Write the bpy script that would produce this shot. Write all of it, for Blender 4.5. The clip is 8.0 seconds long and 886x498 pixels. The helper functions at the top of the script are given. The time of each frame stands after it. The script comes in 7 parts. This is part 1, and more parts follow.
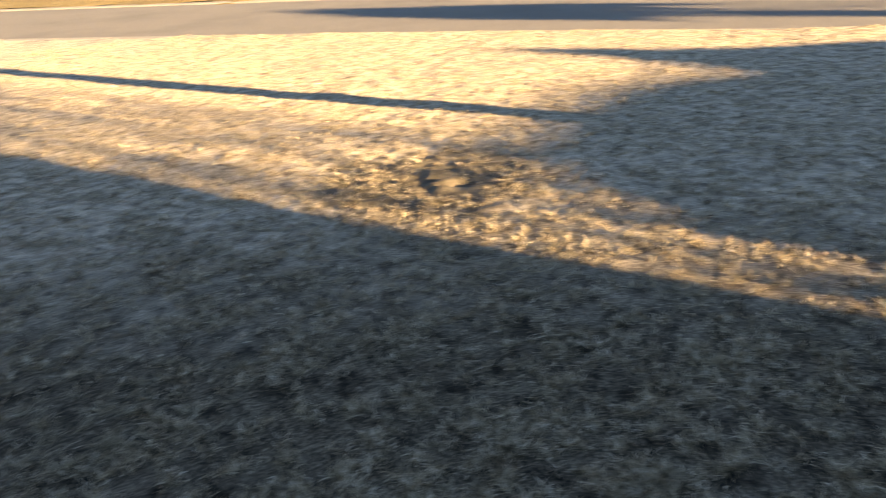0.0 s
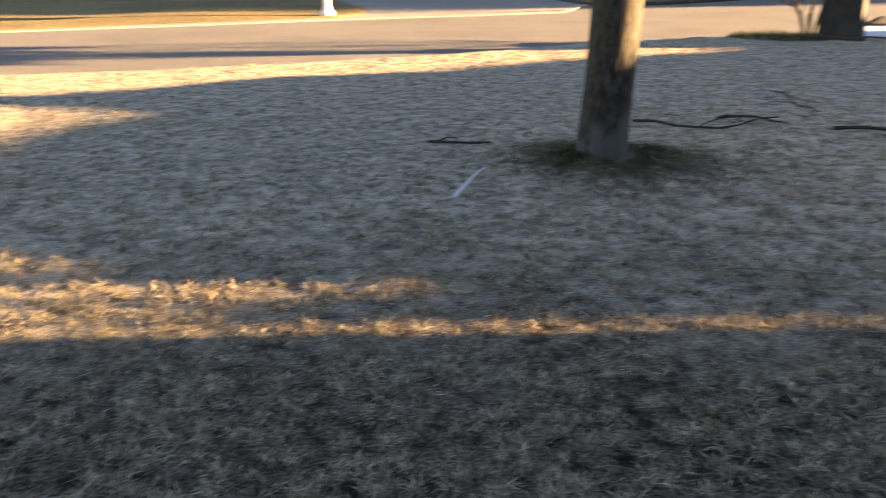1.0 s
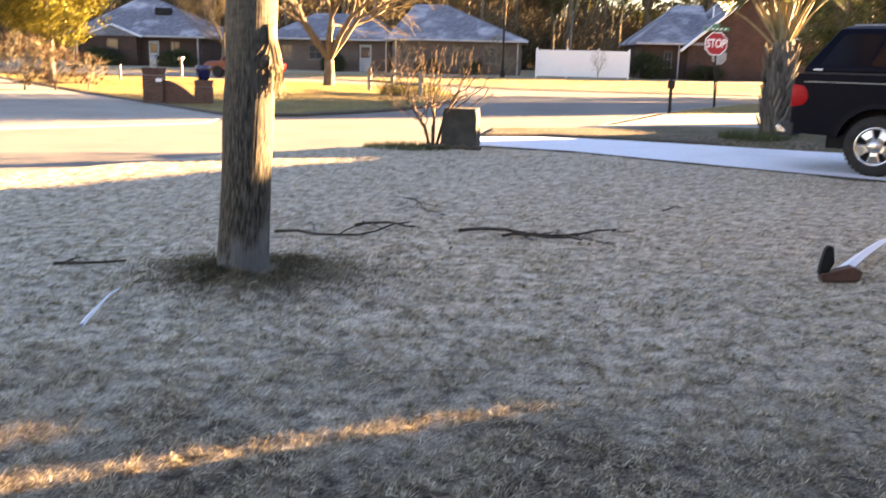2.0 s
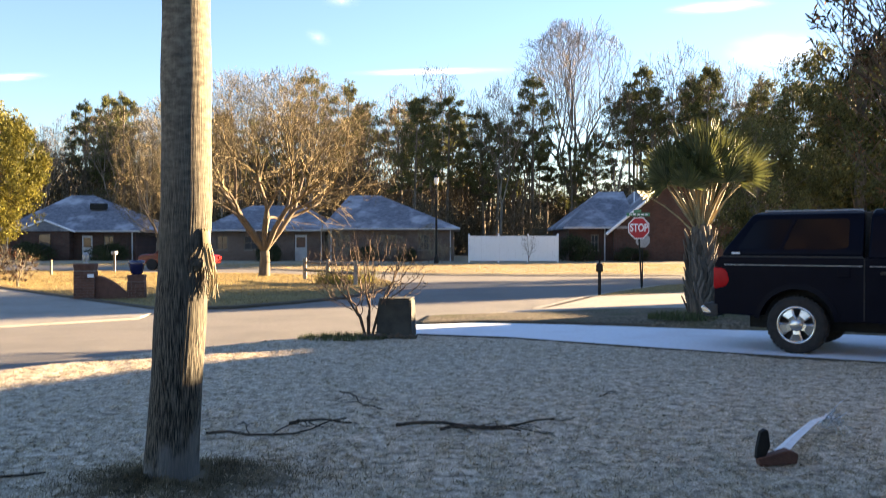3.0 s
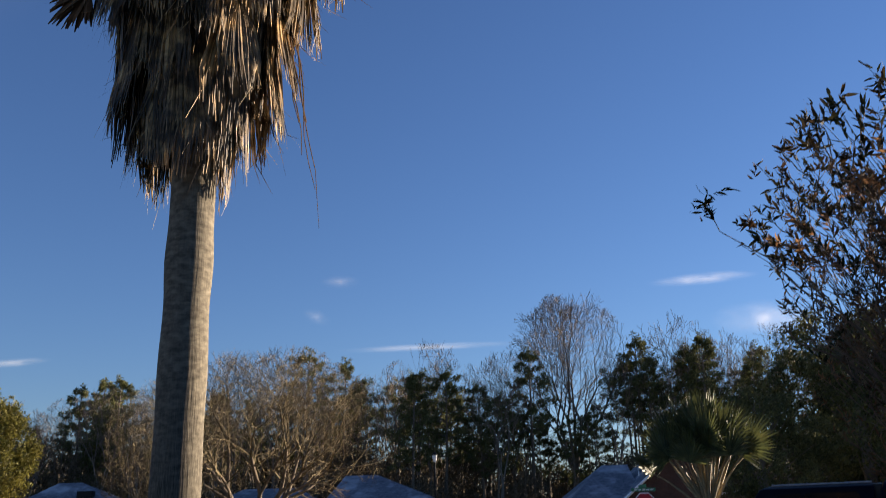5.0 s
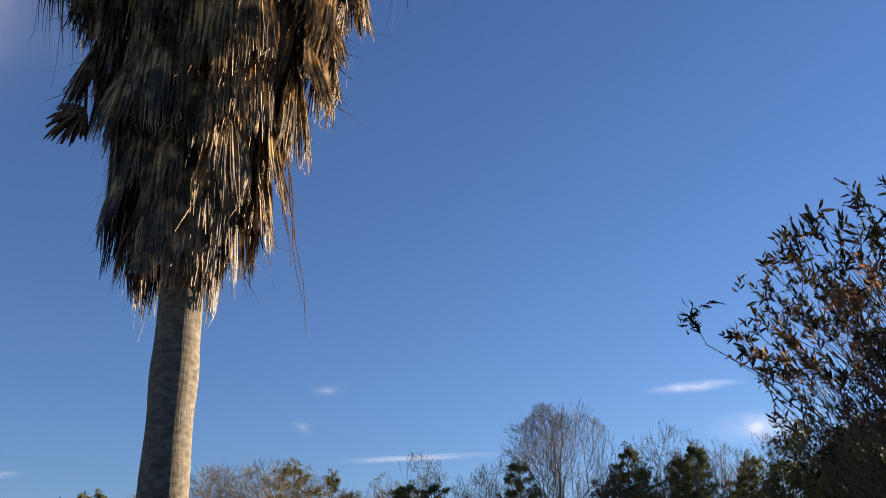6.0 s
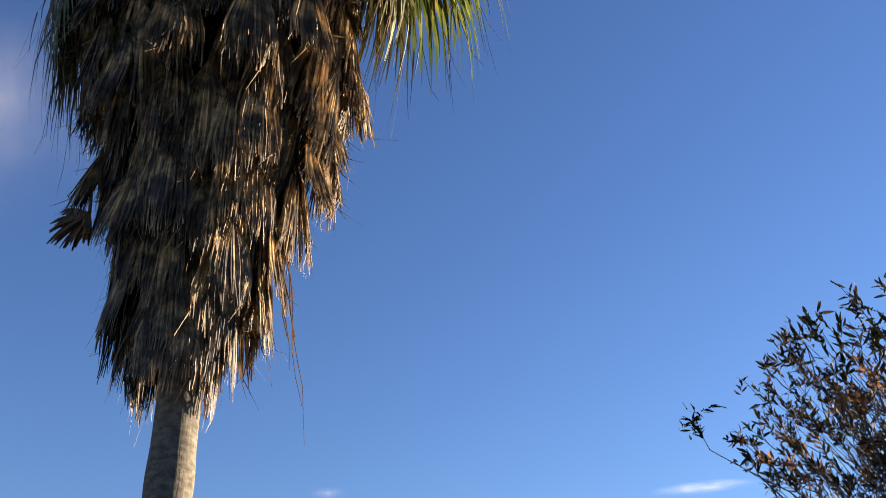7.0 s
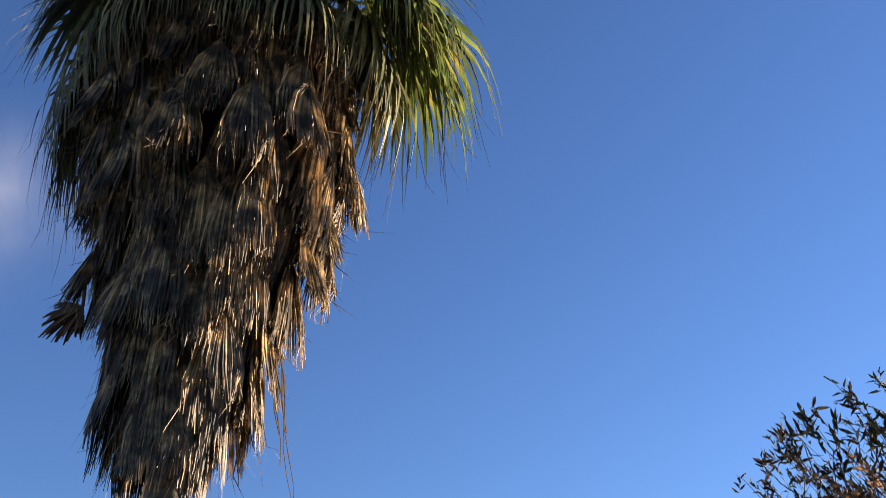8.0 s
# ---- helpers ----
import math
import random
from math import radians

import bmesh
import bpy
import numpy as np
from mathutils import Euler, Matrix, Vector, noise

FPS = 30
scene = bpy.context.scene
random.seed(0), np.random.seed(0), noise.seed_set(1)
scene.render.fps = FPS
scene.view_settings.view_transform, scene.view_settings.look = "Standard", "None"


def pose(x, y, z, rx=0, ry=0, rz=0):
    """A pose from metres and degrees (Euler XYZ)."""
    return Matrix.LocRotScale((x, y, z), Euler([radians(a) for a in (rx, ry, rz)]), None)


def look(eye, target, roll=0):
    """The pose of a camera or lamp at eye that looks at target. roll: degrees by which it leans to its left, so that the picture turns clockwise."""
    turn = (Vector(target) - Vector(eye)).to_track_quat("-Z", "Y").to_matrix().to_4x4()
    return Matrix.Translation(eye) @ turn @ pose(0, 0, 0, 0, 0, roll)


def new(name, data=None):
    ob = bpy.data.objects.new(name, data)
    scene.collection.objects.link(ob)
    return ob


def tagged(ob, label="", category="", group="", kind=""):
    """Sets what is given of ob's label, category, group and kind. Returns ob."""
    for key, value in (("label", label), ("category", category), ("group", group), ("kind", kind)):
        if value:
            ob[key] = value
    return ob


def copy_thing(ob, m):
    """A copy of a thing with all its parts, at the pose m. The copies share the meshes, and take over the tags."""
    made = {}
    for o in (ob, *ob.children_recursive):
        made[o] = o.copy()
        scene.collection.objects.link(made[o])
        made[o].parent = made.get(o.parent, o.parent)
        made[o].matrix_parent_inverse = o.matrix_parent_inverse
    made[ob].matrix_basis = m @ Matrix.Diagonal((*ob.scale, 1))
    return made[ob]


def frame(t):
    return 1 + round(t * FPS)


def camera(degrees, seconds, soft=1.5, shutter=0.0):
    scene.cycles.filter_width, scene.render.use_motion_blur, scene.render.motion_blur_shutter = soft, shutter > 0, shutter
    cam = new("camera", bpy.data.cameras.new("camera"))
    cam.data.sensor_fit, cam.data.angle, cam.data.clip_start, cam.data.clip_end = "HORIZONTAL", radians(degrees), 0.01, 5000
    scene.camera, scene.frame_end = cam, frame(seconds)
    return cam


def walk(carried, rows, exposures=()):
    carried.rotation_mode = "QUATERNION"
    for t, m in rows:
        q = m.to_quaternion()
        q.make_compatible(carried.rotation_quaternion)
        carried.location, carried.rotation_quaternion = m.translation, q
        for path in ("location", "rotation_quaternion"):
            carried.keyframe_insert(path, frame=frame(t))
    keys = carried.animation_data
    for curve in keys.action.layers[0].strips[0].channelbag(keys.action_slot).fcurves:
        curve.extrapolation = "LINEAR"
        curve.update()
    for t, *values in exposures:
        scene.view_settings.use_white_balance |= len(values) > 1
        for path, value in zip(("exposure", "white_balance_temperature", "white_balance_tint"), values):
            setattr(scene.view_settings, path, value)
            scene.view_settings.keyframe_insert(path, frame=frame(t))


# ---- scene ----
cam = camera(53.1, 8.0, 0.95, 0.3)
PATH = [
    (0, (0.534, 0.83, 1.522), (-1.178, 1.594, 0.824), -4.2),
    (0.5, (0.467, 0.872, 1.503), (-0.885, 2.179, 0.823), -3.3),
    (1, (0.401, 0.953, 1.471), (-0.469, 2.628, 0.81), -0.7),
    (1.5, (0.442, 1.004, 1.481), (0.003, 2.863, 0.888), 0.9),
    (2, (0.466, 1.033, 1.501), (0.301, 2.979, 1.072), 1.3),
    (2.2, (0.478, 1.032, 1.514), (0.365, 2.998, 1.166), 1.1),
    (3.3, (0.483, 1.027, 1.59), (0.46, 3.025, 1.68), -0.2),
    (3.5, (0.486, 1.029, 1.591), (0.458, 3.023, 1.743), -0.5),
    (4, (0.495, 0.978, 1.603), (0.432, 2.954, 1.904), -1.1),
    (4.5, (0.514, 0.953, 1.624), (0.454, 2.901, 2.075), -1.4),
    (5, (0.519, 0.95, 1.643), (0.502, 2.861, 2.231), -1.5),
    (5.2, (0.52, 0.947, 1.643), (0.515, 2.842, 2.282), -1.3),
    (6.5, (0.535, 0.915, 1.68), (0.558, 2.694, 2.593), -2.3),
    (7, (0.548, 0.906, 1.686), (0.565, 2.633, 2.696), -2.3),
    (7.5, (0.564, 0.899, 1.694), (0.59, 2.575, 2.785), -2.6),
    (8, (0.583, 0.89, 1.711), (0.611, 2.507, 2.887), -2.7),
]
EXPOSURE = [(0.0, 3.46, 9600, 31), (0.5, 3.27, 9900, 33), (1.0, 3.66, 10900, 38), (1.5, 4.24, 11000, 40), (2.0, 4.63, 11400, 43), (2.2, 4.52, 10900, 42), (3.3, 3.27, 7300, 29), (3.5, 3.00, 7000, 29), (4.0, 2.62, 6600, 28), (4.5, 2.15, 6300, 30), (5.2, 1.97, 6250, 31), (6.5, 2.29, 6400, 32), (8.0, 2.53, 6250, 31)]
walk(cam, [(t, look(eye, target, roll)) for t, eye, target, roll in PATH], EXPOSURE)

# ---- world, sun and exposure ----
SUN_AZ, SUN_EL = 62.3, 8.5
sun_way = Vector((math.sin(radians(SUN_AZ)) * math.cos(radians(SUN_EL)), math.cos(radians(SUN_AZ)) * math.cos(radians(SUN_EL)), math.sin(radians(SUN_EL))))
world = bpy.data.worlds.new("sky")
scene.world = world
world.use_nodes = True
wn = world.node_tree.nodes
sky = wn.new("ShaderNodeTexSky")
sky.sky_type = "NISHITA"
sky.sun_disc = False
sky.sun_elevation = radians(SUN_EL)
sky.sun_rotation = radians(SUN_AZ)
sky.air_density, sky.dust_density, sky.ozone_density = 1.1, 0.0, 4.4
wn["Background"].inputs[1].default_value = 0.042
world.node_tree.links.new(sky.outputs[0], wn["Background"].inputs[0])
sun_data = bpy.data.lights.new("sun", "SUN")
sun_data.energy, sun_data.angle, sun_data.color = 4.5, radians(0.5), (1.0, 0.905, 0.59)
sun = new("sun", sun_data)
sun.matrix_world = look(sun_way * 50, (0, 0, 0))

# ---- helpers ----

def shader(name, rough=0.85, metal=0.0, spec=0.4):
    m = bpy.data.materials.new(name)
    m.use_nodes = True
    b = m.node_tree.nodes["Principled BSDF"]
    b.inputs["Roughness"].default_value = rough
    b.inputs["Metallic"].default_value = metal
    b.inputs["Specular IOR Level"].default_value = spec
    return m, m.node_tree.nodes, m.node_tree.links, b


def rgba(c):
    return (c[0], c[1], c[2], 1.0)


def noise_node(n, l, coord, scale, detail=4.0, stretch=(1, 1, 1), rough=0.6):
    mp = n.new("ShaderNodeMapping")
    mp.inputs["Scale"].default_value = stretch
    l.new(coord, mp.inputs[0])
    t = n.new("ShaderNodeTexNoise")
    t.inputs["Scale"].default_value, t.inputs["Detail"].default_value, t.inputs["Roughness"].default_value = scale, detail, rough
    l.new(mp.outputs[0], t.inputs["Vector"])
    return t.outputs["Fac"]


def ramp_node(n, l, fac, stops):
    r = n.new("ShaderNodeValToRGB")
    e = r.color_ramp.elements
    while len(e) < len(stops):
        e.new(0.5)
    for k, (p, c) in enumerate(stops):
        e[k].position, e[k].color = p, rgba(c)
    l.new(fac, r.inputs[0])
    return r.outputs[0]


def mix_node(n, l, fac, a, b, mode="MIX"):
    m = n.new("ShaderNodeMix")
    m.data_type, m.blend_type = "RGBA", mode
    for v, s in ((fac, m.inputs[0]), (a, m.inputs[6]), (b, m.inputs[7])):
        if isinstance(v, bpy.types.NodeSocket):
            l.new(v, s)
        else:
            s.default_value = v if isinstance(v, float) else rgba(v)
    return m.outputs[2]


def mottled(name, stops, scale, rough=0.85, metal=0.0, spec=0.4, stretch=(1, 1, 1), big=None, bump=0.0, bump_scale=None, vary=0.0, per="", sheen=0.0, through_light=0.0):
    """A surface with grain (stops over a noise), stains (big: scale, colour, low, high) and relief."""
    m, n, l, b = shader(name, rough, metal, spec)
    co = n.new("ShaderNodeTexCoord").outputs["Object"]
    fac = noise_node(n, l, co, scale, 6.0, stretch)
    col = ramp_node(n, l, fac, stops)
    if big:
        f2 = noise_node(n, l, co, big[0], 3.0, big[4] if len(big) > 4 else (1, 1, 1))
        msk = ramp_node(n, l, f2, [(big[2], (0, 0, 0)), (big[3], (1, 1, 1))])
        col = mix_node(n, l, msk, col, big[1])
    if per:
        src = n.new("ShaderNodeNewGeometry").outputs["Random Per Island"] if per == "island" else n.new("ShaderNodeObjectInfo").outputs["Random"]
        lo, hi = 1 - vary, 1 + vary
        tone = ramp_node(n, l, src, [(0.0, (lo, lo, lo)), (1.0, (hi, hi, hi))])
        col = mix_node(n, l, 1.0, col, tone, "MULTIPLY")
    l.new(col, b.inputs["Base Color"])
    if bump:
        bf = noise_node(n, l, co, bump_scale or scale, 6.0, stretch)
        bn = n.new("ShaderNodeBump")
        bn.inputs["Strength"].default_value, bn.inputs["Distance"].default_value = bump, 0.02
        l.new(bf, bn.inputs["Height"])
        l.new(bn.outputs[0], b.inputs["Normal"])
    if through_light:
        tr = n.new("ShaderNodeBsdfTranslucent")
        l.new(col, tr.inputs[0])
        ms = n.new("ShaderNodeMixShader")
        ms.inputs[0].default_value = through_light
        l.new(b.outputs[0], ms.inputs[1])
        l.new(tr.outputs[0], ms.inputs[2])
        l.new(ms.outputs[0], n["Material Output"].inputs[0])
    return m


def part(name, bm, mat, parent=None, label="", smooth=False):
    bmesh.ops.recalc_face_normals(bm, faces=bm.faces[:])
    me = bpy.data.meshes.new(name)
    bm.to_mesh(me)
    bm.free()
    if smooth:
        me.polygons.foreach_set("use_smooth", [True] * len(me.polygons))
    me.materials.append(mat)
    ob = new(name, me)
    if parent is not None:
        ob.parent = parent
    if label:
        tagged(ob, label)
    return ob


def group_ob(name, m, label, category, group="", kind=""):
    ob = new(name)
    ob.empty_display_size = 0.2
    ob.matrix_basis = m
    return tagged(ob, label, category, group, kind)


def box(bm, x0, x1, y0, y1, z0, z1, bevel=0.0, top=1.0):
    """A block; top scales its upper face; its edges may be bevelled."""
    made = bmesh.ops.create_cube(bm, size=1.0)["verts"]
    cx, cy = (x0 + x1) / 2, (y0 + y1) / 2
    for v in made:
        k = top if v.co.z > 0 else 1.0
        v.co = Vector((cx + v.co.x * (x1 - x0) * k, cy + v.co.y * (y1 - y0) * k, z0 + (v.co.z + 0.5) * (z1 - z0)))
    if bevel:
        edges = list({e for v in made for e in v.link_edges})
        bmesh.ops.bevel(bm, geom=edges, offset=bevel, segments=2, affect="EDGES", profile=0.6)
    return bm


def boxed(*a, **k):
    return box(bmesh.new(), *a, **k)


def rod(bm, a, b, r0, r1=None, sides=8):
    """A tapered round bar from a to b."""
    a, b = Vector(a), Vector(b)
    r1 = r0 if r1 is None else r1
    q = (b - a).to_track_quat("Z", "Y")
    ring = [[bm.verts.new(p + q @ Vector((r * math.cos(2 * math.pi * k / sides), r * math.sin(2 * math.pi * k / sides), 0))) for k in range(sides)] for p, r in ((a, r0), (b, r1))]
    for k in range(sides):
        bm.faces.new((ring[0][k], ring[0][(k + 1) % sides], ring[1][(k + 1) % sides], ring[1][k]))
    bm.faces.new(ring[0][::-1])
    bm.faces.new(ring[1])
    return bm


def rodded(*a, **k):
    return rod(bmesh.new(), *a, **k)


def turned(profile, sides=24, axis="z", closed=True):
    """A turned body from (radius, height) pairs."""
    bm = bmesh.new()
    rings = []
    for r, h in profile:
        ring = []
        for k in range(sides):
            a = 2 * math.pi * k / sides
            p = (r * math.cos(a), r * math.sin(a), h) if axis == "z" else (r * math.cos(a), h, r * math.sin(a))
            ring.append(bm.verts.new(p))
        rings.append(ring)
    for lo, hi in zip(rings, rings[1:]):
        for k in range(sides):
            bm.faces.new((lo[k], lo[(k + 1) % sides], hi[(k + 1) % sides], hi[k]))
    if closed:
        bm.faces.new(rings[0][::-1])
        bm.faces.new(rings[-1])
    return bm


def slab(points, z0, z1):
    """A flat plate with the given outline."""
    bm = bmesh.new()
    low = [bm.verts.new((x, y, z0)) for x, y in points]
    top = [bm.verts.new((x, y, z1)) for x, y in points]
    bm.faces.new(low[::-1])
    bm.faces.new(top)
    k = len(points)
    for i in range(k):
        bm.faces.new((low[i], low[(i + 1) % k], top[(i + 1) % k], top[i]))
    bmesh.ops.triangulate(bm, faces=[f for f in bm.faces if len(f.verts) > 4])
    return bm


def prism(points, y0, y1, bevel=0.0):
    """An outline in x and z, drawn out along y."""
    bm = bmesh.new()
    a = [bm.verts.new((x, y0, z)) for x, z in points]
    b = [bm.verts.new((x, y1, z)) for x, z in points]
    bm.faces.new(a)
    bm.faces.new(b[::-1])
    k = len(points)
    for i in range(k):
        bm.faces.new((a[i], b[i], b[(i + 1) % k], a[(i + 1) % k]))
    if bevel:
        bmesh.ops.recalc_face_normals(bm, faces=bm.faces[:])
        bmesh.ops.bevel(bm, geom=bm.edges[:], offset=bevel, segments=2, affect="EDGES", profile=0.6, clamp_overlap=True)
    return bm


def signed(px, py, poly):
    """Distance to an outline, positive inside."""
    inside = np.zeros(px.shape, bool)
    best = np.full(px.shape, 1e9)
    k = len(poly)
    for i in range(k):
        (ax, ay), (bx, by) = poly[i], poly[(i + 1) % k]
        dx, dy = bx - ax, by - ay
        t = np.clip(((px - ax) * dx + (py - ay) * dy) / (dx * dx + dy * dy), 0, 1)
        best = np.minimum(best, np.hypot(px - ax - t * dx, py - ay - t * dy))
        if ay != by:
            cross = ((ay > py) != (by > py)) & (px < (bx - ax) * (py - ay) / (by - ay) + ax)
            inside ^= cross
    return np.where(inside, best, -best)


def tubes(segs, sides=4):
    """Vertices and faces of tapered bars; a row of segs: start, end, radius at each."""
    s = np.asarray(segs, float).reshape(-1, 8)
    a, b = s[:, 0:3], s[:, 3:6]
    d = b - a
    d /= np.maximum(np.linalg.norm(d, axis=1, keepdims=True), 1e-9)
    ref = np.where(np.abs(d[:, 2:3]) < 0.9, [[0.0, 0.0, 1.0]], [[1.0, 0.0, 0.0]])
    u = np.cross(d, ref)
    u /= np.linalg.norm(u, axis=1, keepdims=True)
    w = np.cross(d, u)
    ang = 2 * np.pi * np.arange(sides) / sides
    ringdir = u[:, None] * np.cos(ang)[None, :, None] + w[:, None] * np.sin(ang)[None, :, None]
    va = a[:, None] + ringdir * s[:, 6][:, None, None]
    vb = b[:, None] + ringdir * s[:, 7][:, None, None]
    verts = np.concatenate([va, vb], 1).reshape(-1, 3)
    k = np.arange(sides)
    face = np.stack([k, (k + 1) % sides, sides + (k + 1) % sides, sides + k], 1)
    faces = (face[None] + (2 * sides * np.arange(len(s)))[:, None, None]).reshape(-1, 4)
    return verts, faces


def fast_mesh(name, verts, faces, mat, parent=None, smooth=False, second=None):
    """A mesh from arrays; all faces have the same number of corners; second: further verts, faces and their material."""
    cut = len(faces)
    if second:
        faces = np.concatenate([np.asarray(faces), np.asarray(second[1]) + len(verts)])
        verts = np.concatenate([np.asarray(verts), np.asarray(second[0])])
    verts, faces = np.asarray(verts, np.float32), np.asarray(faces, np.int32)
    me = bpy.data.meshes.new(name)
    me.vertices.add(len(verts))
    me.vertices.foreach_set("co", verts.ravel())
    k = faces.shape[1]
    me.loops.add(faces.size)
    me.loops.foreach_set("vertex_index", faces.ravel())
    me.polygons.add(len(faces))
    me.polygons.foreach_set("loop_start", np.arange(0, faces.size, k, dtype=np.int32))
    me.polygons.foreach_set("use_smooth", np.full(len(faces), smooth))
    me.update(calc_edges=True)
    me.materials.append(mat)
    if second:
        me.materials.append(second[2])
        me.polygons.foreach_set("material_index", (np.arange(len(faces)) >= cut).astype(np.int32))
    ob = new(name, me)
    if parent is not None:
        ob.parent = parent
    return ob

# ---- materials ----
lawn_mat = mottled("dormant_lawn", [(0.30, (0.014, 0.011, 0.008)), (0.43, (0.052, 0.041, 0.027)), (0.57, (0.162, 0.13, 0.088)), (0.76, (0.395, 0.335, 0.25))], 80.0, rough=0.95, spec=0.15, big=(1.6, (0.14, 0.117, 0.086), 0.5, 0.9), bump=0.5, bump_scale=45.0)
# trodden dark earth round the palm's foot
_n, _l = lawn_mat.node_tree.nodes, lawn_mat.node_tree.links
_b = _n["Principled BSDF"]
_old = _b.inputs["Base Color"].links[0].from_socket
_co = _n.new("ShaderNodeTexCoord").outputs["Object"]
_clump = ramp_node(_n, _l, noise_node(_n, _l, _co, 9.0, 8.0), [(0.36, (0.26, 0.25, 0.24)), (0.47, (0.9, 0.9, 0.9)), (0.6, (1.4, 1.4, 1.4))])
_old = mix_node(_n, _l, 1.0, _old, _clump, "MULTIPLY")
# painted darker near the house for shade between blades, pale frosted thatch beyond
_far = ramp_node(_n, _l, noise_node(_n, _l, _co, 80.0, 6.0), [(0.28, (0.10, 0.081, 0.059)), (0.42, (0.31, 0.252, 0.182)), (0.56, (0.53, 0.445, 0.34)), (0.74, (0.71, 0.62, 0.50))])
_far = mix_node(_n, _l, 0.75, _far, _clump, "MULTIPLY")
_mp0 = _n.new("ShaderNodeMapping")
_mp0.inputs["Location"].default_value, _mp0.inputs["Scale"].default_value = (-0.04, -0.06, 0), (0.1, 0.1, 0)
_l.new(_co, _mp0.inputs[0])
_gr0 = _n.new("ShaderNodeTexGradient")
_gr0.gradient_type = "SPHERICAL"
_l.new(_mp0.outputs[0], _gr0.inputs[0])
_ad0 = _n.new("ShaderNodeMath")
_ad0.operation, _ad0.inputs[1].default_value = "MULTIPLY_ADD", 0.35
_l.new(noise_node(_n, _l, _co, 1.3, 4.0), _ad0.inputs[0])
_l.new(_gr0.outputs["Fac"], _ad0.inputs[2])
_near_dark = ramp_node(_n, _l, _ad0.outputs[0], [(0.66, (0, 0, 0)), (0.86, (1, 1, 1))])
_old = mix_node(_n, _l, _near_dark, _far, _old)
_mp = _n.new("ShaderNodeMapping")
_mp.inputs["Location"].default_value, _mp.inputs["Scale"].default_value = (1.22, -7.2, 0), (1.0, 1.08, 0)
_l.new(_co, _mp.inputs[0])
_gr = _n.new("ShaderNodeTexGradient")
_gr.gradient_type = "SPHERICAL"
_l.new(_mp.outputs[0], _gr.inputs[0])
_ad = _n.new("ShaderNodeMath")
_ad.operation = "ADD"
_l.new(_gr.outputs["Fac"], _ad.inputs[0])
_l.new(noise_node(_n, _l, _co, 7.0, 4.0), _ad.inputs[1])
_msk = ramp_node(_n, _l, _ad.outputs[0], [(0.78, (0, 0, 0)), (1.08, (0.9, 0.9, 0.9))])
_old = mix_node(_n, _l, _msk, _old, (0.13, 0.105, 0.068))
_mp2 = _n.new("ShaderNodeMapping")
_mp2.inputs["Location"].default_value, _mp2.inputs["Scale"].default_value = (3.625, -2.458, 0), (0.833, 0.833, 0)
_l.new(_co, _mp2.inputs[0])
_gr2 = _n.new("ShaderNodeTexGradient")
_gr2.gradient_type = "SPHERICAL"
_l.new(_mp2.outputs[0], _gr2.inputs[0])
_ad2 = _n.new("ShaderNodeMath")
_ad2.operation = "ADD"
_l.new(_gr2.outputs["Fac"], _ad2.inputs[0])
_l.new(noise_node(_n, _l, _co, 6.0, 5.0), _ad2.inputs[1])
_msk2 = ramp_node(_n, _l, _ad2.outputs[0], [(0.80, (0, 0, 0)), (1.15, (0.8, 0.8, 0.8))])
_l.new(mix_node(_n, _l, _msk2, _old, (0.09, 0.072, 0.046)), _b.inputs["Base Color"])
far_lawn_mat = mottled("far_lawn", [(0.3, (0.12, 0.088, 0.042)), (0.55, (0.27, 0.20, 0.092)), (0.8, (0.40, 0.315, 0.155))], 9.0, rough=0.95, spec=0.1, big=(0.35, (0.15, 0.112, 0.055), 0.4, 0.75), bump=0.8, bump_scale=20.0)
straw_mat = mottled("straw_blades", [(0.3, (0.17, 0.122, 0.053)), (0.55, (0.31, 0.23, 0.105)), (0.8, (0.44, 0.35, 0.185))], 2.0, rough=0.9, spec=0.08, vary=0.35, per="island", through_light=0.3)
verge_mat = mottled("pale_verge", [(0.3, (0.19, 0.152, 0.098)), (0.55, (0.35, 0.29, 0.195)), (0.8, (0.48, 0.41, 0.29))], 9.0, rough=0.95, spec=0.1, big=(0.35, (0.27, 0.22, 0.145), 0.4, 0.75), bump=0.8, bump_scale=20.0)
blade_mat = mottled("frosted_grass", [(0.36, (0.092, 0.072, 0.044)), (0.45, (0.332, 0.263, 0.170)), (0.54, (0.51, 0.415, 0.286)), (0.66, (0.72, 0.63, 0.485))], 24.0, rough=0.85, spec=0.12, big=(1.9, (0.36, 0.31, 0.225), 0.54, 0.8), vary=0.45, per="island", through_light=0.15)
mound_mat = mottled("mound_weeds", [(0.3, (0.065, 0.052, 0.030)), (0.55, (0.145, 0.115, 0.068)), (0.75, (0.27, 0.215, 0.135))], 6.0, rough=0.9, spec=0.15, vary=0.5, per="island", through_light=0.1)
weed_mat = mottled("weeds", [(0.3, (0.03, 0.045, 0.015)), (0.7, (0.09, 0.11, 0.04))], 12.0, rough=0.9, vary=0.4, per="island", through_light=0.2)
soil_mat = mottled("soil", [(0.3, (0.035, 0.028, 0.02)), (0.7, (0.10, 0.08, 0.055))], 22.0, rough=0.95, bump=0.8, bump_scale=30.0)
road_mat = mottled("asphalt", [(0.3, (0.132, 0.12, 0.105)), (0.7, (0.212, 0.195, 0.171))], 60.0, rough=0.85, spec=0.3, big=(0.5, (0.122, 0.113, 0.101), 0.45, 0.8), bump=0.25, bump_scale=120.0)
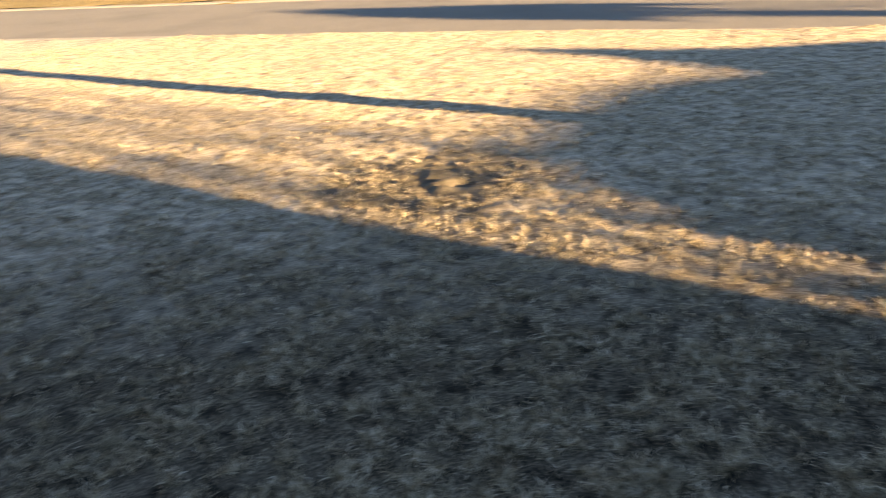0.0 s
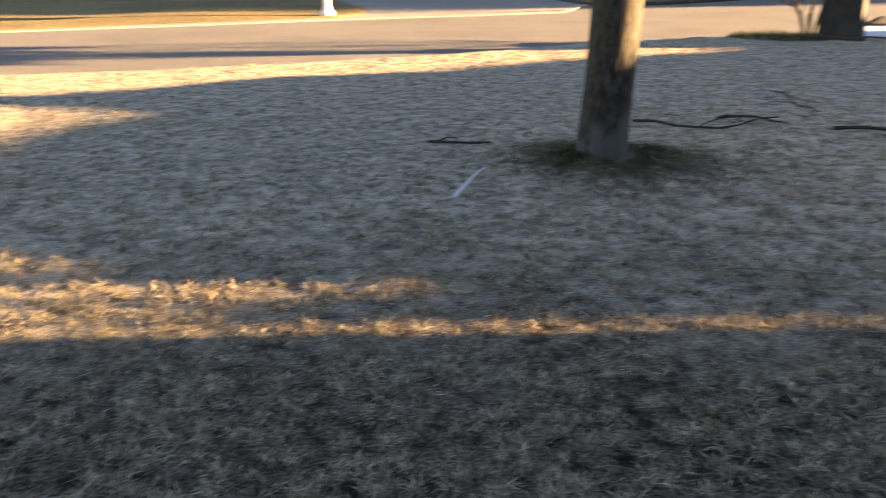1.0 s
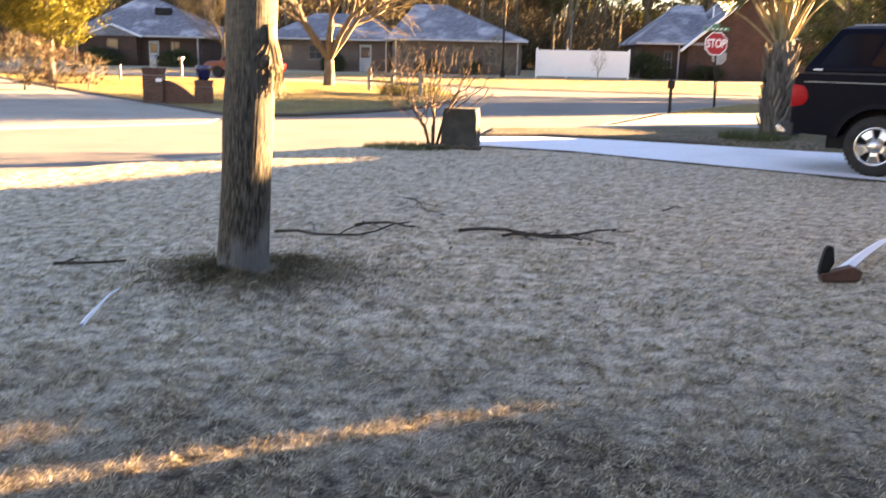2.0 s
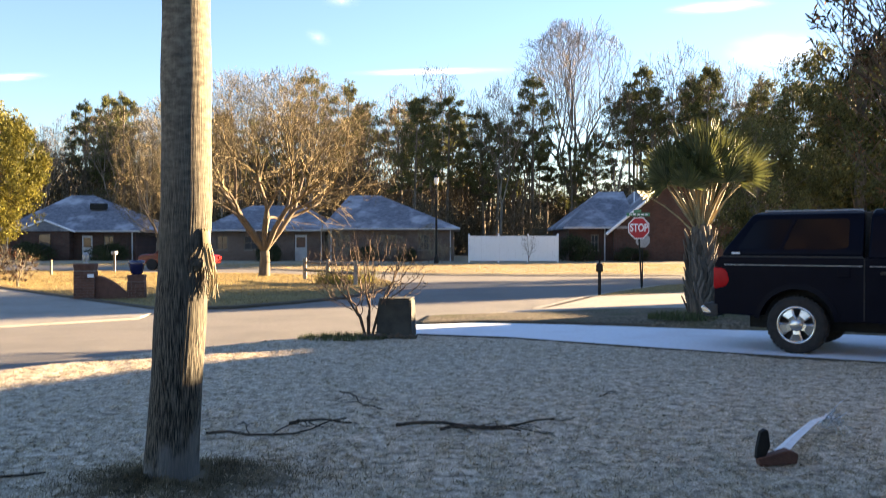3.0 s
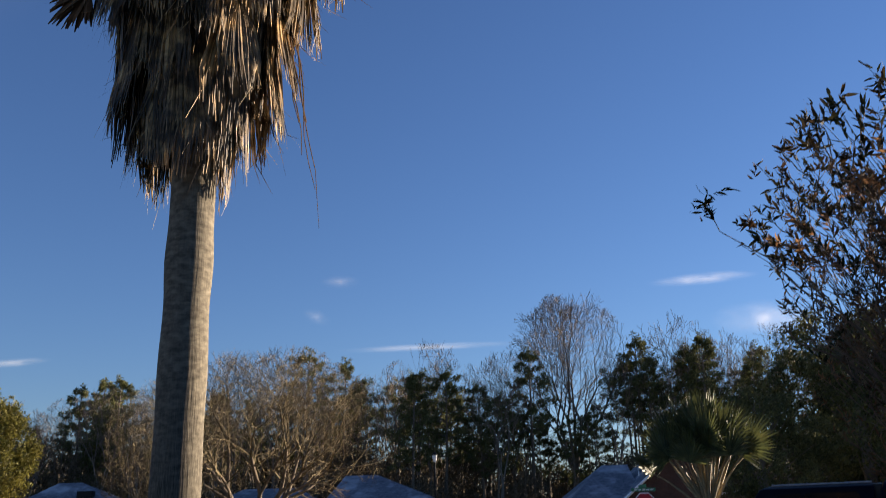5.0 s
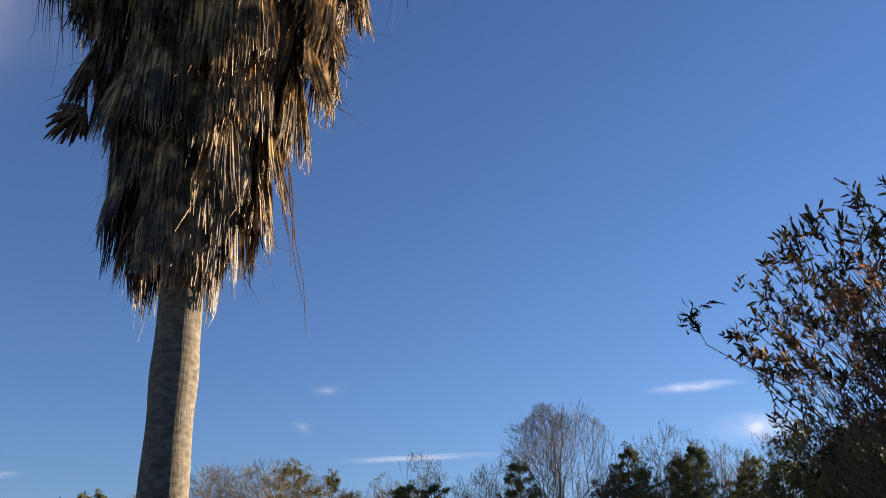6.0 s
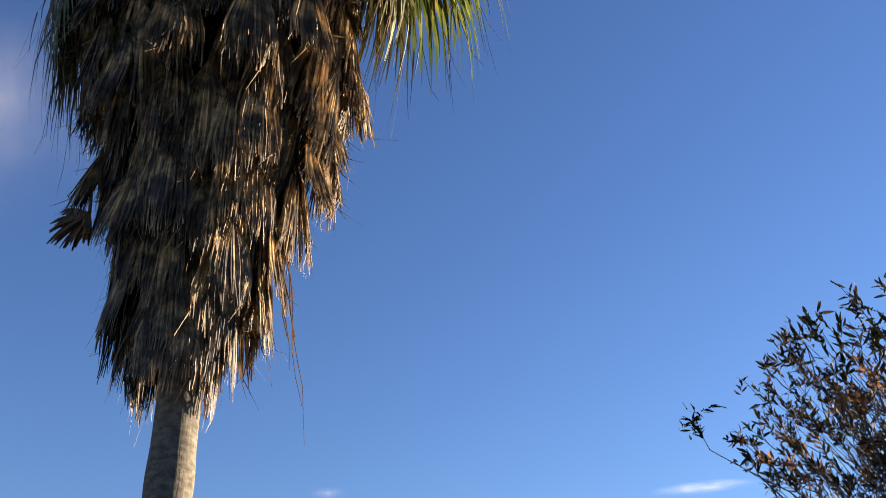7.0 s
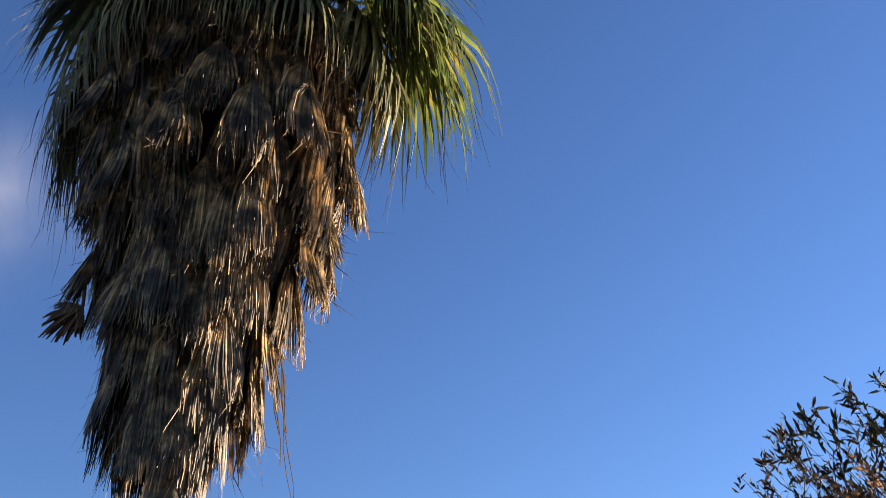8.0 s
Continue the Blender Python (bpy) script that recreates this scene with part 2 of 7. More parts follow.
concrete_mat = mottled("concrete", [(0.3, (0.23, 0.212, 0.18)), (0.7, (0.33, 0.305, 0.262))], 14.0, rough=0.85, spec=0.3, big=(0.7, (0.21, 0.195, 0.168), 0.45, 0.8), bump=0.15, bump_scale=60.0)
frost_concrete_mat = mottled("frosted_concrete", [(0.3, (0.57, 0.625, 0.65)), (0.7, (0.70, 0.76, 0.79))], 16.0, rough=0.7, spec=0.35, big=(0.8, (0.55, 0.55, 0.56), 0.5, 0.85), bump=0.12, bump_scale=60.0)
trunk_mat = mottled("palm_trunk", [(0.40, (0.012, 0.011, 0.009)), (0.50, (0.060, 0.053, 0.042)), (0.68, (0.165, 0.147, 0.112))], 150.0, rough=0.95, spec=0.15, stretch=(1, 1, 0.07), big=(2.2, (0.075, 0.069, 0.055), 0.5, 0.75), bump=0.25, bump_scale=60.0)
# the trunk's upper part is smooth and faintly ringed
_n, _l = trunk_mat.node_tree.nodes, trunk_mat.node_tree.links
_b = _n["Principled BSDF"]
_old = _b.inputs["Base Color"].links[0].from_socket
_co = _n.new("ShaderNodeTexCoord").outputs["Object"]
_smooth = ramp_node(_n, _l, noise_node(_n, _l, _co, 30.0, 6.0, (0.5, 0.5, 1.0)), [(0.34, (0.08, 0.069, 0.053)), (0.5, (0.142, 0.122, 0.091)), (0.66, (0.215, 0.186, 0.138))])
_sep = _n.new("ShaderNodeSeparateXYZ")
_l.new(_co, _sep.inputs[0])
_mr = _n.new("ShaderNodeMapRange")
_mr.inputs["From Min"].default_value, _mr.inputs["From Max"].default_value, _mr.inputs["To Max"].default_value = 1.2, 2.6, 0.85
_l.new(_sep.outputs["Z"], _mr.inputs["Value"])
_lich = _n.new("ShaderNodeMapRange")
_lich.inputs["From Min"].default_value, _lich.inputs["From Max"].default_value, _lich.inputs["To Max"].default_value = 1.1, 0.0, 0.8
_l.new(_sep.outputs["Z"], _lich.inputs["Value"])
_lad = _n.new("ShaderNodeMath")
_lad.operation, _lad.inputs[1].default_value = "MULTIPLY_ADD", 2.0
_l.new(noise_node(_n, _l, _co, 5.0, 5.0, (1, 1, 0.6)), _lad.inputs[0])
_lof = _n.new("ShaderNodeMath")
_lof.operation, _lof.inputs[1].default_value = "ADD", -0.85
_l.new(_lich.outputs[0], _lof.inputs[0])
_l.new(_lof.outputs[0], _lad.inputs[2])
_lmask = ramp_node(_n, _l, _lad.outputs[0], [(0.62, (0, 0, 0)), (0.9, (0.65, 0.65, 0.65))])
_bark = mix_node(_n, _l, _mr.outputs[0], _old, _smooth)
_l.new(mix_node(_n, _l, _lmask, _bark, (0.17, 0.173, 0.16)), _b.inputs["Base Color"])
dead_mat = mottled("dead_frond", [(0.32, (0.022, 0.018, 0.014)), (0.47, (0.10, 0.070, 0.042)), (0.62, (0.50, 0.33, 0.15))], 4.0, rough=0.55, spec=0.3, vary=0.6, per="island", through_light=0.12)
green_mat = mottled("green_frond", [(0.3, (0.03, 0.052, 0.016)), (0.5, (0.06, 0.088, 0.022)), (0.66, (0.15, 0.155, 0.03)), (0.8, (0.36, 0.25, 0.05))], 2.2, rough=0.5, spec=0.3, vary=0.55, per="island", through_light=0.35)
petiole_mat = mottled("petiole", [(0.3, (0.16, 0.12, 0.06)), (0.7, (0.32, 0.25, 0.13))], 6.0, rough=0.6, vary=0.3, per="object")
bark_mat = mottled("bark", [(0.3, (0.075, 0.06, 0.045)), (0.7, (0.19, 0.16, 0.125))], 5.0, rough=0.95, spec=0.15, stretch=(1, 1, 0.3), bump=0.5, bump_scale=14.0)
twig_mat = mottled("twigs", [(0.3, (0.11, 0.095, 0.065)), (0.7, (0.25, 0.21, 0.14))], 3.0, rough=0.9, spec=0.15, vary=0.3, per="island")
grey_bark_mat = mottled("grey_bark", [(0.3, (0.10, 0.086, 0.07)), (0.7, (0.24, 0.205, 0.165))], 5.0, rough=0.95, spec=0.15, stretch=(1, 1, 0.3), bump=0.5, bump_scale=14.0)
grey_twig_mat = mottled("grey_twigs", [(0.3, (0.12, 0.094, 0.070)), (0.7, (0.25, 0.20, 0.15))], 3.0, rough=0.9, spec=0.15, vary=0.3, per="island")
live_oak_mat = mottled("live_oak_leaves", [(0.3, (0.042, 0.050, 0.018)), (0.7, (0.14, 0.134, 0.046))], 0.8, rough=0.65, spec=0.2, vary=0.45, per="island", through_light=0.3)
gold_twig_mat = mottled("golden_twigs", [(0.3, (0.10, 0.078, 0.046)), (0.7, (0.22, 0.172, 0.10))], 3.0, rough=0.9, spec=0.1, vary=0.3, per="island")
pale_bark_mat = mottled("pale_bark", [(0.3, (0.075, 0.058, 0.043)), (0.7, (0.17, 0.135, 0.10))], 5.0, rough=0.9, spec=0.15, stretch=(1, 1, 0.4), bump=0.3, bump_scale=10.0)
shrub_twig_mat = mottled("shrub_twigs", [(0.3, (0.06, 0.04, 0.029)), (0.7, (0.15, 0.105, 0.075))], 9.0, rough=0.9, spec=0.1)
hedge_mat = mottled("hedge_leaves", [(0.3, (0.018, 0.026, 0.011)), (0.7, (0.05, 0.058, 0.024))], 0.9, rough=0.8, spec=0.1, vary=0.35, per="island")
needle_mat = mottled("pine_needles", [(0.3, (0.062, 0.073, 0.031)), (0.7, (0.15, 0.148, 0.06))], 0.6, rough=0.9, spec=0.05, vary=0.4, per="island", through_light=0.25)
oak_mat = mottled("evergreen_leaves", [(0.3, (0.10, 0.10, 0.02)), (0.7, (0.30, 0.255, 0.052))], 0.8, rough=0.6, spec=0.3, vary=0.5, per="island", through_light=0.4)
rust_leaf_mat = mottled("rust_leaves", [(0.3, (0.028, 0.012, 0.007)), (0.7, (0.085, 0.038, 0.018))], 5.0, rough=0.8, spec=0.1, vary=0.4, per="island")
gutter_mat = mottled("weathered_white", [(0.3, (0.33, 0.33, 0.33)), (0.7, (0.45, 0.45, 0.44))], 5.0, rough=0.6)
dark_twig_mat = mottled("dark_twig", [(0.3, (0.03, 0.024, 0.019)), (0.7, (0.085, 0.069, 0.055))], 9.0, rough=0.95, spec=0.1)
brick_mat = mottled("brick", [(0.3, (0.085, 0.034, 0.023)), (0.7, (0.16, 0.07, 0.048))], 9.0, rough=0.9, big=(1.5, (0.11, 0.055, 0.042), 0.4, 0.8), bump=0.3, bump_scale=40.0, vary=0.2, per="object")
mortar_mat = mottled("mortar", [(0.3, (0.15, 0.13, 0.11)), (0.7, (0.22, 0.195, 0.17))], 20.0, rough=0.95)
white_mat = mottled("white_paint", [(0.3, (0.74, 0.74, 0.73)), (0.7, (0.82, 0.82, 0.81))], 6.0, rough=0.5, spec=0.4)
black_paint_mat = mottled("black_car_paint", [(0.3, (0.0022, 0.0032, 0.0075)), (0.7, (0.0035, 0.005, 0.011))], 3.0, rough=0.3, spec=0.045)
black_plastic_mat = mottled("black_plastic", [(0.3, (0.012, 0.012, 0.012)), (0.7, (0.025, 0.025, 0.025))], 20.0, rough=0.6)
tyre_mat = mottled("tyre", [(0.3, (0.012, 0.012, 0.012)), (0.7, (0.028, 0.027, 0.025))], 14.0, rough=0.9, bump=0.3, bump_scale=60.0)
chrome_mat = mottled("polished_metal", [(0.3, (0.40, 0.40, 0.40)), (0.7, (0.58, 0.58, 0.57))], 8.0, rough=0.25, metal=1.0)
tint_mat = mottled("tinted_glass", [(0.3, (0.004, 0.005, 0.008)), (0.7, (0.006, 0.007, 0.010))], 2.0, rough=0.10, spec=0.08)
red_lens_mat = mottled("red_lens", [(0.3, (0.38, 0.006, 0.008)), (0.7, (0.50, 0.012, 0.012))], 12.0, rough=0.35, spec=0.15)
sign_red_mat = mottled("sign_red", [(0.3, (0.42, 0.012, 0.018)), (0.7, (0.50, 0.02, 0.025))], 8.0, rough=0.4)
sign_green_mat = mottled("sign_green", [(0.3, (0.012, 0.16, 0.075)), (0.7, (0.02, 0.20, 0.10))], 8.0, rough=0.4)
galv_mat = mottled("galvanised", [(0.3, (0.26, 0.26, 0.26)), (0.7, (0.38, 0.38, 0.37))], 10.0, rough=0.5, metal=0.6)
dark_metal_mat = mottled("dark_metal", [(0.3, (0.010, 0.010, 0.010)), (0.7, (0.02, 0.02, 0.018))], 10.0, rough=0.7, spec=0.2)
roof_mat = mottled("frosted_shingles", [(0.3, (0.075, 0.08, 0.095)), (0.55, (0.15, 0.157, 0.178)), (0.8, (0.28, 0.29, 0.31))], 3.0, rough=0.9, stretch=(1, 1, 3), big=(0.45, (0.36, 0.37, 0.39), 0.5, 0.68), bump=0.3, bump_scale=10.0)
red_car_mat = mottled("red_car_paint", [(0.3, (0.11, 0.006, 0.006)), (0.7, (0.16, 0.009, 0.008))], 3.0, rough=0.25, spec=0.5)
blue_mat = mottled("blue_glaze", [(0.3, (0.005, 0.008, 0.04)), (0.7, (0.01, 0.014, 0.07))], 6.0, rough=0.15, spec=0.6)
wood_mat = mottled("weathered_wood", [(0.3, (0.16, 0.13, 0.10)), (0.7, (0.32, 0.27, 0.21))], 5.0, rough=0.9, stretch=(1, 1, 0.2), bump=0.4, bump_scale=20.0)
berm_mat = mottled("berm_turf", [(0.3, (0.045, 0.037, 0.024)), (0.5, (0.12, 0.098, 0.066)), (0.75, (0.24, 0.20, 0.145))], 14.0, rough=0.95, spec=0.1, big=(0.9, (0.07, 0.075, 0.035), 0.5, 0.7), bump=0.5, bump_scale=30.0)
thicket_mat = mottled("woodland_thicket", [(0.3, (0.05, 0.043, 0.028)), (0.7, (0.115, 0.095, 0.06))], 0.5, rough=0.95, spec=0.05, vary=0.35, per="island")
brush_mat = mottled("woodland_brush", [(0.3, (0.065, 0.052, 0.034)), (0.7, (0.155, 0.122, 0.078))], 0.5, rough=0.95, spec=0.05, vary=0.35, per="island")
box_mat = mottled("utility_green", [(0.3, (0.02, 0.022, 0.018)), (0.7, (0.045, 0.047, 0.04))], 5.0, rough=0.9, big=(2.0, (0.06, 0.06, 0.052), 0.5, 0.8), bump=0.3, bump_scale=12.0)
dry_leaf_mat = mottled("dry_oleander_leaf", [(0.3, (0.085, 0.046, 0.024)), (0.5, (0.20, 0.10, 0.045)), (0.7, (0.34, 0.18, 0.075))], 2.0, rough=0.7, spec=0.12, vary=0.5, per="island", through_light=0.35)
oleander_mat = mottled("oleander_leaf", [(0.3, (0.016, 0.022, 0.009)), (0.5, (0.034, 0.036, 0.016)), (0.6, (0.075, 0.045, 0.024)), (0.75, (0.14, 0.07, 0.038))], 2.0, rough=0.8, spec=0.08, vary=0.5, per="island", through_light=0.15)
stem_mat = mottled("shrub_stem", [(0.3, (0.095, 0.056, 0.036)), (0.7, (0.20, 0.128, 0.085))], 5.0, rough=0.85, vary=0.3, per="island")
glass_mat = mottled("window_glass", [(0.3, (0.03, 0.035, 0.04)), (0.7, (0.05, 0.055, 0.06))], 2.0, rough=0.08, spec=0.6)
siding_mat = mottled("dark_siding", [(0.3, (0.035, 0.032, 0.03)), (0.7, (0.06, 0.055, 0.05))], 6.0, rough=0.9, stretch=(1, 1, 4), bump=0.2, bump_scale=12.0)
olive_mat = mottled("olive_frond", [(0.3, (0.035, 0.045, 0.016)), (0.55, (0.085, 0.092, 0.03)), (0.8, (0.24, 0.20, 0.068))], 2.5, rough=0.5, spec=0.35, vary=0.4, per="island", through_light=0.22)
boot_mat = mottled("old_leaf_boots", [(0.3, (0.07, 0.06, 0.05)), (0.7, (0.16, 0.14, 0.115))], 9.0, rough=0.95, spec=0.1, stretch=(1, 1, 0.3), bump=0.4, bump_scale=24.0, vary=0.35, per="object")
old_frond_mat = mottled("old_frond", [(0.3, (0.045, 0.05, 0.028)), (0.52, (0.125, 0.125, 0.055)), (0.75, (0.32, 0.28, 0.12))], 2.4, rough=0.6, spec=0.25, vary=0.45, per="island", through_light=0.1)
thread_mat = mottled("dry_threads", [(0.3, (0.06, 0.038, 0.022)), (0.7, (0.14, 0.085, 0.05))], 4.0, rough=0.9, spec=0.05)
trim_mat = mottled("tan_trim", [(0.3, (0.12, 0.108, 0.09)), (0.7, (0.17, 0.155, 0.13))], 6.0, rough=0.7)

# ---- ground, road and lawns ----
ROAD_NEAR = [(-60, -35.5), (-18, 0.6), (-12.7, 5.2), (-10, 7.4), (-7.5, 9.25), (-5.1, 11.8), (-3.9, 13.6), (-2.1, 15.45), (-1.0, 15.95)]
near_lawn_poly = ROAD_NEAR + [(-0.25, 15.95), (1.3, 15.5), (2.9, 14.42), (4.3, 13.52), (5.96, 12.6), (12, 9), (32, -3), (32, -38), (-60, -38)]
left_lawn_poly = [(-6.4, 21.5), (-4.97, 22.2), (-3.8, 23.9), (-2.8, 25.75), (-2.2, 28.5), (-1.9, 31), (-1.7, 34), (-2.5, 38), (-5, 42), (-10, 44.5), (-20, 48), (-48, 58), (-48, 66), (-30, 47.5), (-19.9, 36.7), (-12.2, 27.8)]
west_lawn_poly = [(-9.9, 16.5), (-10.0, 17.6), (-11.0, 19.0), (-14.3, 22.3), (-22, 31), (-40, 52), (-110, 52), (-110, -60), (-60, -27), (-14.3, 12.1), (-12.2, 14.1)]
corner_lawn_poly = [(4.3, 26.8), (5.6, 29.2), (6.75, 31.4), (7.8, 33.0), (9.4, 34.3), (14, 39.4), (30, 48), (70, 56), (70, 28), (14, 30.2), (9.5, 29.6), (7.6, 28.9)]
berm_poly = [(-0.3, 17.75), (0.9, 18.15), (2.5, 17.8), (4.4, 17.2), (6.0, 16.7), (12, 13.4), (34, 2), (36, 6), (12, 20.6), (7, 21.7), (4.6, 21.2), (1.6, 20.4), (-0.2, 19.2)]
far_lawn_poly = [(70, 66), (30, 55), (10.9, 43.2), (5.5, 42.6), (0, 43.3), (-4, 46), (-10, 51.5), (-20, 56.5), (-70, 71), (-70, 130), (70, 130)]
drive_poly = [(-0.45, 16.0), (-0.25, 15.95), (1.3, 15.5), (2.9, 14.42), (4.3, 13.52), (5.96, 12.6), (12, 9), (20, 4), (24, 9), (12, 13.4), (6.0, 16.7), (4.4, 17.2), (2.5, 17.8), (0.9, 18.15), (-0.3, 17.75), (-0.6, 17.5)]
left_drive_poly = [(-6.2, 19.6), (-6.4, 21.5), (-12.2, 27.8), (-19.9, 36.7), (-24, 41), (-28, 38), (-22, 31), (-14.3, 22.3), (-11.0, 19.0), (-10.0, 17.6), (-9.9, 16.5), (-8.0, 18.1)]
right_drive_poly = [(0.1, 19.4), (1.6, 20.4), (4.6, 21.2), (7, 21.7), (12, 20.6), (18.6, 18), (18.6, 26), (14, 30.2), (9.5, 29.6), (7.6, 28.9), (4.3, 26.8), (2.5, 22.3)]
road_poly = [(-60, -35.5), (-18, 0.6), (-12.7, 5.2), (-10, 7.4), (-7.5, 9.25), (-5.1, 11.8), (-3.9, 13.6), (-2.1, 15.45), (-0.4, 16.0), (0.1, 19.4), (2.5, 22.3), (4.3, 26.8), (6.75, 31.4), (9.4, 34.3), (14, 39.4), (30, 48), (70, 56),
             (70, 66), (30, 55), (10.9, 43.2), (5.5, 42.6), (0, 43.3), (-4, 46), (-10, 51.5), (-20, 56.5), (-70, 71), (-70, 66), (-48, 58), (-20, 48), (-10, 44.5), (-5, 42), (-2.5, 38), (-1.7, 34), (-1.9, 31), (-2.8, 25.75), (-4.97, 22.2), (-6.4, 21.5), (-6.2, 19.6), (-9.9, 16.3), (-14.3, 12.1), (-60, -27)]
PALM = (-1.36, 6.66)


def relief(x, y):
    """Height of the near lawn."""
    z = 0.018 * noise.noise((x * 1.1, y * 1.1, 3.0)) + 0.011 * noise.noise((x * 4.3, y * 4.3, 9.0)) + 0.006 * noise.noise((x * 11, y * 11, 1.0))
    z += 0.013 * max(0.0, 1.0 - math.hypot(x, y - 3) / 9.0) * noise.noise((x * 15, y * 15, 8.0))
    d = math.hypot(x + 4.35, y - 2.95)
    if d < 1.1:
        z += (1.1 - d) * 0.05 * (noise.noise((x * 9, y * 9, 5.0)) + 0.6 * noise.noise((x * 19, y * 19, 7.0)) - 0.3)
    d = math.hypot((x - PALM[0] - 0.14) / 1.3, y - PALM[1] + 0.08)
    if d < 0.8:
        z += (0.085 + 0.05 * noise.noise((x * 5, y * 5, 2.0))) * (1 - (d / 0.8) ** 2)
    return z


def lawn(name, poly, xs, ys, mat, label, rise=0.0, rough_ground=False):
    gx, gy = np.meshgrid(np.asarray(xs), np.asarray(ys))
    px, py = gx.ravel(), gy.ravel()
    s = signed(px, py, poly)
    if rough_ground:
        z = np.array([relief(a, b) if d > -0.5 and -14 < a < 8 and -1 < b < 18 else 0.0 for a, b, d in zip(px, py, s)])
    else:
        z = np.array([0.05 * noise.noise((a * 0.4, b * 0.4, 2.0)) for a, b in zip(px, py)])
    if name == "lawn_berm":
        z = z + 0.21 * np.exp(-((px - 5.2) ** 2 / 2.2 + (py - 18.1) ** 2 / 0.8))
    z = z + rise - 0.16 * np.clip(-s / 0.25 + 0.15, 0, 1)
    nx, ny = len(xs), len(ys)
    i = (np.arange(ny - 1)[:, None] * nx + np.arange(nx - 1)[None]).ravel()
    faces = np.stack([i, i + 1, i + 1 + nx, i + nx], 1)
    keep = (s[faces] > -0.9 * max(0.5, xs[1] - xs[0])).any(1)
    ob = fast_mesh(name, np.stack([px, py, z], 1), faces[keep], mat, smooth=True)
    return tagged(ob, label, "lawn", kind="structure")


def span(*rows):
    return np.unique(np.round(np.concatenate([np.arange(a, b, s) for a, b, s in rows]), 3))


tagged(fast_mesh("ground", [(-2500, -2500, -0.10), (2500, -2500, -0.10), (2500, 2500, -0.10), (-2500, 2500, -0.10)], [(0, 1, 2, 3)], far_lawn_mat), "dry winter grass ground reaching the horizon", "ground", kind="structure")
road = tagged(part("road", slab(road_poly, -0.14, -0.045), road_mat), "worn pale grey asphalt street", "road", kind="structure")
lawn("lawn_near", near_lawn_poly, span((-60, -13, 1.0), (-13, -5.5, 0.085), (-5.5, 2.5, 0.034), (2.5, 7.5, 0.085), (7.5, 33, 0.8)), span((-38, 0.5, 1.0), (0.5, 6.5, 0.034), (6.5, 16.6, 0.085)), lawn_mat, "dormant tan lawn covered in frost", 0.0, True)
lawn("lawn_left", left_lawn_poly, span((-49, -22, 0.7), (-22, -1, 0.22)), span((20, 48, 0.22), (48, 67, 0.7)), far_lawn_mat, "dry golden winter lawn")
lawn("lawn_west", west_lawn_poly, span((-110, -26, 2.0), (-26, -9, 0.2)), span((-60, 10, 2.0), (10, 32, 0.2), (32, 53, 1.0)), far_lawn_mat, "dry golden winter lawn beside a driveway")
lawn("lawn_corner", corner_lawn_poly, span((3, 12, 0.15), (12, 71, 1.0)), span((26, 38, 0.15), (38, 58, 1.0)), far_lawn_mat, "dry grass strip at the street corner")
lawn("lawn_berm", berm_poly, span((-1, 9, 0.12), (9, 37, 0.7)), span((1, 13, 0.7), (13, 22.5, 0.12)), berm_mat, "dark frosted grass strip between driveways", 0.05)
lawn("lawn_far", far_lawn_poly, span((-71, -22, 1.5), (-22, 22, 0.4), (22, 72, 1.5)), span((42, 70, 0.4), (70, 132, 2.0)), verge_mat, "dry pale grass verge across the street", 0.04)
def sward(name, poly, x0, x1, y0, y1, count, tall, rise, mat, label, seed):
    """Upright dry blades on a lawn, each one narrow triangle."""
    r = np.random.default_rng(seed)
    x, y = r.uniform(x0, x1, count), r.uniform(y0, y1, count)
    keep = signed(x, y, poly) > 0.12
    x, y = x[keep], y[keep]
    n = len(x)
    z = rise - 0.02 + np.array([0.05 * noise.noise((p * 0.4, q * 0.4, 2.0)) for p, q in zip(x, y)])
    a, h, w = r.uniform(0, 2 * math.pi, n), tall * r.uniform(0.5, 1.2, n), r.uniform(0.005, 0.011, n)
    foot = np.stack([x, y, z], 1)
    across = np.stack([np.cos(a) * w, np.sin(a) * w, np.zeros(n)], 1)
    lean = np.stack([r.normal(0, 0.5, n) * h, r.normal(0, 0.5, n) * h, h], 1)
    v = np.stack([foot - across, foot + across, foot + lean], 1).reshape(-1, 3)
    return tagged(fast_mesh(name, v, np.arange(3 * n).reshape(-1, 3), mat), label, "grass", kind="stuff")


sward("grass_left", left_lawn_poly, -26, -1, 20, 50, 170000, 0.075, 0.0, straw_mat, "dry golden grass blades", 301)
sward("grass_far", far_lawn_poly, -30, 20, 42, 62, 100000, 0.085, 0.04, straw_mat, "dry pale grass blades", 302)
sward("grass_corner", corner_lawn_poly, 3, 14, 26, 42, 26000, 0.07, 0.0, straw_mat, "dry grass blades at the corner", 303)
tagged(part("driveway", slab(drive_poly, -0.13, 0.012), frost_concrete_mat), "frost-white concrete driveway under the pickup", "driveway", kind="structure")
tagged(part("driveway_left", slab(left_drive_poly, -0.13, -0.015), concrete_mat), "pale concrete driveway across the street", "driveway", kind="structure")
tagged(part("driveway_right", slab(right_drive_poly, -0.13, -0.02), concrete_mat), "grey concrete driveway of the neighbouring lot", "driveway", kind="structure")


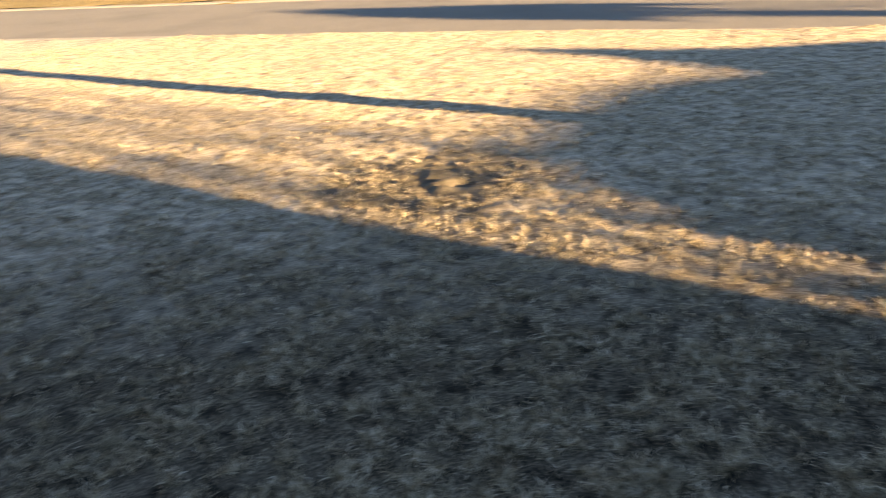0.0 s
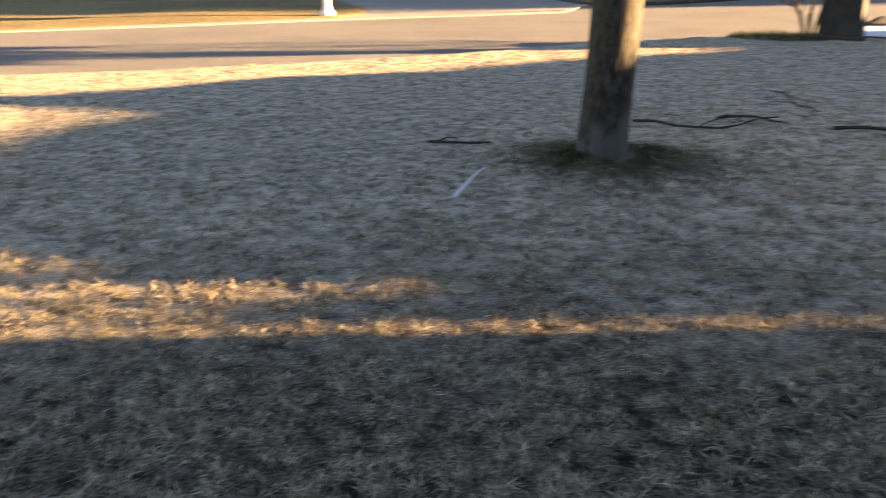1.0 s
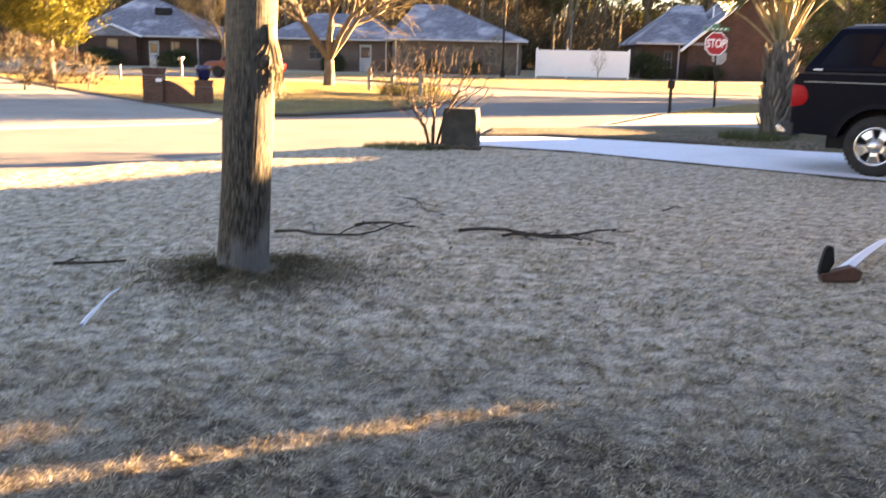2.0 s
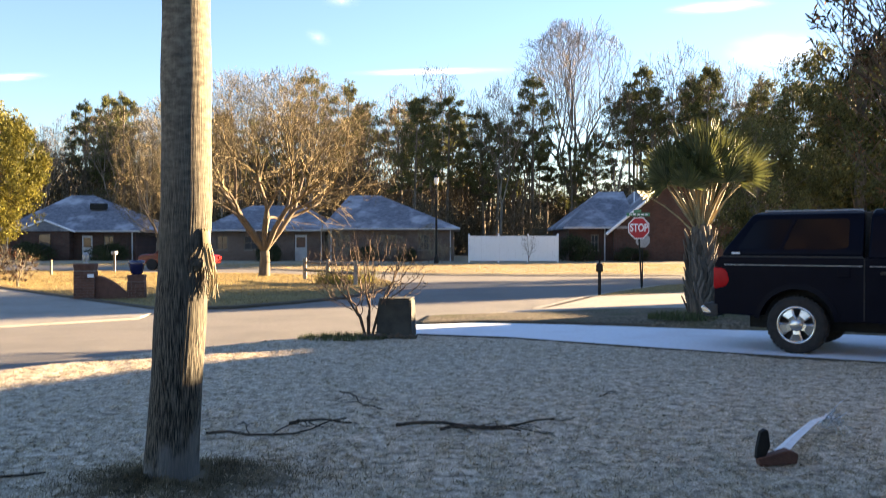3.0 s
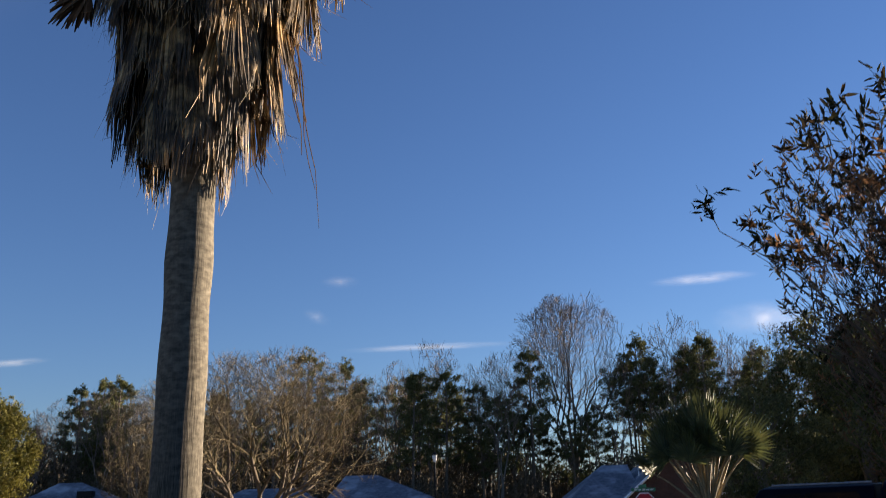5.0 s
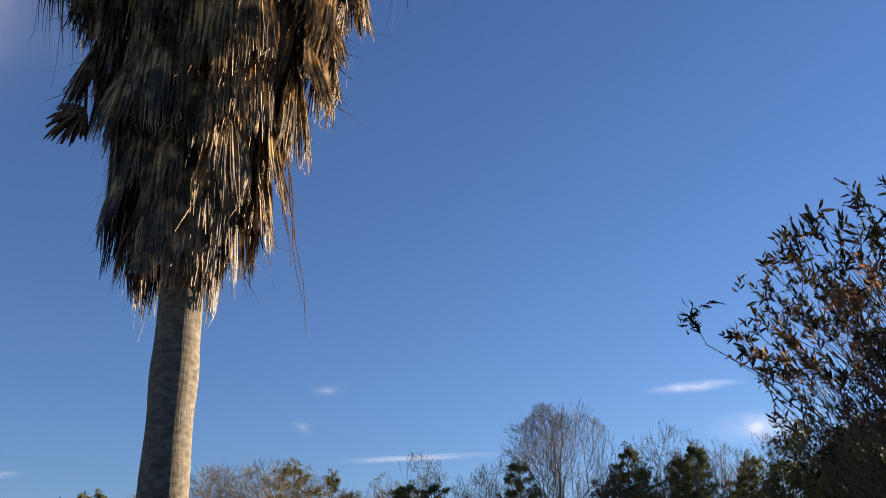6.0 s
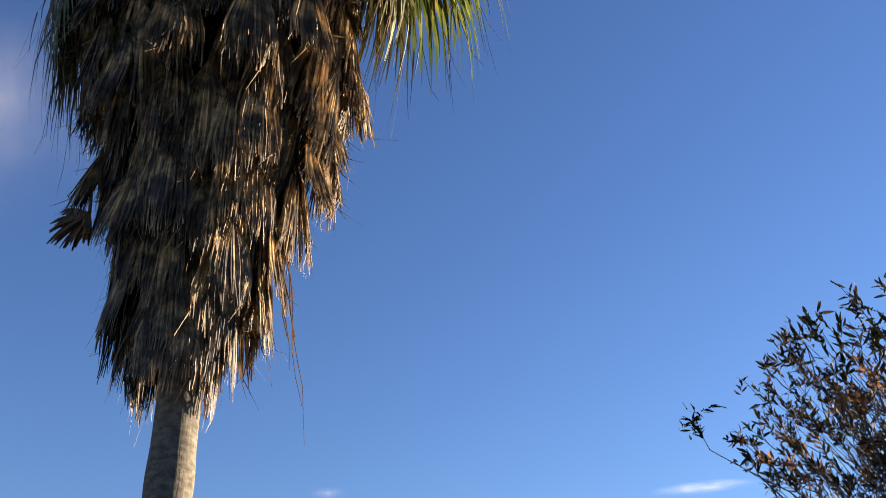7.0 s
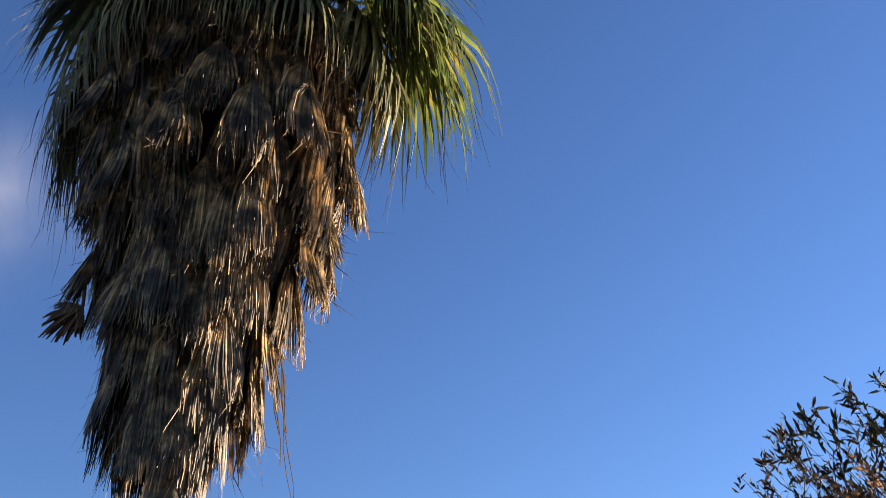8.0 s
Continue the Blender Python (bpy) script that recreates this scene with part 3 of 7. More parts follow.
def kerb(name, line, width, height, mat, label):
    """A low rounded strip along a line."""
    bm = bmesh.new()
    rows = []
    for i, (x, y) in enumerate(line):
        a = Vector(line[max(i - 1, 0)])
        b = Vector(line[min(i + 1, len(line) - 1)])
        d = (b - a).normalized()
        nrm = Vector((-d.y, d.x))
        rows.append([bm.verts.new((x + nrm.x * o, y + nrm.y * o, h)) for o, h in ((-width / 2, -0.12), (-width / 2, height - 0.02), (-width / 2 + 0.03, height), (width / 2 - 0.03, height), (width / 2, height - 0.02), (width / 2, -0.12))])
    for p, q in zip(rows, rows[1:]):
        for k in range(5):
            bm.faces.new((p[k], p[k + 1], q[k + 1], q[k]))
    return tagged(part(name, bm, mat), label, "kerb", kind="structure")


kerb("kerb_near", ROAD_NEAR[1:8], 0.32, -0.02, concrete_mat, "low pale concrete kerb along the frosted lawn")
kerb("kerb_west", [(-60, -27.2), (-14.35, 12.0), (-12.2, 14.0), (-9.9, 16.25), (-8.0, 17.9), (-6.25, 19.5)], 0.4, -0.015, concrete_mat, "pale concrete gutter strip across the street")
kerb("kerb_corner", [(2.4, 22.2), (4.25, 26.7), (6.7, 31.4), (7.7, 33.05), (9.3, 34.4), (14, 39.5), (30, 48.1)], 0.4, -0.02, concrete_mat, "pale concrete gutter at the street corner")
kerb("kerb_far", [(30, 54.9), (10.9, 43.1), (5.5, 42.5), (0, 43.2), (-4, 45.9), (-10, 51.4), (-20, 56.4)], 0.25, -0.01, concrete_mat, "concrete kerb on the far side of the street")

# trodden dark soil where lawns meet paving; last strip paints the far kerb's shadow
kerb("trim_left", [(-26, 43.6), (-19.9, 36.7), (-12.2, 27.8), (-6.45, 21.55), (-4.97, 22.2), (-3.8, 23.9), (-2.8, 25.75), (-2.2, 28.5), (-1.9, 31), (-1.7, 34)], 0.22, 0.028, soil_mat, "dark soil edge of the golden lawn")
kerb("trim_near", [(-0.2, 15.93), (1.3, 15.48), (2.9, 14.40), (4.3, 13.50), (5.96, 12.58), (12, 8.98)], 0.07, 0.022, soil_mat, "dark soil edge beside the frosted driveway")
kerb("trim_berm", [(-0.2, 17.82), (0.9, 18.20), (2.5, 17.86), (4.4, 17.26), (6.0, 16.76)], 0.16, 0.06, soil_mat, "dark soil edge of the grass strip")
kerb("trim_far", [(30, 54.6), (10.9, 42.85), (5.5, 42.25), (0, 42.95), (-4, 45.65), (-10, 51.15)], 0.3, -0.02, soil_mat, "dark strip painted for the far kerb's shadow")

# ---- the tall fan palm ----
def strip(path, widths, side, fold=0.0):
    """Vertices and quads of a tapering blade along path; side is its cross direction; fold lifts its middle."""
    v, f = [], []
    for p, w in zip(path, widths):
        p, s = np.asarray(p), np.asarray(side)
        v += [p - s * w, p + s * w]
    for k in range(len(path) - 1):
        f.append((2 * k, 2 * k + 1, 2 * k + 3, 2 * k + 2))
    return v, f


def gather(pieces):
    verts, faces, base = [], [], 0
    for v, f in pieces:
        verts += list(v)
        faces += [tuple(i + base for i in q) for q in f]
        base += len(v)
    return np.array(verts), np.array(faces)


def dead_fan(seed, reach, drop, length, spread):
    """A hanging dry fan: root at the origin, +x outwards, blade hanging down."""
    r = np.random.default_rng(seed)
    pieces = []
    stem = [np.array((reach * (1 - (1 - t) ** 2.0), 0.03 * math.sin(3 * t), -drop * t ** 1.7)) for t in np.linspace(0, 1, 6)]
    segs = [np.r_[a, b, 0.022 - 0.002 * k, 0.020 - 0.002 * k] for k, (a, b) in enumerate(zip(stem, stem[1:]))]
    pieces.append(tubes(segs, 4))
    hub = stem[-1]
    count = 64
    lean_in = r.uniform(-0.08, 0.04)
    for k in range(count):
        a = spread * (k / (count - 1) - 0.5) + r.normal(0, 0.008)
        ln = length * (1 - 0.22 * abs(a)) * r.uniform(0.80, 1.05)
        curl = lean_in + r.normal(0, 0.012)
        wob = r.normal(0, 0.006) - 0.10 * abs(a)
        bend = r.normal(0, 0.03)
        path = []
        for t in (0.0, 0.35, 0.7, 1.0):
            aa = a * (1 - 0.68 * t) + bend * t ** 3
            path.append(hub + np.array((0.06 * t + curl * t * t + wob * t, math.sin(aa) * ln * t, -math.cos(aa) * ln * t)))
        tw = 0.5 * (1 if k % 2 else -1) + r.normal(0, 0.1)
        side = np.array((math.sin(tw), math.cos(tw), 0.0))
        pieces.append(strip(path, (0.004, 0.0088, 0.0074, 0.0030), side))
        if r.random() < 0.18:
            e = path[-1]
            pieces.append(strip([path[2], path[2] + (e - path[2]) * 0.7 + r.normal(0, 0.03, 3), e + r.normal(0, 0.06, 3) - (0, 0, 0.08)], (0.005, 0.004, 0.001), side))
    return gather(pieces)


def green_fan(seed, reach, rise, length, droop):
    """A living fan: stem from the origin along +x, a pleated blade at its end whose split tips hang down, with dry threads."""
    r = np.random.default_rng(seed)
    pieces, threads = [], []
    stem = [np.array((reach * t, 0.0, rise * t - min(0.45, 0.35 * droop) * t * t)) for t in np.linspace(0, 1, 6)]
    pieces.append(tubes([np.r_[a, b, 0.024 - 0.002 * k, 0.022 - 0.002 * k] for k, (a, b) in enumerate(zip(stem, stem[1:]))], 4))
    hub = stem[-1]
    ahead = (stem[-1] - stem[-2]) / np.linalg.norm(stem[-1] - stem[-2])
    across = np.array((0.0, 1.0, 0.0))
    count = 46
    for k in range(count):
        a = 3.7 * (k / (count - 1) - 0.5) + r.normal(0, 0.012)
        ln = length * (1 - 0.10 * abs(a)) * r.uniform(0.82, 1.1)
        way = ahead * math.cos(a) + across * math.sin(a) + np.array((0, 0, 0.06 if k % 2 else -0.06))
        limp = droop * r.uniform(0.7, 1.35)
        path, d = [hub], way / np.linalg.norm(way)
        for i in range(6):
            d = d + np.array((0, 0, -1.0)) * limp * (0.05 + 0.6 * (i / 5) ** 1.1) + r.normal(0, 0.02, 3)
            d = d / np.linalg.norm(d)
            path.append(path[-1] + d * ln / 6)
        side = np.cross(way, (0, 0, 1.0))
        side = side / (np.linalg.norm(side) + 1e-6)
        side = side * 0.9 + np.array((0, 0, 0.45 if k % 2 else -0.45))
        pieces.append(strip(path, (0.009, 0.024, 0.024, 0.019, 0.012, 0.006, 0.0015), side))
        if r.random() < 0.45:
            e = path[-1]
            w = r.normal(0, 0.06, 3)
            threads.append(strip([path[4], e + w * 0.5 - (0, 0, 0.08), e + w - (0, 0, 0.14 + 0.2 * r.random())], (0.003, 0.002, 0.001), side))
    return gather(pieces), gather(threads)


def trunk_body(profile, sides, ridge, bm_noise):
    """A tapering trunk with upright fissures; rows of profile: x, y, z, radius."""
    verts, faces = [], []
    for cx, cy, z, rad in profile:
        for k in range(sides):
            a = 2 * math.pi * k / sides
            fis = noise.noise((math.cos(a) * 22, math.sin(a) * 22, z * 2.2 + bm_noise)) + 0.6 * noise.noise((math.cos(a) * 30, math.sin(a) * 30, z * 3.0))
            ring = 0.25 * noise.noise((z * 14, math.cos(a) * 1.5, math.sin(a) * 1.5))
            rr = rad + ridge * (fis * (1.0 if z < 1.2 else max(0.12, 1.0 - 0.6 * (z - 1.2))) + ring)
            verts.append((cx + rr * math.cos(a), cy + rr * math.sin(a), z))
    rows = len(profile)
    for i in range(rows - 1):
        for k in range(sides):
            faces.append((i * sides + k, i * sides + (k + 1) % sides, (i + 1) * sides + (k + 1) % sides, (i + 1) * sides + k))
    return verts, faces


palm = group_ob("fan_palm", pose(PALM[0], PALM[1], 0), "tall fan palm with grey fissured trunk and hanging brown dead fronds", "palm tree")
prof = []
for i in range(170):
    z = -0.05 + i * 0.05
    lean = 0.115 * min(1, max(z, 0) / 1.8) ** 0.9 if z < 4 else 0.115 - 0.02 * (z - 4)
    rad = 0.163 + 0.03 * math.exp(-max(z, 0) / 0.14) - 0.003 * max(z, 0) + (0.006 * noise.noise((z * 3.1, 4.0, 1.0)) + 0.004 * math.sin(8 * z)) * min(1.0, max(z, 0) / 1.5)
    prof.append((lean, 0.0, z, rad))
tv, tf = trunk_body(prof, 220, 0.0017, 0.0)
fast_mesh("trunk", tv, tf, trunk_mat, palm, True)
# torn leaf base on the trunk
bt = bmesh.new()
for k in range(9):
    a = -0.62 + 0.045 * k
    wob = 0.012 * math.sin(2.1 * k)
    line = [(0.17, 1.66 - 0.01 * (k % 3)), (0.178, 1.58), (0.196 + wob, 1.49), (0.214 + wob, 1.42 - 0.012 * (k % 4))]
    for (ra, za), (rb, zb) in zip(line, line[1:]):
        rod(bt, (0.105 + ra * math.cos(a), ra * math.sin(a), za), (0.105 + rb * math.cos(a), rb * math.sin(a), zb), 0.0055, 0.0055, 5)
rs = np.random.default_rng(3)
for k in range(46):
    a = rs.uniform(-0.55, -0.10)
    r0, z0 = rs.uniform(0.165, 0.205), rs.uniform(1.36, 1.44)
    r1, z1 = r0 + rs.uniform(-0.01, 0.03), z0 - rs.uniform(0.06, 0.12)
    r2, z2 = r1 + rs.uniform(-0.02, 0.02), z1 - rs.uniform(0.03, 0.10)
    b, c = a + rs.normal(0, 0.04), a + rs.normal(0, 0.09)
    rod(bt, (0.105 + r0 * math.cos(a), r0 * math.sin(a), z0), (0.105 + r1 * math.cos(b), r1 * math.sin(b), z1), 0.0030, 0.0024, 4)
    rod(bt, (0.105 + r1 * math.cos(b), r1 * math.sin(b), z1), (0.105 + r2 * math.cos(c), r2 * math.sin(c), z2), 0.0024, 0.0010, 4)
part("torn_leaf_base", bt, petiole_mat, palm, "torn fibrous brown leaf base")
# dark lump that paints the shade inside the torn hollow
bt = bmesh.new()
bmesh.ops.create_icosphere(bt, subdivisions=3, radius=0.05, matrix=Matrix.Translation((0.215, -0.105, 1.43)) @ Matrix.Rotation(0.5, 4, "Y") @ Matrix.Diagonal((0.65, 0.7, 0.95, 1)))
for v in bt.verts:
    v.co += Vector((1, 1, 1)) * 0.008 * noise.noise(v.co * 40)
part("knot", bt, soil_mat, palm, "dark lump standing in for the shade in a torn hollow")

dead_meshes = []
for k, (reach, drop, length, spread) in enumerate([(0.40, 0.42, 0.95, 1.3), (0.50, 0.50, 0.85, 1.6), (0.46, 0.35, 1.05, 1.2), (0.6, 0.6, 0.9, 1.5), (0.36, 0.5, 0.8, 1.7), (0.55, 0.45, 1.0, 1.4)]):
    v, f = dead_fan(20 + k, reach, drop, length, spread)
    ob = fast_mesh("dead_frond", v, f, dead_mat, palm)
    dead_meshes.append(ob.data)
    bpy.data.objects.remove(ob)
green_meshes = []
for k, (reach, rise, length, droop) in enumerate([(1.2, 0.15, 1.30, 2.3), (1.4, 0.5, 1.2, 0.9), (1.1, -0.1, 1.15, 1.7), (1.0, 1.1, 1.15, 0.4)]):
    (v, f), (v2, f2) = green_fan(50 + k, reach, rise, length, droop)
    ob = fast_mesh("green_frond", v, f, green_mat, palm, second=(v2, f2, thread_mat))
    green_meshes.append(ob.data)
    bpy.data.objects.remove(ob)
old_meshes = []
for k, (reach, rise, length, droop) in enumerate([(1.0, 0.1, 1.25, 2.2), (0.95, 0.0, 1.2, 2.6)]):
    (v, f), (v2, f2) = green_fan(70 + k, reach, rise, length, droop)
    ob = fast_mesh("old_frond", v, f, old_frond_mat, palm, second=(v2, f2, thread_mat))
    old_meshes.append(ob.data)
    bpy.data.objects.remove(ob)


def frond(name, mesh, turn, z, tilt, scale, out=0.0):
    ob = new(name, mesh)
    ob.parent = palm
    a = radians(turn)
    ob.matrix_basis = Matrix.Translation((0.06 + 0.03 * max(0.0, z - 5.5) + (0.13 + out) * math.cos(a), (0.13 + out) * math.sin(a), z)) @ Euler((0, radians(tilt), a)).to_matrix().to_4x4() @ Matrix.Diagonal((*scale, 1))
    return ob


def skirt_reach(z, turn):
    """How far the dry skirt stands out from the trunk's middle at a height, fuller on its sunny side."""
    sunny = np.interp(z, (3.65, 4.0, 4.45, 5.0, 5.6, 6.2, 7.0, 7.6, 8.5), (0.36, 0.53, 0.66, 0.88, 1.28, 1.40, 1.42, 1.35, 1.0))
    shady = np.interp(z, (3.7, 4.2, 4.8, 5.6, 6.3, 7.0, 7.6, 8.5), (0.36, 0.58, 0.66, 1.0, 1.22, 1.30, 1.25, 1.0))
    mix = 0.5 + 0.5 * math.cos(radians(turn))
    return float(shady + (sunny - shady) * mix)


rf = np.random.default_rng(5)
for i in range(350):
    z_end = 3.84 + 4.65 * (i / 349) ** 0.88 + rf.normal(0, 0.08)
    k = int(rf.integers(6))
    drop_len = (1.37, 1.35, 1.40, 1.5, 1.3, 1.45)[k]
    sc = rf.uniform(0.85, 1.1)
    turn = i * 137.5 + rf.normal(0, 10)
    r_end = skirt_reach(z_end, turn) * rf.uniform(0.78, 1.03)
    reach = (0.40, 0.50, 0.46, 0.6, 0.36, 0.55)[k] + 0.10
    sx = max(0.35, (r_end - 0.13) / reach)
    frond("dead_frond", dead_meshes[k], turn, z_end + drop_len * sc, rf.normal(0, 6), (sx, sc, sc))
for i in range(38):
    t = i / 37
    turn = i * 137.5 + 20
    facing = math.cos(radians(turn + 90))
    if t < 0.45 and math.cos(radians(turn)) > 0.35:
        continue
    if t < 0.5 and (facing > 0.6 or math.cos(radians(turn - 185)) > 0.5):
        continue
    k = 2 if t < 0.35 else 0 if t < 0.55 else 1 if t < 0.8 else 3
    frond("green_frond", green_meshes[k], turn, 8.45 + 0.8 * t, (16 - 42 * t) + rf.normal(0, 5), (1, 1, 1))
# the longest living fronds, drooping to both sides
for turn, z, tilt, s in ((-24, 8.85, 2, 1.2), (-6, 9.0, 0, 1.3), (10, 9.1, 4, 1.25), (24, 8.1, 24, 0.85), (44, 8.3, 16, 0.9), (190, 7.85, 22, 0.78), (214, 7.75, 22, 0.88), (-30, 7.7, 26, 0.8)):
    frond("green_frond", green_meshes[2 if z < 8.5 else 0], turn, z, tilt, (s, s, s))
# older grey-green fronds bending down over the skirt
for turn, z, tilt, s in ((176, 8.75, 8, 1.3), (190, 8.55, 12, 1.25), (168, 8.4, 14, 1.15), (-2, 8.95, 14, 1.25), (198, 9.25, 14, 1.25), (184, 9.15, 18, 1.2), (214, 9.2, 16, 1.2), (232, 8.95, 14, 1.0), (250, 8.6, 4, 0.95), (285, 8.7, 2, 0.95), (310, 8.6, 6, 1.0), (-14, 9.05, 6, 1.2), (265, 8.9, -2, 1.0), (205, 9.25, -4, 1.2)):
    frond("old_frond", old_meshes[int(z * 100) % 2], turn, z, tilt, (s, s, s))
# broken strands hanging loose
bs = bmesh.new()
for k in range(6):
    x, y, z = 0.70 + 0.02 * k, -0.1 + 0.03 * k, 5.05
    for j in range(3 + k % 5):
        nx, nz = x + 0.030 + 0.022 * math.sin(2 * k + 1.7 * j), z - 0.17 - 0.010 * k
        rod(bs, (x, y, z), (nx, y, nz), 0.0062 - 0.0007 * j, 0.0055 - 0.0007 * j, 4)
        x, z = nx, nz
part("loose_strand", bs, thread_mat, palm, "thin dry frond threads hanging loose")
rbk = np.random.default_rng(91)
hub = np.array((-0.71, -0.10, 5.42))
line = [np.array((-0.55, -0.05, 6.15)), np.array((-0.66, -0.08, 5.85)), np.array((-0.73, -0.10, 5.62)), hub]
pieces = [tubes([np.r_[a, b, 0.016, 0.014] for a, b in zip(line, line[1:])], 5)]
for k in range(40):
    a = radians(222) + 1.0 * (k / 39 - 0.5) * 2
    ln = 0.36 * (1 - 0.42 * abs(a - radians(222))) * rbk.uniform(0.8, 1.05)
    way = np.array((math.cos(a), rbk.normal(0, 0.12), math.sin(a)))
    path = [hub, hub + way * ln * 0.45, hub + way * ln * 0.8 - (0, 0, 0.01), hub + way * ln - (0, 0, 0.035)]
    pieces.append(strip(path, (0.008, 0.017, 0.013, 0.004), np.array((-math.sin(a), 0.4 if k % 2 else -0.4, math.cos(a)))))
v, f = gather(pieces)
# darker thread material puts the frond's backlit shade into its colour
tagged(fast_mesh("broken_frond", v, f, thread_mat, palm), "broken dry frond dangling from its stem")

# ---- pickup on the driveway ----
def arch(cx, z0, r, start, end, count=12):
    return [(cx + r * math.cos(radians(start + (end - start) * k / count)), z0 + r * math.sin(radians(start + (end - start) * k / count))) for k in range(count + 1)]


truck = group_ob("pickup_truck", pose(5.2, 13.44, 0.012, 0, 0, -32.75), "black pickup truck with a tinted camper shell, parked on the driveway", "pickup truck")
W = 1.96
outline = [(-1.14, 0.62), (-1.10, 0.52), (-0.56, 0.50)] + arch(0.0, 0.40, 0.50, 168, 12) + [(0.56, 0.47), (3.02, 0.47)] + arch(3.52, 0.40, 0.50, 168, 12) + [(4.10, 0.50), (4.42, 0.55), (4.50, 0.80), (4.46, 1.02), (4.30, 1.12), (3.05, 1.24), (2.95, 1.33), (0.88, 1.34), (-1.08, 1.34), (-1.13, 1.25)]
part("body", prism(outline, 0.0, W, 0.010), black_paint_mat, truck, "dark glossy paint, lightly dusty")
cap = bmesh.new()
low = [(-1.04, 0.03), (0.84, 0.03), (0.84, W - 0.03), (-1.04, W - 0.03)]
high = [(-0.64, 0.20), (0.84, 0.20), (0.84, W - 0.20), (-0.64, W - 0.20)]
lv = [cap.verts.new((x, y, 1.36)) for x, y in low]
mv = [cap.verts.new((x + (0.03 if x < 0 else 0), y + (0.01 if y < 1 else -0.01), 1.44)) for x, y in low]
hv = [cap.verts.new((x, y, 1.95)) for x, y in high]
tv2 = [cap.verts.new((x + (0.10 if x < 0 else -0.02), y + (0.12 if y < 1 else -0.12), 1.99)) for x, y in high]
for a, b in ((lv, mv), (mv, hv), (hv, tv2)):
    for k in range(4):
        cap.faces.new((a[k], a[(k + 1) % 4], b[(k + 1) % 4], b[k]))
cap.faces.new(tv2)
cap.faces.new(lv[::-1])
bmesh.ops.recalc_face_normals(cap, faces=cap.faces[:])
bmesh.ops.bevel(cap, geom=cap.edges[:], offset=0.03, segments=3, affect="EDGES", profile=0.6)
shell = part("camper_shell", cap, black_paint_mat, truck, "black fibreglass camper shell", True)


def side_pane(name, pts, parent, mat=None, proud=0.010):
    """A flush side window; pts are along and up, on the leaning side wall."""
    bm = bmesh.new()
    rows = []
    for lift in (-0.012, proud):
        rows.append([bm.verts.new((u, 0.03 + (z - 1.36) / 0.59 * 0.17 - lift - 0.004, z)) for u, z in pts])
    bm.faces.new(rows[1])
    for k in range(len(pts)):
        bm.faces.new((rows[0][k], rows[0][(k + 1) % len(pts)], rows[1][(k + 1) % len(pts)], rows[1][k]))
    bmesh.ops.recalc_face_normals(bm, faces=bm.faces[:])
    return part(name, bm, mat or tint_mat, parent, "" if mat else "dark tinted glass")


side_pane("rear_side_window", [(-0.82, 1.46), (-0.25, 1.46), (-0.08, 1.88), (-0.52, 1.88), (-0.60, 1.84)], shell)
side_pane("side_window", [(-0.19, 1.46), (0.60, 1.46), (0.66, 1.50), (0.66, 1.84), (0.62, 1.88), (-0.02, 1.88)], shell)
side_pane("window_bar", [(-0.245, 1.465), (-0.195, 1.465), (-0.03, 1.875), (-0.08, 1.875)], shell, black_paint_mat, 0.012)
part("roof_rail", rod(rodded((-0.5, 0.34, 2.0), (0.8, 0.34, 2.0), 0.014), (-0.5, W - 0.34, 2.0), (0.8, W - 0.34, 2.0), 0.014), galv_mat, shell, "thin pale roof rail")
part("brand_plate", boxed(-0.90, -0.78, 0.020, 0.045, 1.385, 1.41, 0.004), white_mat, shell, "small white plate")
cabm = bmesh.new()
clow = [(0.90, 0.02), (3.0, 0.02), (3.0, W - 0.02), (0.92, W - 0.02)]
chigh = [(0.92, 0.19), (2.25, 0.19), (2.25, W - 0.19), (0.92, W - 0.19)]
lv = [cabm.verts.new((x, y, 1.33)) for x, y in clow]
hv = [cabm.verts.new((x, y, 1.93)) for x, y in chigh]
tv2 = [cabm.verts.new((x + (0.03 if x < 1.5 else -0.10), y + (0.12 if y < 1 else -0.12), 2.01)) for x, y in chigh]
for a, b in ((lv, hv), (hv, tv2)):
    for k in range(4):
        cabm.faces.new((a[k], a[(k + 1) % 4], b[(k + 1) % 4], b[k]))
cabm.faces.new(tv2)
cabm.faces.new(lv[::-1])
bmesh.ops.recalc_face_normals(cabm, faces=cabm.faces[:])
bmesh.ops.bevel(cabm, geom=cabm.edges[:], offset=0.04, segments=3, affect="EDGES", profile=0.6)
cab = part("cab", cabm, black_paint_mat, truck, "rounded black cab", True)
wb = bmesh.new()
pts = [(1.12, 1.40), (1.95, 1.40), (1.90, 1.80), (1.18, 1.80)]
for lift in (0.0,):
    r1 = [wb.verts.new((u, 0.02 + (z - 1.33) / 0.53 * 0.18 - 0.012, z)) for u, z in pts]
    r0 = [wb.verts.new((u, 0.02 + (z - 1.33) / 0.53 * 0.18 + 0.03, z)) for u, z in pts]
    wb.faces.new(r1)
    for k in range(4):
        wb.faces.new((r0[k], r0[(k + 1) % 4], r1[(k + 1) % 4], r1[k]))
part("door_window", wb, tint_mat, cab, "tinted side glass")
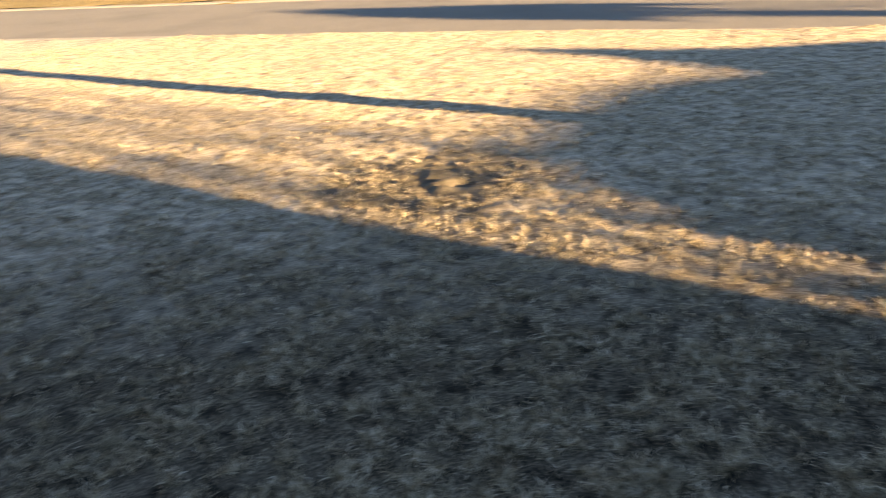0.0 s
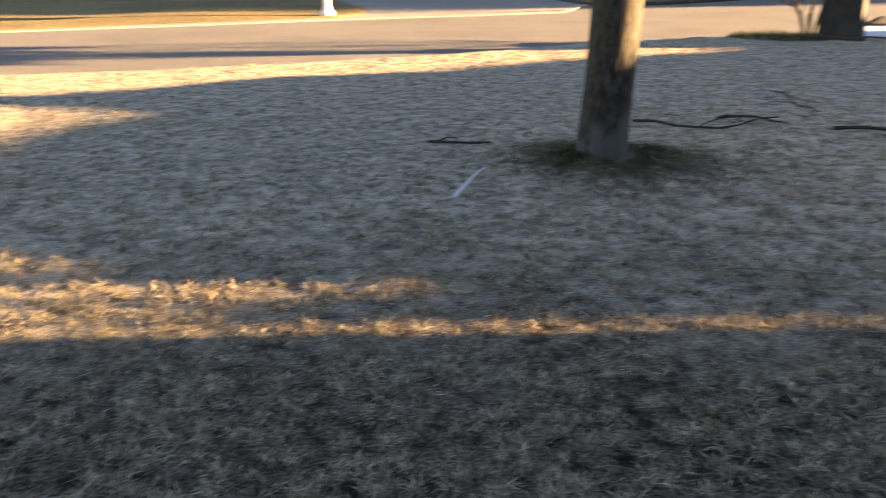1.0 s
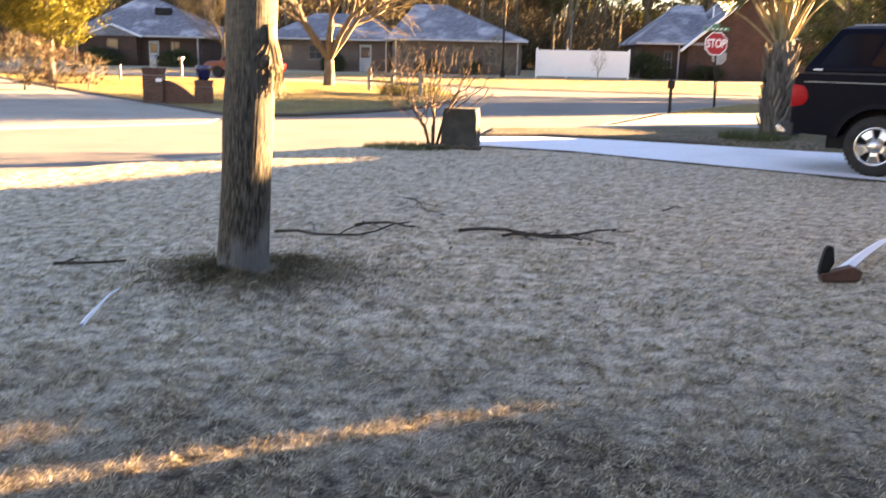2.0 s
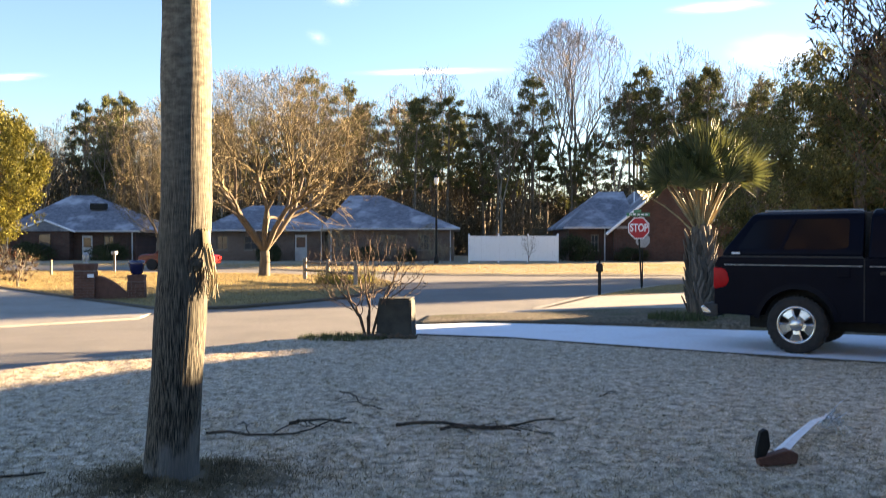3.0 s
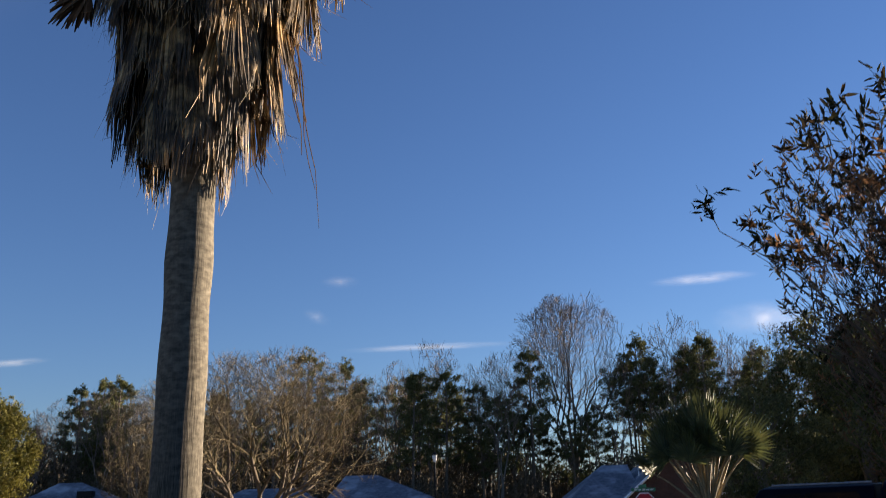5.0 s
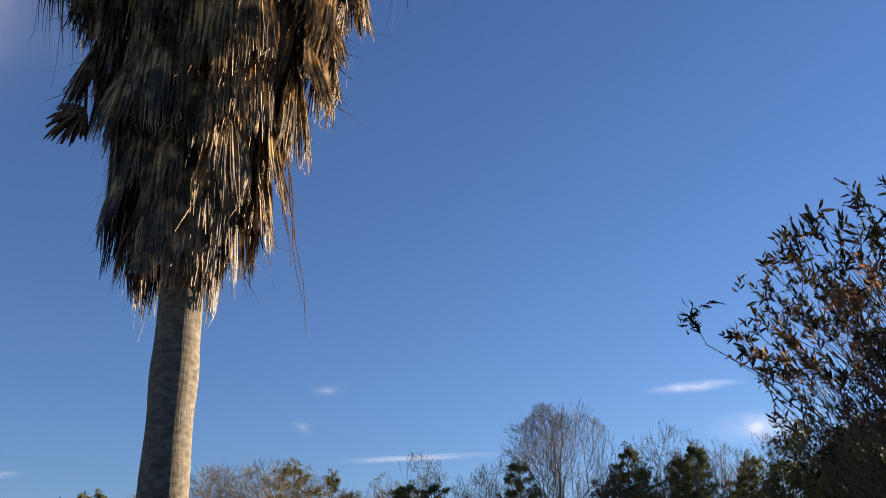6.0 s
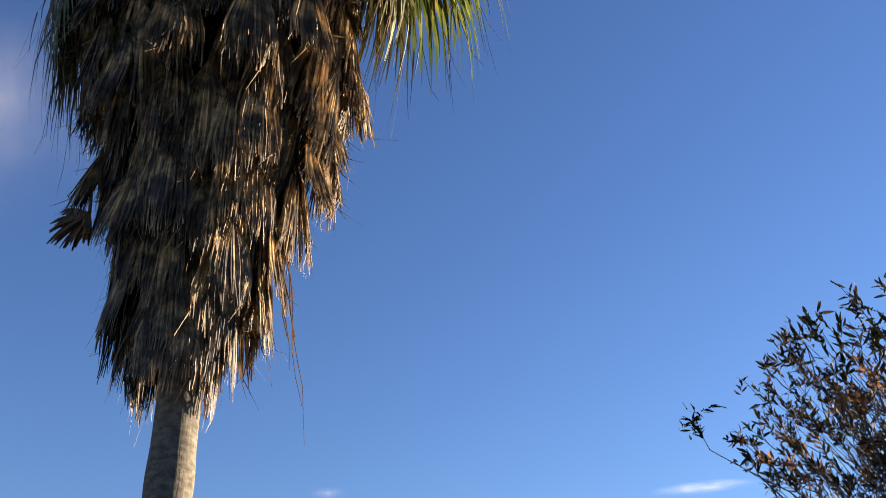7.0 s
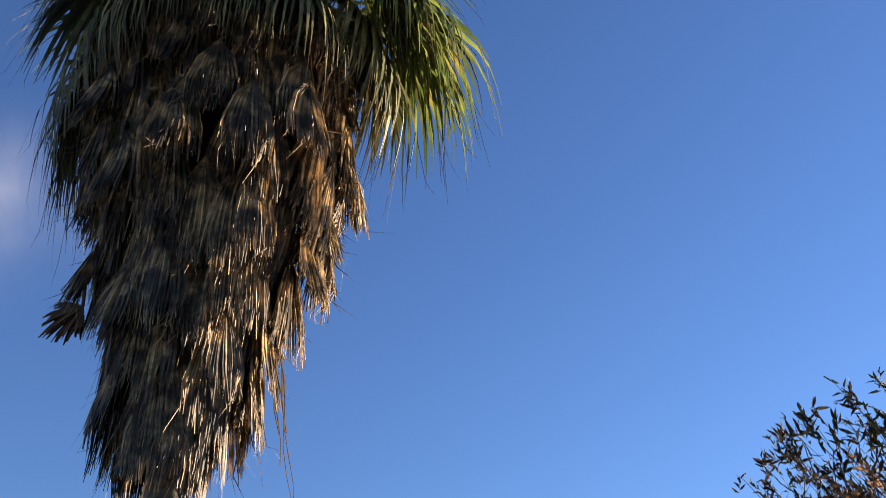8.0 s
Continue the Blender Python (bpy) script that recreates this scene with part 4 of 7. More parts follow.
# trim, lamps, bumper
lamp_outline = [(-1.150, 0.90), (-1.150, 1.19)] + arch(-1.065, 1.06, 0.125, 100, 20, 6) + arch(-1.052, 1.02, 0.125, 0, -88, 7) + [(-1.12, 0.875)]
for y0, y1 in ((-0.012, 0.20), (W - 0.20, W + 0.012)):
    part("taillight", prism(lamp_outline, y0, y1, 0.014), red_lens_mat, truck, "red rounded taillight", True)
part("rear_bumper", boxed(-1.30, -1.08, -0.02, W + 0.02, 0.47, 0.66, 0.03), black_plastic_mat, truck, "black step bumper")
part("bumper_cap", prism([(-1.33, 0.60), (-1.30, 0.53), (-1.20, 0.51), (-1.17, 0.54), (-1.22, 0.58), (-1.29, 0.63)], -0.028, 0.14, 0.010), chrome_mat, truck, "bright metal bumper corner")
part("tailgate", boxed(-1.165, -1.13, 0.22, W - 0.22, 0.72, 1.31, 0.012), black_paint_mat, truck)
part("belt_strip", boxed(-1.0, 0.84, -0.010, 0.01, 1.225, 1.236, 0.003), galv_mat, truck, "thin pale pinstripe moulding")
part("belt_strip", boxed(0.93, 2.9, -0.010, 0.01, 1.225, 1.236, 0.003), galv_mat, truck, "thin pale pinstripe moulding")
part("door_handle", boxed(1.06, 1.24, -0.030, 0.01, 1.12, 1.16, 0.012), black_plastic_mat, truck)
part("fuel_door", boxed(0.52, 0.70, -0.006, 0.02, 1.06, 1.22, 0.02), black_paint_mat, truck)
part("bed_seam", boxed(0.855, 0.875, -0.004, 0.05, 0.50, 1.34), tyre_mat, truck, "dark gap between bed and cab")
# added block that keeps the sun's glint off the shell's front
part("cab_gasket", boxed(0.80, 0.93, 0.24, W - 0.24, 1.30, 1.97, 0.01), tyre_mat, truck, "black filler added between shell and cab to block a sun glint")
part("shell_gasket", boxed(-1.05, 0.85, 0.012, W - 0.012, 1.338, 1.362, 0.006), black_plastic_mat, truck)
for cx in (0.0, 3.52):
    fl = bmesh.new()
    prev = None
    for (x0, z0), (x1, z1) in zip(arch(cx, 0.40, 0.505, 172, 8, 18), arch(cx, 0.40, 0.575, 172, 8, 18)):
        row = [fl.verts.new(p) for p in ((x0, -0.014, z0), (x1, -0.008, z1), (x1, 0.03, z1), (x0, 0.03, z0))]
        if prev:
            for k in range(4):
                fl.faces.new((prev[k], prev[(k + 1) % 4], row[(k + 1) % 4], row[k]))
        else:
            fl.faces.new(row)
        prev = row
    fl.faces.new(prev[::-1])
    part("arch_flare", fl, black_paint_mat, truck, "wheel arch moulding")
for cx in (0.0, 3.52):
    for y in (0.30, W - 0.34):
        part("wheel_well", prism([(cx - 0.54, 0.42)] + arch(cx, 0.40, 0.54, 178, 2) + [(cx + 0.54, 0.42)], y, y + 0.04), tyre_mat, truck, "black wheel-well liner")
part("chassis", boxed(-0.75, 4.2, 0.45, W - 0.45, 0.30, 0.52, 0.02), dark_metal_mat, truck)
part("axle", rodded((0, 0.2, 0.40), (0, W - 0.2, 0.40), 0.06), dark_metal_mat, truck)
part("axle", rodded((3.52, 0.2, 0.40), (3.52, W - 0.2, 0.40), 0.06), dark_metal_mat, truck)


def wheel(cx, flip):
    tyre_prof = [(0.24, 0.0), (0.30, -0.012), (0.365, -0.008), (0.392, 0.015), (0.40, 0.05), (0.40, 0.20), (0.392, 0.235), (0.36, 0.255), (0.24, 0.24)]
    wh = new("wheel")
    wh.parent = truck
    wh.matrix_basis = pose(cx, 0.0 if not flip else W, 0.40, 0, 0, 180 if flip else 0)
    part("tyre", turned(tyre_prof, 40, "y", False), tyre_mat, wh, "black rubber tyre", True)
    grooves = bmesh.new()
    for k in range(36):
        a = 2 * math.pi * k / 36
        m = Matrix.Rotation(a, 4, "Y") @ Matrix.Translation((0.402, 0.125, 0))
        bmesh.ops.create_cube(grooves, size=1.0, matrix=m @ Matrix.Diagonal((0.014, 0.19, 0.042, 1)))
    part("tread", grooves, tyre_mat, wh)
    rim = turned([(0.262, 0.03), (0.266, -0.004), (0.256, -0.014), (0.232, -0.010), (0.226, 0.012), (0.226, 0.05), (0.226, 0.10), (0.05, 0.11)], 40, "y", False)
    part("rim", rim, chrome_mat, wh, "bright alloy rim", True)
    back = turned([(0.235, 0.075), (0.235, 0.09), (0.01, 0.09)], 32, "y")
    part("brake_disc", back, dark_metal_mat, wh)
    for k in range(5):
        a = radians(90 + 72 * k)
        sp = bmesh.new()
        prof2 = ((0.07, 0.060, 0.004), (0.13, 0.062, -0.002), (0.19, 0.084, 0.006), (0.25, 0.125, 0.014))
        rows = []
        for r, w, y in prof2:
            rows.append([sp.verts.new((r, yy, s * w)) for s, yy in ((-1, y + 0.02), (-0.7, y), (0.7, y), (1, y + 0.02), (0.8, y + 0.05), (-0.8, y + 0.05))])
        for p, q in zip(rows, rows[1:]):
            for j in range(6):
                sp.faces.new((p[j], p[(j + 1) % 6], q[(j + 1) % 6], q[j]))
        sp.faces.new(rows[0])
        sp.faces.new(rows[-1][::-1])
        bmesh.ops.rotate(sp, verts=sp.verts[:], matrix=Matrix.Rotation(a, 3, "Y"))
        part("spoke", sp, chrome_mat, wh)
    part("hub_cap", turned([(0.085, 0.03), (0.085, -0.012), (0.07, -0.028), (0.045, -0.034), (0.01, -0.036)], 20, "y"), chrome_mat, wh, "domed metal hub cap", True)
    return wh


for cx in (0.0, 3.52):
    wheel(cx, False)
    wheel(cx, True)

# ---- trees and woods ----
def colonise(seed, spots, starts, step, reach, kill, jitter=0.06, rise=0.1, most=140):
    """Branches that grow towards scattered spots; starts are the first shoots' nodes as (place, parent)."""
    r = np.random.default_rng(seed)
    nodes = np.array([p for p, _ in starts], float)
    parent = [k for _, k in starts]
    spots = np.asarray(spots, float)
    dist = np.full(len(spots), 1e9)
    near = np.zeros(len(spots), int)

    def refresh(lo):
        for k in range(lo, len(nodes), 256):
            part_d = np.linalg.norm(spots[:, None] - nodes[None, k:k + 256], axis=2)
            b = part_d.argmin(1)
            bd = part_d[np.arange(len(spots)), b]
            m = bd < dist
            dist[m], near[m] = bd[m], b[m] + k
        dist[dist < kill] = 0.0

    refresh(0)
    kids = np.zeros(len(nodes), int)
    for _ in range(most):
        live = (dist < reach) & (dist > kill)
        if not live.any():
            break
        ids = near[live]
        way = spots[live] - nodes[ids]
        way /= np.linalg.norm(way, axis=1, keepdims=True)
        total = np.zeros_like(nodes)
        np.add.at(total, ids, way)
        grow_at = np.unique(ids)
        full = grow_at[kids[grow_at] >= 3]
        dist[np.isin(near, full)] = 0.0
        grow_at = grow_at[kids[grow_at] < 3]
        if not len(grow_at):
            break
        kids[grow_at] += 1
        kids = np.concatenate([kids, np.zeros(len(grow_at), int)])
        d = total[grow_at]
        d /= np.linalg.norm(d, axis=1, keepdims=True) + 1e-9
        d += r.normal(0, jitter, d.shape) + (0, 0, rise)
        d /= np.linalg.norm(d, axis=1, keepdims=True)
        lo = len(nodes)
        nodes = np.concatenate([nodes, nodes[grow_at] + d * step])
        parent += list(grow_at)
        refresh(lo)
        if len(nodes) > 9000:
            break
    return nodes, np.array(parent)


def limb_rows(nodes, parent, r0, tip):
    """Rows of tapering limbs, the thickness from what each limb carries, and the ends."""
    n = len(nodes)
    kids = np.bincount(parent[parent >= 0], minlength=n)
    load = np.where(kids == 0, 1.0, 0.0)
    for k in range(n - 1, -1, -1):
        if parent[k] >= 0:
            load[parent[k]] += load[k]
    power = math.log(load.max()) / math.log(r0 / tip)
    rad = tip * load ** (1 / power)
    k = np.nonzero(parent >= 0)[0]
    a = parent[k]
    width = np.minimum(rad[a], rad[k] * 1.25)
    return np.concatenate([nodes[a], nodes[k], width[:, None], rad[k][:, None]], 1), nodes[kids == 0]


def crown_spots(seed, count, centre, size, floor=-1e9):
    """Scattered spots in a lumpy egg-shaped crown."""
    r = np.random.default_rng(seed)
    out = []
    while len(out) < count:
        u = r.uniform(-1, 1, 3)
        q = u @ u
        if q < 1 + 0.35 * noise.noise((u[0] * 1.7 + seed, u[1] * 1.7, u[2] * 1.7)):
            p = np.array(centre) + u * size
            if p[2] > floor + 0.12 * math.hypot(p[0], p[1]):
                out.append(p)
    return out


def leaf_cloud(seed, centres, size, per, spread, flat=0.6):
    """Small two-triangle leaves scattered round the given centres."""
    r = np.random.default_rng(seed)
    c = np.repeat(np.asarray(centres), per, 0)
    o = r.normal(0, 1, c.shape)
    o *= r.random((len(c), 1)) ** 0.5 / np.linalg.norm(o, axis=1, keepdims=True)
    c = c + o * spread * 1.7
    n = len(c)
    u = r.normal(0, 1, (n, 3))
    u /= np.linalg.norm(u, axis=1, keepdims=True)
    w = np.cross(u, r.normal(0, 1, (n, 3)))
    w /= np.linalg.norm(w, axis=1, keepdims=True)
    s = size * r.uniform(0.6, 1.3, (n, 1))
    v = np.stack([c - u * s, c + w * s * flat * 0.6, c + u * s, c - w * s * flat * 0.6], 1).reshape(-1, 3)
    return v, np.arange(4 * n).reshape(-1, 4)


def bare_tree(name, seed, m, label, height, wide, base, fork, r0, step=0.3, count=900, tip=0.006, leaders=1, splay=0.3, bark=None, twig=None, hairs=4, hair=0.006, hair_len=0.4, leaves=0, leaf_size=0.1, leaf_mat=None, rise=0.1):
    """A leafless tree: trunk to the fork, leaders, limbs reaching into the crown, fine twigs."""
    r = np.random.default_rng(seed)
    tree = group_ob(name, m, label, "tree")
    starts = [((0.0, 0.0, -0.08), -1)]
    k = max(2, int(fork / step))
    for q in range(1, k + 1):
        starts.append(((0.02 * fork * math.sin(3 * q / k + seed), 0.02 * fork * math.sin(2 * q / k), fork * q / k), q - 1))
    top = len(starts) - 1
    for q in range(leaders if leaders > 1 else 0):
        a, last = 2 * math.pi * (q + 0.4 * r.random()) / leaders, top
        for h in range(1, 5):
            out = splay * step * h
            starts.append(((starts[top][0][0] + math.cos(a) * out, starts[top][0][1] + math.sin(a) * out, fork + step * h), last))
            last = len(starts) - 1
    spots = crown_spots(seed + 1, count, (0, 0, (base + height) / 2), (wide / 2, wide / 2, (height - base) / 2), base)
    nodes, parent = colonise(seed + 2, spots, starts, step, step * 18, step * 1.3, rise=rise)
    segs, tips = limb_rows(nodes, parent, r0, tip)
    if leaders > 1:
        for q in range(leaders):
            for h in range(4):
                row = top + 4 * q + h
                segs[row, 6:] = np.maximum(segs[row, 6:], (r0 * (0.58 - 0.07 * h), r0 * (0.51 - 0.07 * h)))
        segs[:top, 6:] *= np.linspace(1.15, 0.9, top)[:, None]
    big = segs[:, 6] > r0 * 0.25
    v, f = tubes(segs[big], 7)
    fast_mesh("trunk", v, f, bark or bark_mat, tree, True)
    fine = segs[~big]
    slim = np.repeat(fine[fine[:, 6] < tip * 2.6], hairs, 0)
    t = r.random((len(slim), 1))
    p = slim[:, :3] * (1 - t) + slim[:, 3:6] * t
    d = slim[:, 3:6] - slim[:, :3]
    d /= np.linalg.norm(d, axis=1, keepdims=True) + 1e-9
    d = d + 0.5 * r.normal(0, 1, d.shape) + (0, 0, 0.3)
    d /= np.linalg.norm(d, axis=1, keepdims=True)
    ln = hair_len * r.uniform(0.5, 1.2, (len(slim), 1))
    w = np.cross(d, r.normal(0, 1, d.shape))
    w *= hair / np.linalg.norm(w, axis=1, keepdims=True)
    hv = np.stack([p - w, p + w, p + d * ln + w * 0.4, p + d * ln - w * 0.4], 1).reshape(-1, 3)
    v, f = tubes(fine, 3)
    fast_mesh("crown", v, f, twig or twig_mat, tree, second=(hv, np.arange(len(hv)).reshape(-1, 4), twig or twig_mat))
    if leaves:
        v, f = leaf_cloud(seed + 1, tips, leaf_size, leaves, 0.035 * height)
        fast_mesh("foliage", v, f, leaf_mat or oak_mat, tree)
    return tree


def forked_tree(name, seed, m, label, height, wide, fork, leaders, splay, r0, depth=7, spread=26, tip=0.010, side=0.6, low=0.25, bark=None, twig=None, lift=0.05, bow=0.0):
    """A leafless tree that forks again and again: trunk, leaders, limbs, twigs, all within a lumpy dome."""
    r = np.random.default_rng(seed)
    tree = group_ob(name, m, label, "tree")
    segs = []
    mid, half = height * (0.5 + 0.5 * low), height * (0.5 - 0.5 * low)

    def outside(p):
        q = (p[0] / (wide / 2)) ** 2 + (p[1] / (wide / 2)) ** 2 + ((p[2] - mid) / half) ** 2
        return q > 1 + 0.4 * noise.noise((p[0] * 0.35 + seed, p[1] * 0.35, p[2] * 0.35))

    def turned_way(d, angle, about):
        u = np.cross(d, (0.31, 0.95, 0.05))
        u /= np.linalg.norm(u)
        w = np.cross(d, u)
        nd = d * math.cos(angle) + (u * math.cos(about) + w * math.sin(about)) * math.sin(angle)
        return nd / np.linalg.norm(nd)

    def grow(p, d, ln, rad, lev):
        n = 4 if lev < 3 else 3
        rad = max(rad, tip)
        for k in range(n):
            d = d + r.normal(0, 0.07 + 0.012 * lev, 3) + np.array((0, 0, lift - bow * lev))
            d = d / np.linalg.norm(d)
            q = p + d * ln / n
            segs.append(np.r_[p, q, rad * (1 - 0.07 * k), max(tip * 0.6, rad * (0.93 - 0.07 * k))])
            p = q
            if lev > 0 and outside(p) and lev > 1:
                return
            if lev >= 1 and k < n - 1 and lev < depth and r.random() < side:
                grow(p, turned_way(d, radians(r.normal(spread * 1.6, 8)), r.uniform(0, 6.28)), ln * r.uniform(0.4, 0.65), rad * 0.42, max(lev + 2, depth - 2))
        if lev >= depth:
            return
        kids = 2 if r.random() < 0.72 else 3
        about = r.uniform(0, 6.28)
        for k in range(kids):
            share = r.uniform(0.85, 1.15) * (1.0 / kids) ** (1 / 2.4)
            grow(p, turned_way(d, radians(max(6, r.normal(spread, 7))), about + 6.28 * k / kids), ln * r.uniform(0.72, 0.92), rad * 0.74 * share, lev + 1)

    steps = 5
    line = [np.array((0.012 * fork * math.sin(q + seed), 0.012 * fork * math.sin(1.3 * q), -0.1 + (fork + 0.1) * q / steps)) for q in range(steps + 1)]
    for q in range(steps):
        segs.append(np.r_[line[q], line[q + 1], r0 * (1.12 - 0.05 * q), r0 * (1.07 - 0.05 * q)])
    for q in range(leaders):
        a = 2 * math.pi * (q + 0.5 * r.random()) / leaders
        d = np.array((math.cos(a) * splay * r.uniform(0.6, 1.2), math.sin(a) * splay * r.uniform(0.6, 1.2), 1.0))
        grow(line[-1], d / np.linalg.norm(d), (height - fork) * r.uniform(0.24, 0.32), r0 * 0.56, 0)
    segs = np.array(segs)
    segs[:, [2, 5]] *= height / segs[:, 5].max()
    big = segs[:, 6] > r0 * 0.22
    v, f = tubes(segs[big], 7)
    fast_mesh("trunk", v, f, bark or grey_bark_mat, tree, True)
    v, f = tubes(segs[~big], 3)
    fast_mesh("crown", v, f, twig or grey_twig_mat, tree)
    return tree


def pine(name, seed, m, label, height, bare=0.5, limbs=30):
    """A tall pine: bare mast with dead stubs, open whorls of limbs, round tufts of long needles at their ends."""
    r = np.random.default_rng(seed)
    tree = group_ob(name, m, label, "tree")
    mast = [np.array((0.25 * math.sin(2.2 * t + seed), 0.2 * math.sin(3 * t), -0.1 + height * t)) for t in np.linspace(0, 1, 8)]
    segs = [np.r_[a, b, 0.23 - 0.026 * k, 0.204 - 0.026 * k] for k, (a, b) in enumerate(zip(mast, mast[1:]))]
    centres = []

    def on_mast(z):
        k = min(6, int(z / height * 7))
        return mast[k] + (mast[k + 1] - mast[k]) * (z / height * 7 - k)

    for i in range(limbs):
        u = (i + r.random()) / limbs
        z = height * (bare + (0.98 - bare) * u)
        a = i * 2.4 + r.normal(0, 0.5)
        ln = height * (0.045 + 0.13 * math.sin(math.pi * (0.25 + 0.72 * u)) ** 1.3) * r.uniform(0.55, 1.2)
        root = on_mast(z)
        tip = root + np.array((math.cos(a) * ln, math.sin(a) * ln, ln * r.uniform(0.05, 0.5)))
        segs.append(np.r_[root, tip, 0.05, 0.02])
        for s in (0.55, 0.8, 1.0):
            for _ in range(2):
                c = root + (tip - root) * s + r.normal(0, 0.16, 3) * ln * (0.6, 0.6, 0.35)
                segs.append(np.r_[root + (tip - root) * (s - 0.15), c, 0.022, 0.012])
                centres.append(c)
    centres += [mast[-1] + r.normal(0, 0.3, 3) for _ in range(6)]
    for _ in range(10):
        z = height * r.uniform(0.25, bare)
        a = r.uniform(0, 2 * math.pi)
        p = on_mast(z)
        segs.append(np.r_[p, p + np.array((math.cos(a) * 1.2, math.sin(a) * 1.2, r.uniform(-0.4, 0.4))), 0.03, 0.012])
    v, f = tubes(segs, 6)
    fast_mesh("trunk", v, f, bark_mat, tree, True)
    c = np.repeat(np.array(centres), 34, 0)
    n = len(c)
    d = r.normal(0, 1, (n, 3)) + (0, 0, 0.35)
    d /= np.linalg.norm(d, axis=1, keepdims=True)
    w = np.cross(d, r.normal(0, 1, (n, 3)))
    w *= 0.038 / np.linalg.norm(w, axis=1, keepdims=True)
    ln = r.uniform(0.26, 0.5, (n, 1))
    p = c + d * 0.06
    v = np.stack([p - w * 0.4, p + d * ln * 0.6 - w, p + d * ln, p + d * ln * 0.6 + w], 1).reshape(-1, 3)
    fast_mesh("crown", v, np.arange(4 * n).reshape(-1, 4), needle_mat, tree)
    return tree


def leafy_tree(name, seed, m, label, height, width, base, mat, dens=300, leaf=0.16, per=26, r0=0.2, gap=-0.15, clump=None):
    """A full evergreen: trunk, limbs and clumps of small leaves with gaps."""
    r = np.random.default_rng(seed)
    tree = group_ob(name, m, label, "tree")
    segs = [np.r_[0, 0, -0.1, 0.05, 0.05, height * 0.45, r0, r0 * 0.7], np.r_[0.05, 0.05, height * 0.45, 0, 0.1, height * 0.9, r0 * 0.7, 0.04]]
    centres, limbs = [], []
    while len(centres) < dens:
        p = r.uniform(-1, 1, 3)
        if p @ p > 1 or p @ p < 0.25:
            continue
        q = np.array((p[0] * width / 2, p[1] * width / 2, base + (p[2] * 0.5 + 0.5) * (height - base)))
        bumpy = 1 + 0.35 * noise.noise((q[0] * 0.6 + seed, q[1] * 0.6, q[2] * 0.6))
        if noise.noise((q[0] * 0.9, q[1] * 0.9 + seed, q[2] * 0.9)) < gap:
            continue
        q[:2] *= bumpy
        centres.append(q)
        if len(centres) % 12 == 0:
            root = np.array((0.05, 0.05, min(height * 0.8, max(base * 0.7, q[2] - width * 0.3))))
            limbs.append(np.r_[root, q, 0.05, 0.012])
    v, f = tubes(segs, 6)
    fast_mesh("trunk", v, f, bark_mat, tree, True)
    v, f = leaf_cloud(seed + 2, centres, leaf, per, clump or 0.055 * width + 0.1)
    lv, lf = tubes(limbs, 4)
    fast_mesh("crown", v, f, mat, tree, second=(lv, lf, bark_mat))
    return tree


# the pruned bare tree on the lawn across the street
forked_tree("bare_tree", 11, pose(-8.34, 41.5, 0, 0, 0, 40), "spreading bare lawn tree with brown trunk and golden-brown twigs", 9.7, 11.2, 1.15, 8, 0.95, 0.25, 8, 27, 0.0062, 0.9, 0.10, pale_bark_mat, gold_twig_mat, 0.03, 0.008)
bare_tree("bare_tree", 17, pose(-16.8, 52, 0), "slender bare tree with thin upright twigs", 9.8, 5.4, 1.5, 1.6, 0.14, step=0.2, count=2500, tip=0.005, leaders=5, splay=0.35, hairs=5, hair=0.0055, hair_len=0.5, twig=gold_twig_mat)
leafy_tree("evergreen_tree", 31, pose(-18.6, 36, 0), "sunlit yellow-green evergreen tree beside the driveway", 7.2, 5.0, 1.4, oak_mat, 620, 0.075, 70, 0.2, 0.0, 0.2)

# woods behind the houses
pine_a = pine("pine_tree", 41, pose(-38.5, 100, 0), "tall dark green pine in the woods", 17.6, 0.5)
pine_b = pine("pine_tree", 42, pose(-15.8, 100, 0), "tall dark green pine in the woods", 20.2, 0.62, 26)
pine_c = pine("pine_tree", 43, pose(-3.5, 99, 0), "tall dark green pine in the woods", 17.5, 0.42, 36)
bare_a = forked_tree("bare_woodland_tree", 51, pose(13.4, 100, 0), "tall round-headed leafless woodland tree", 26.4, 15.5, 6.2, 6, 0.40, 0.36, 8, 22, 0.013, side=1.0, low=0.27)
bare_b = forked_tree("bare_woodland_tree", 52, pose(-19, 98, 0), "tall leafless grey woodland tree", 21, 6.5, 7.0, 3, 0.22, 0.22, 7, 18, 0.014, low=0.35)
bare_c = forked_tree("bare_woodland_tree", 53, pose(4, 100, 0), "tall leafless grey woodland tree", 19.5, 7.5, 5.5, 3, 0.28, 0.2, 7, 21, 0.014, low=0.3)
for ob in (pine_a, pine_b, pine_c):
    tagged(ob, group="woodland pines")
for ob in (bare_a, bare_b, bare_c):
    tagged(ob, group="leafless woodland trees")
rw = np.random.default_rng(77)
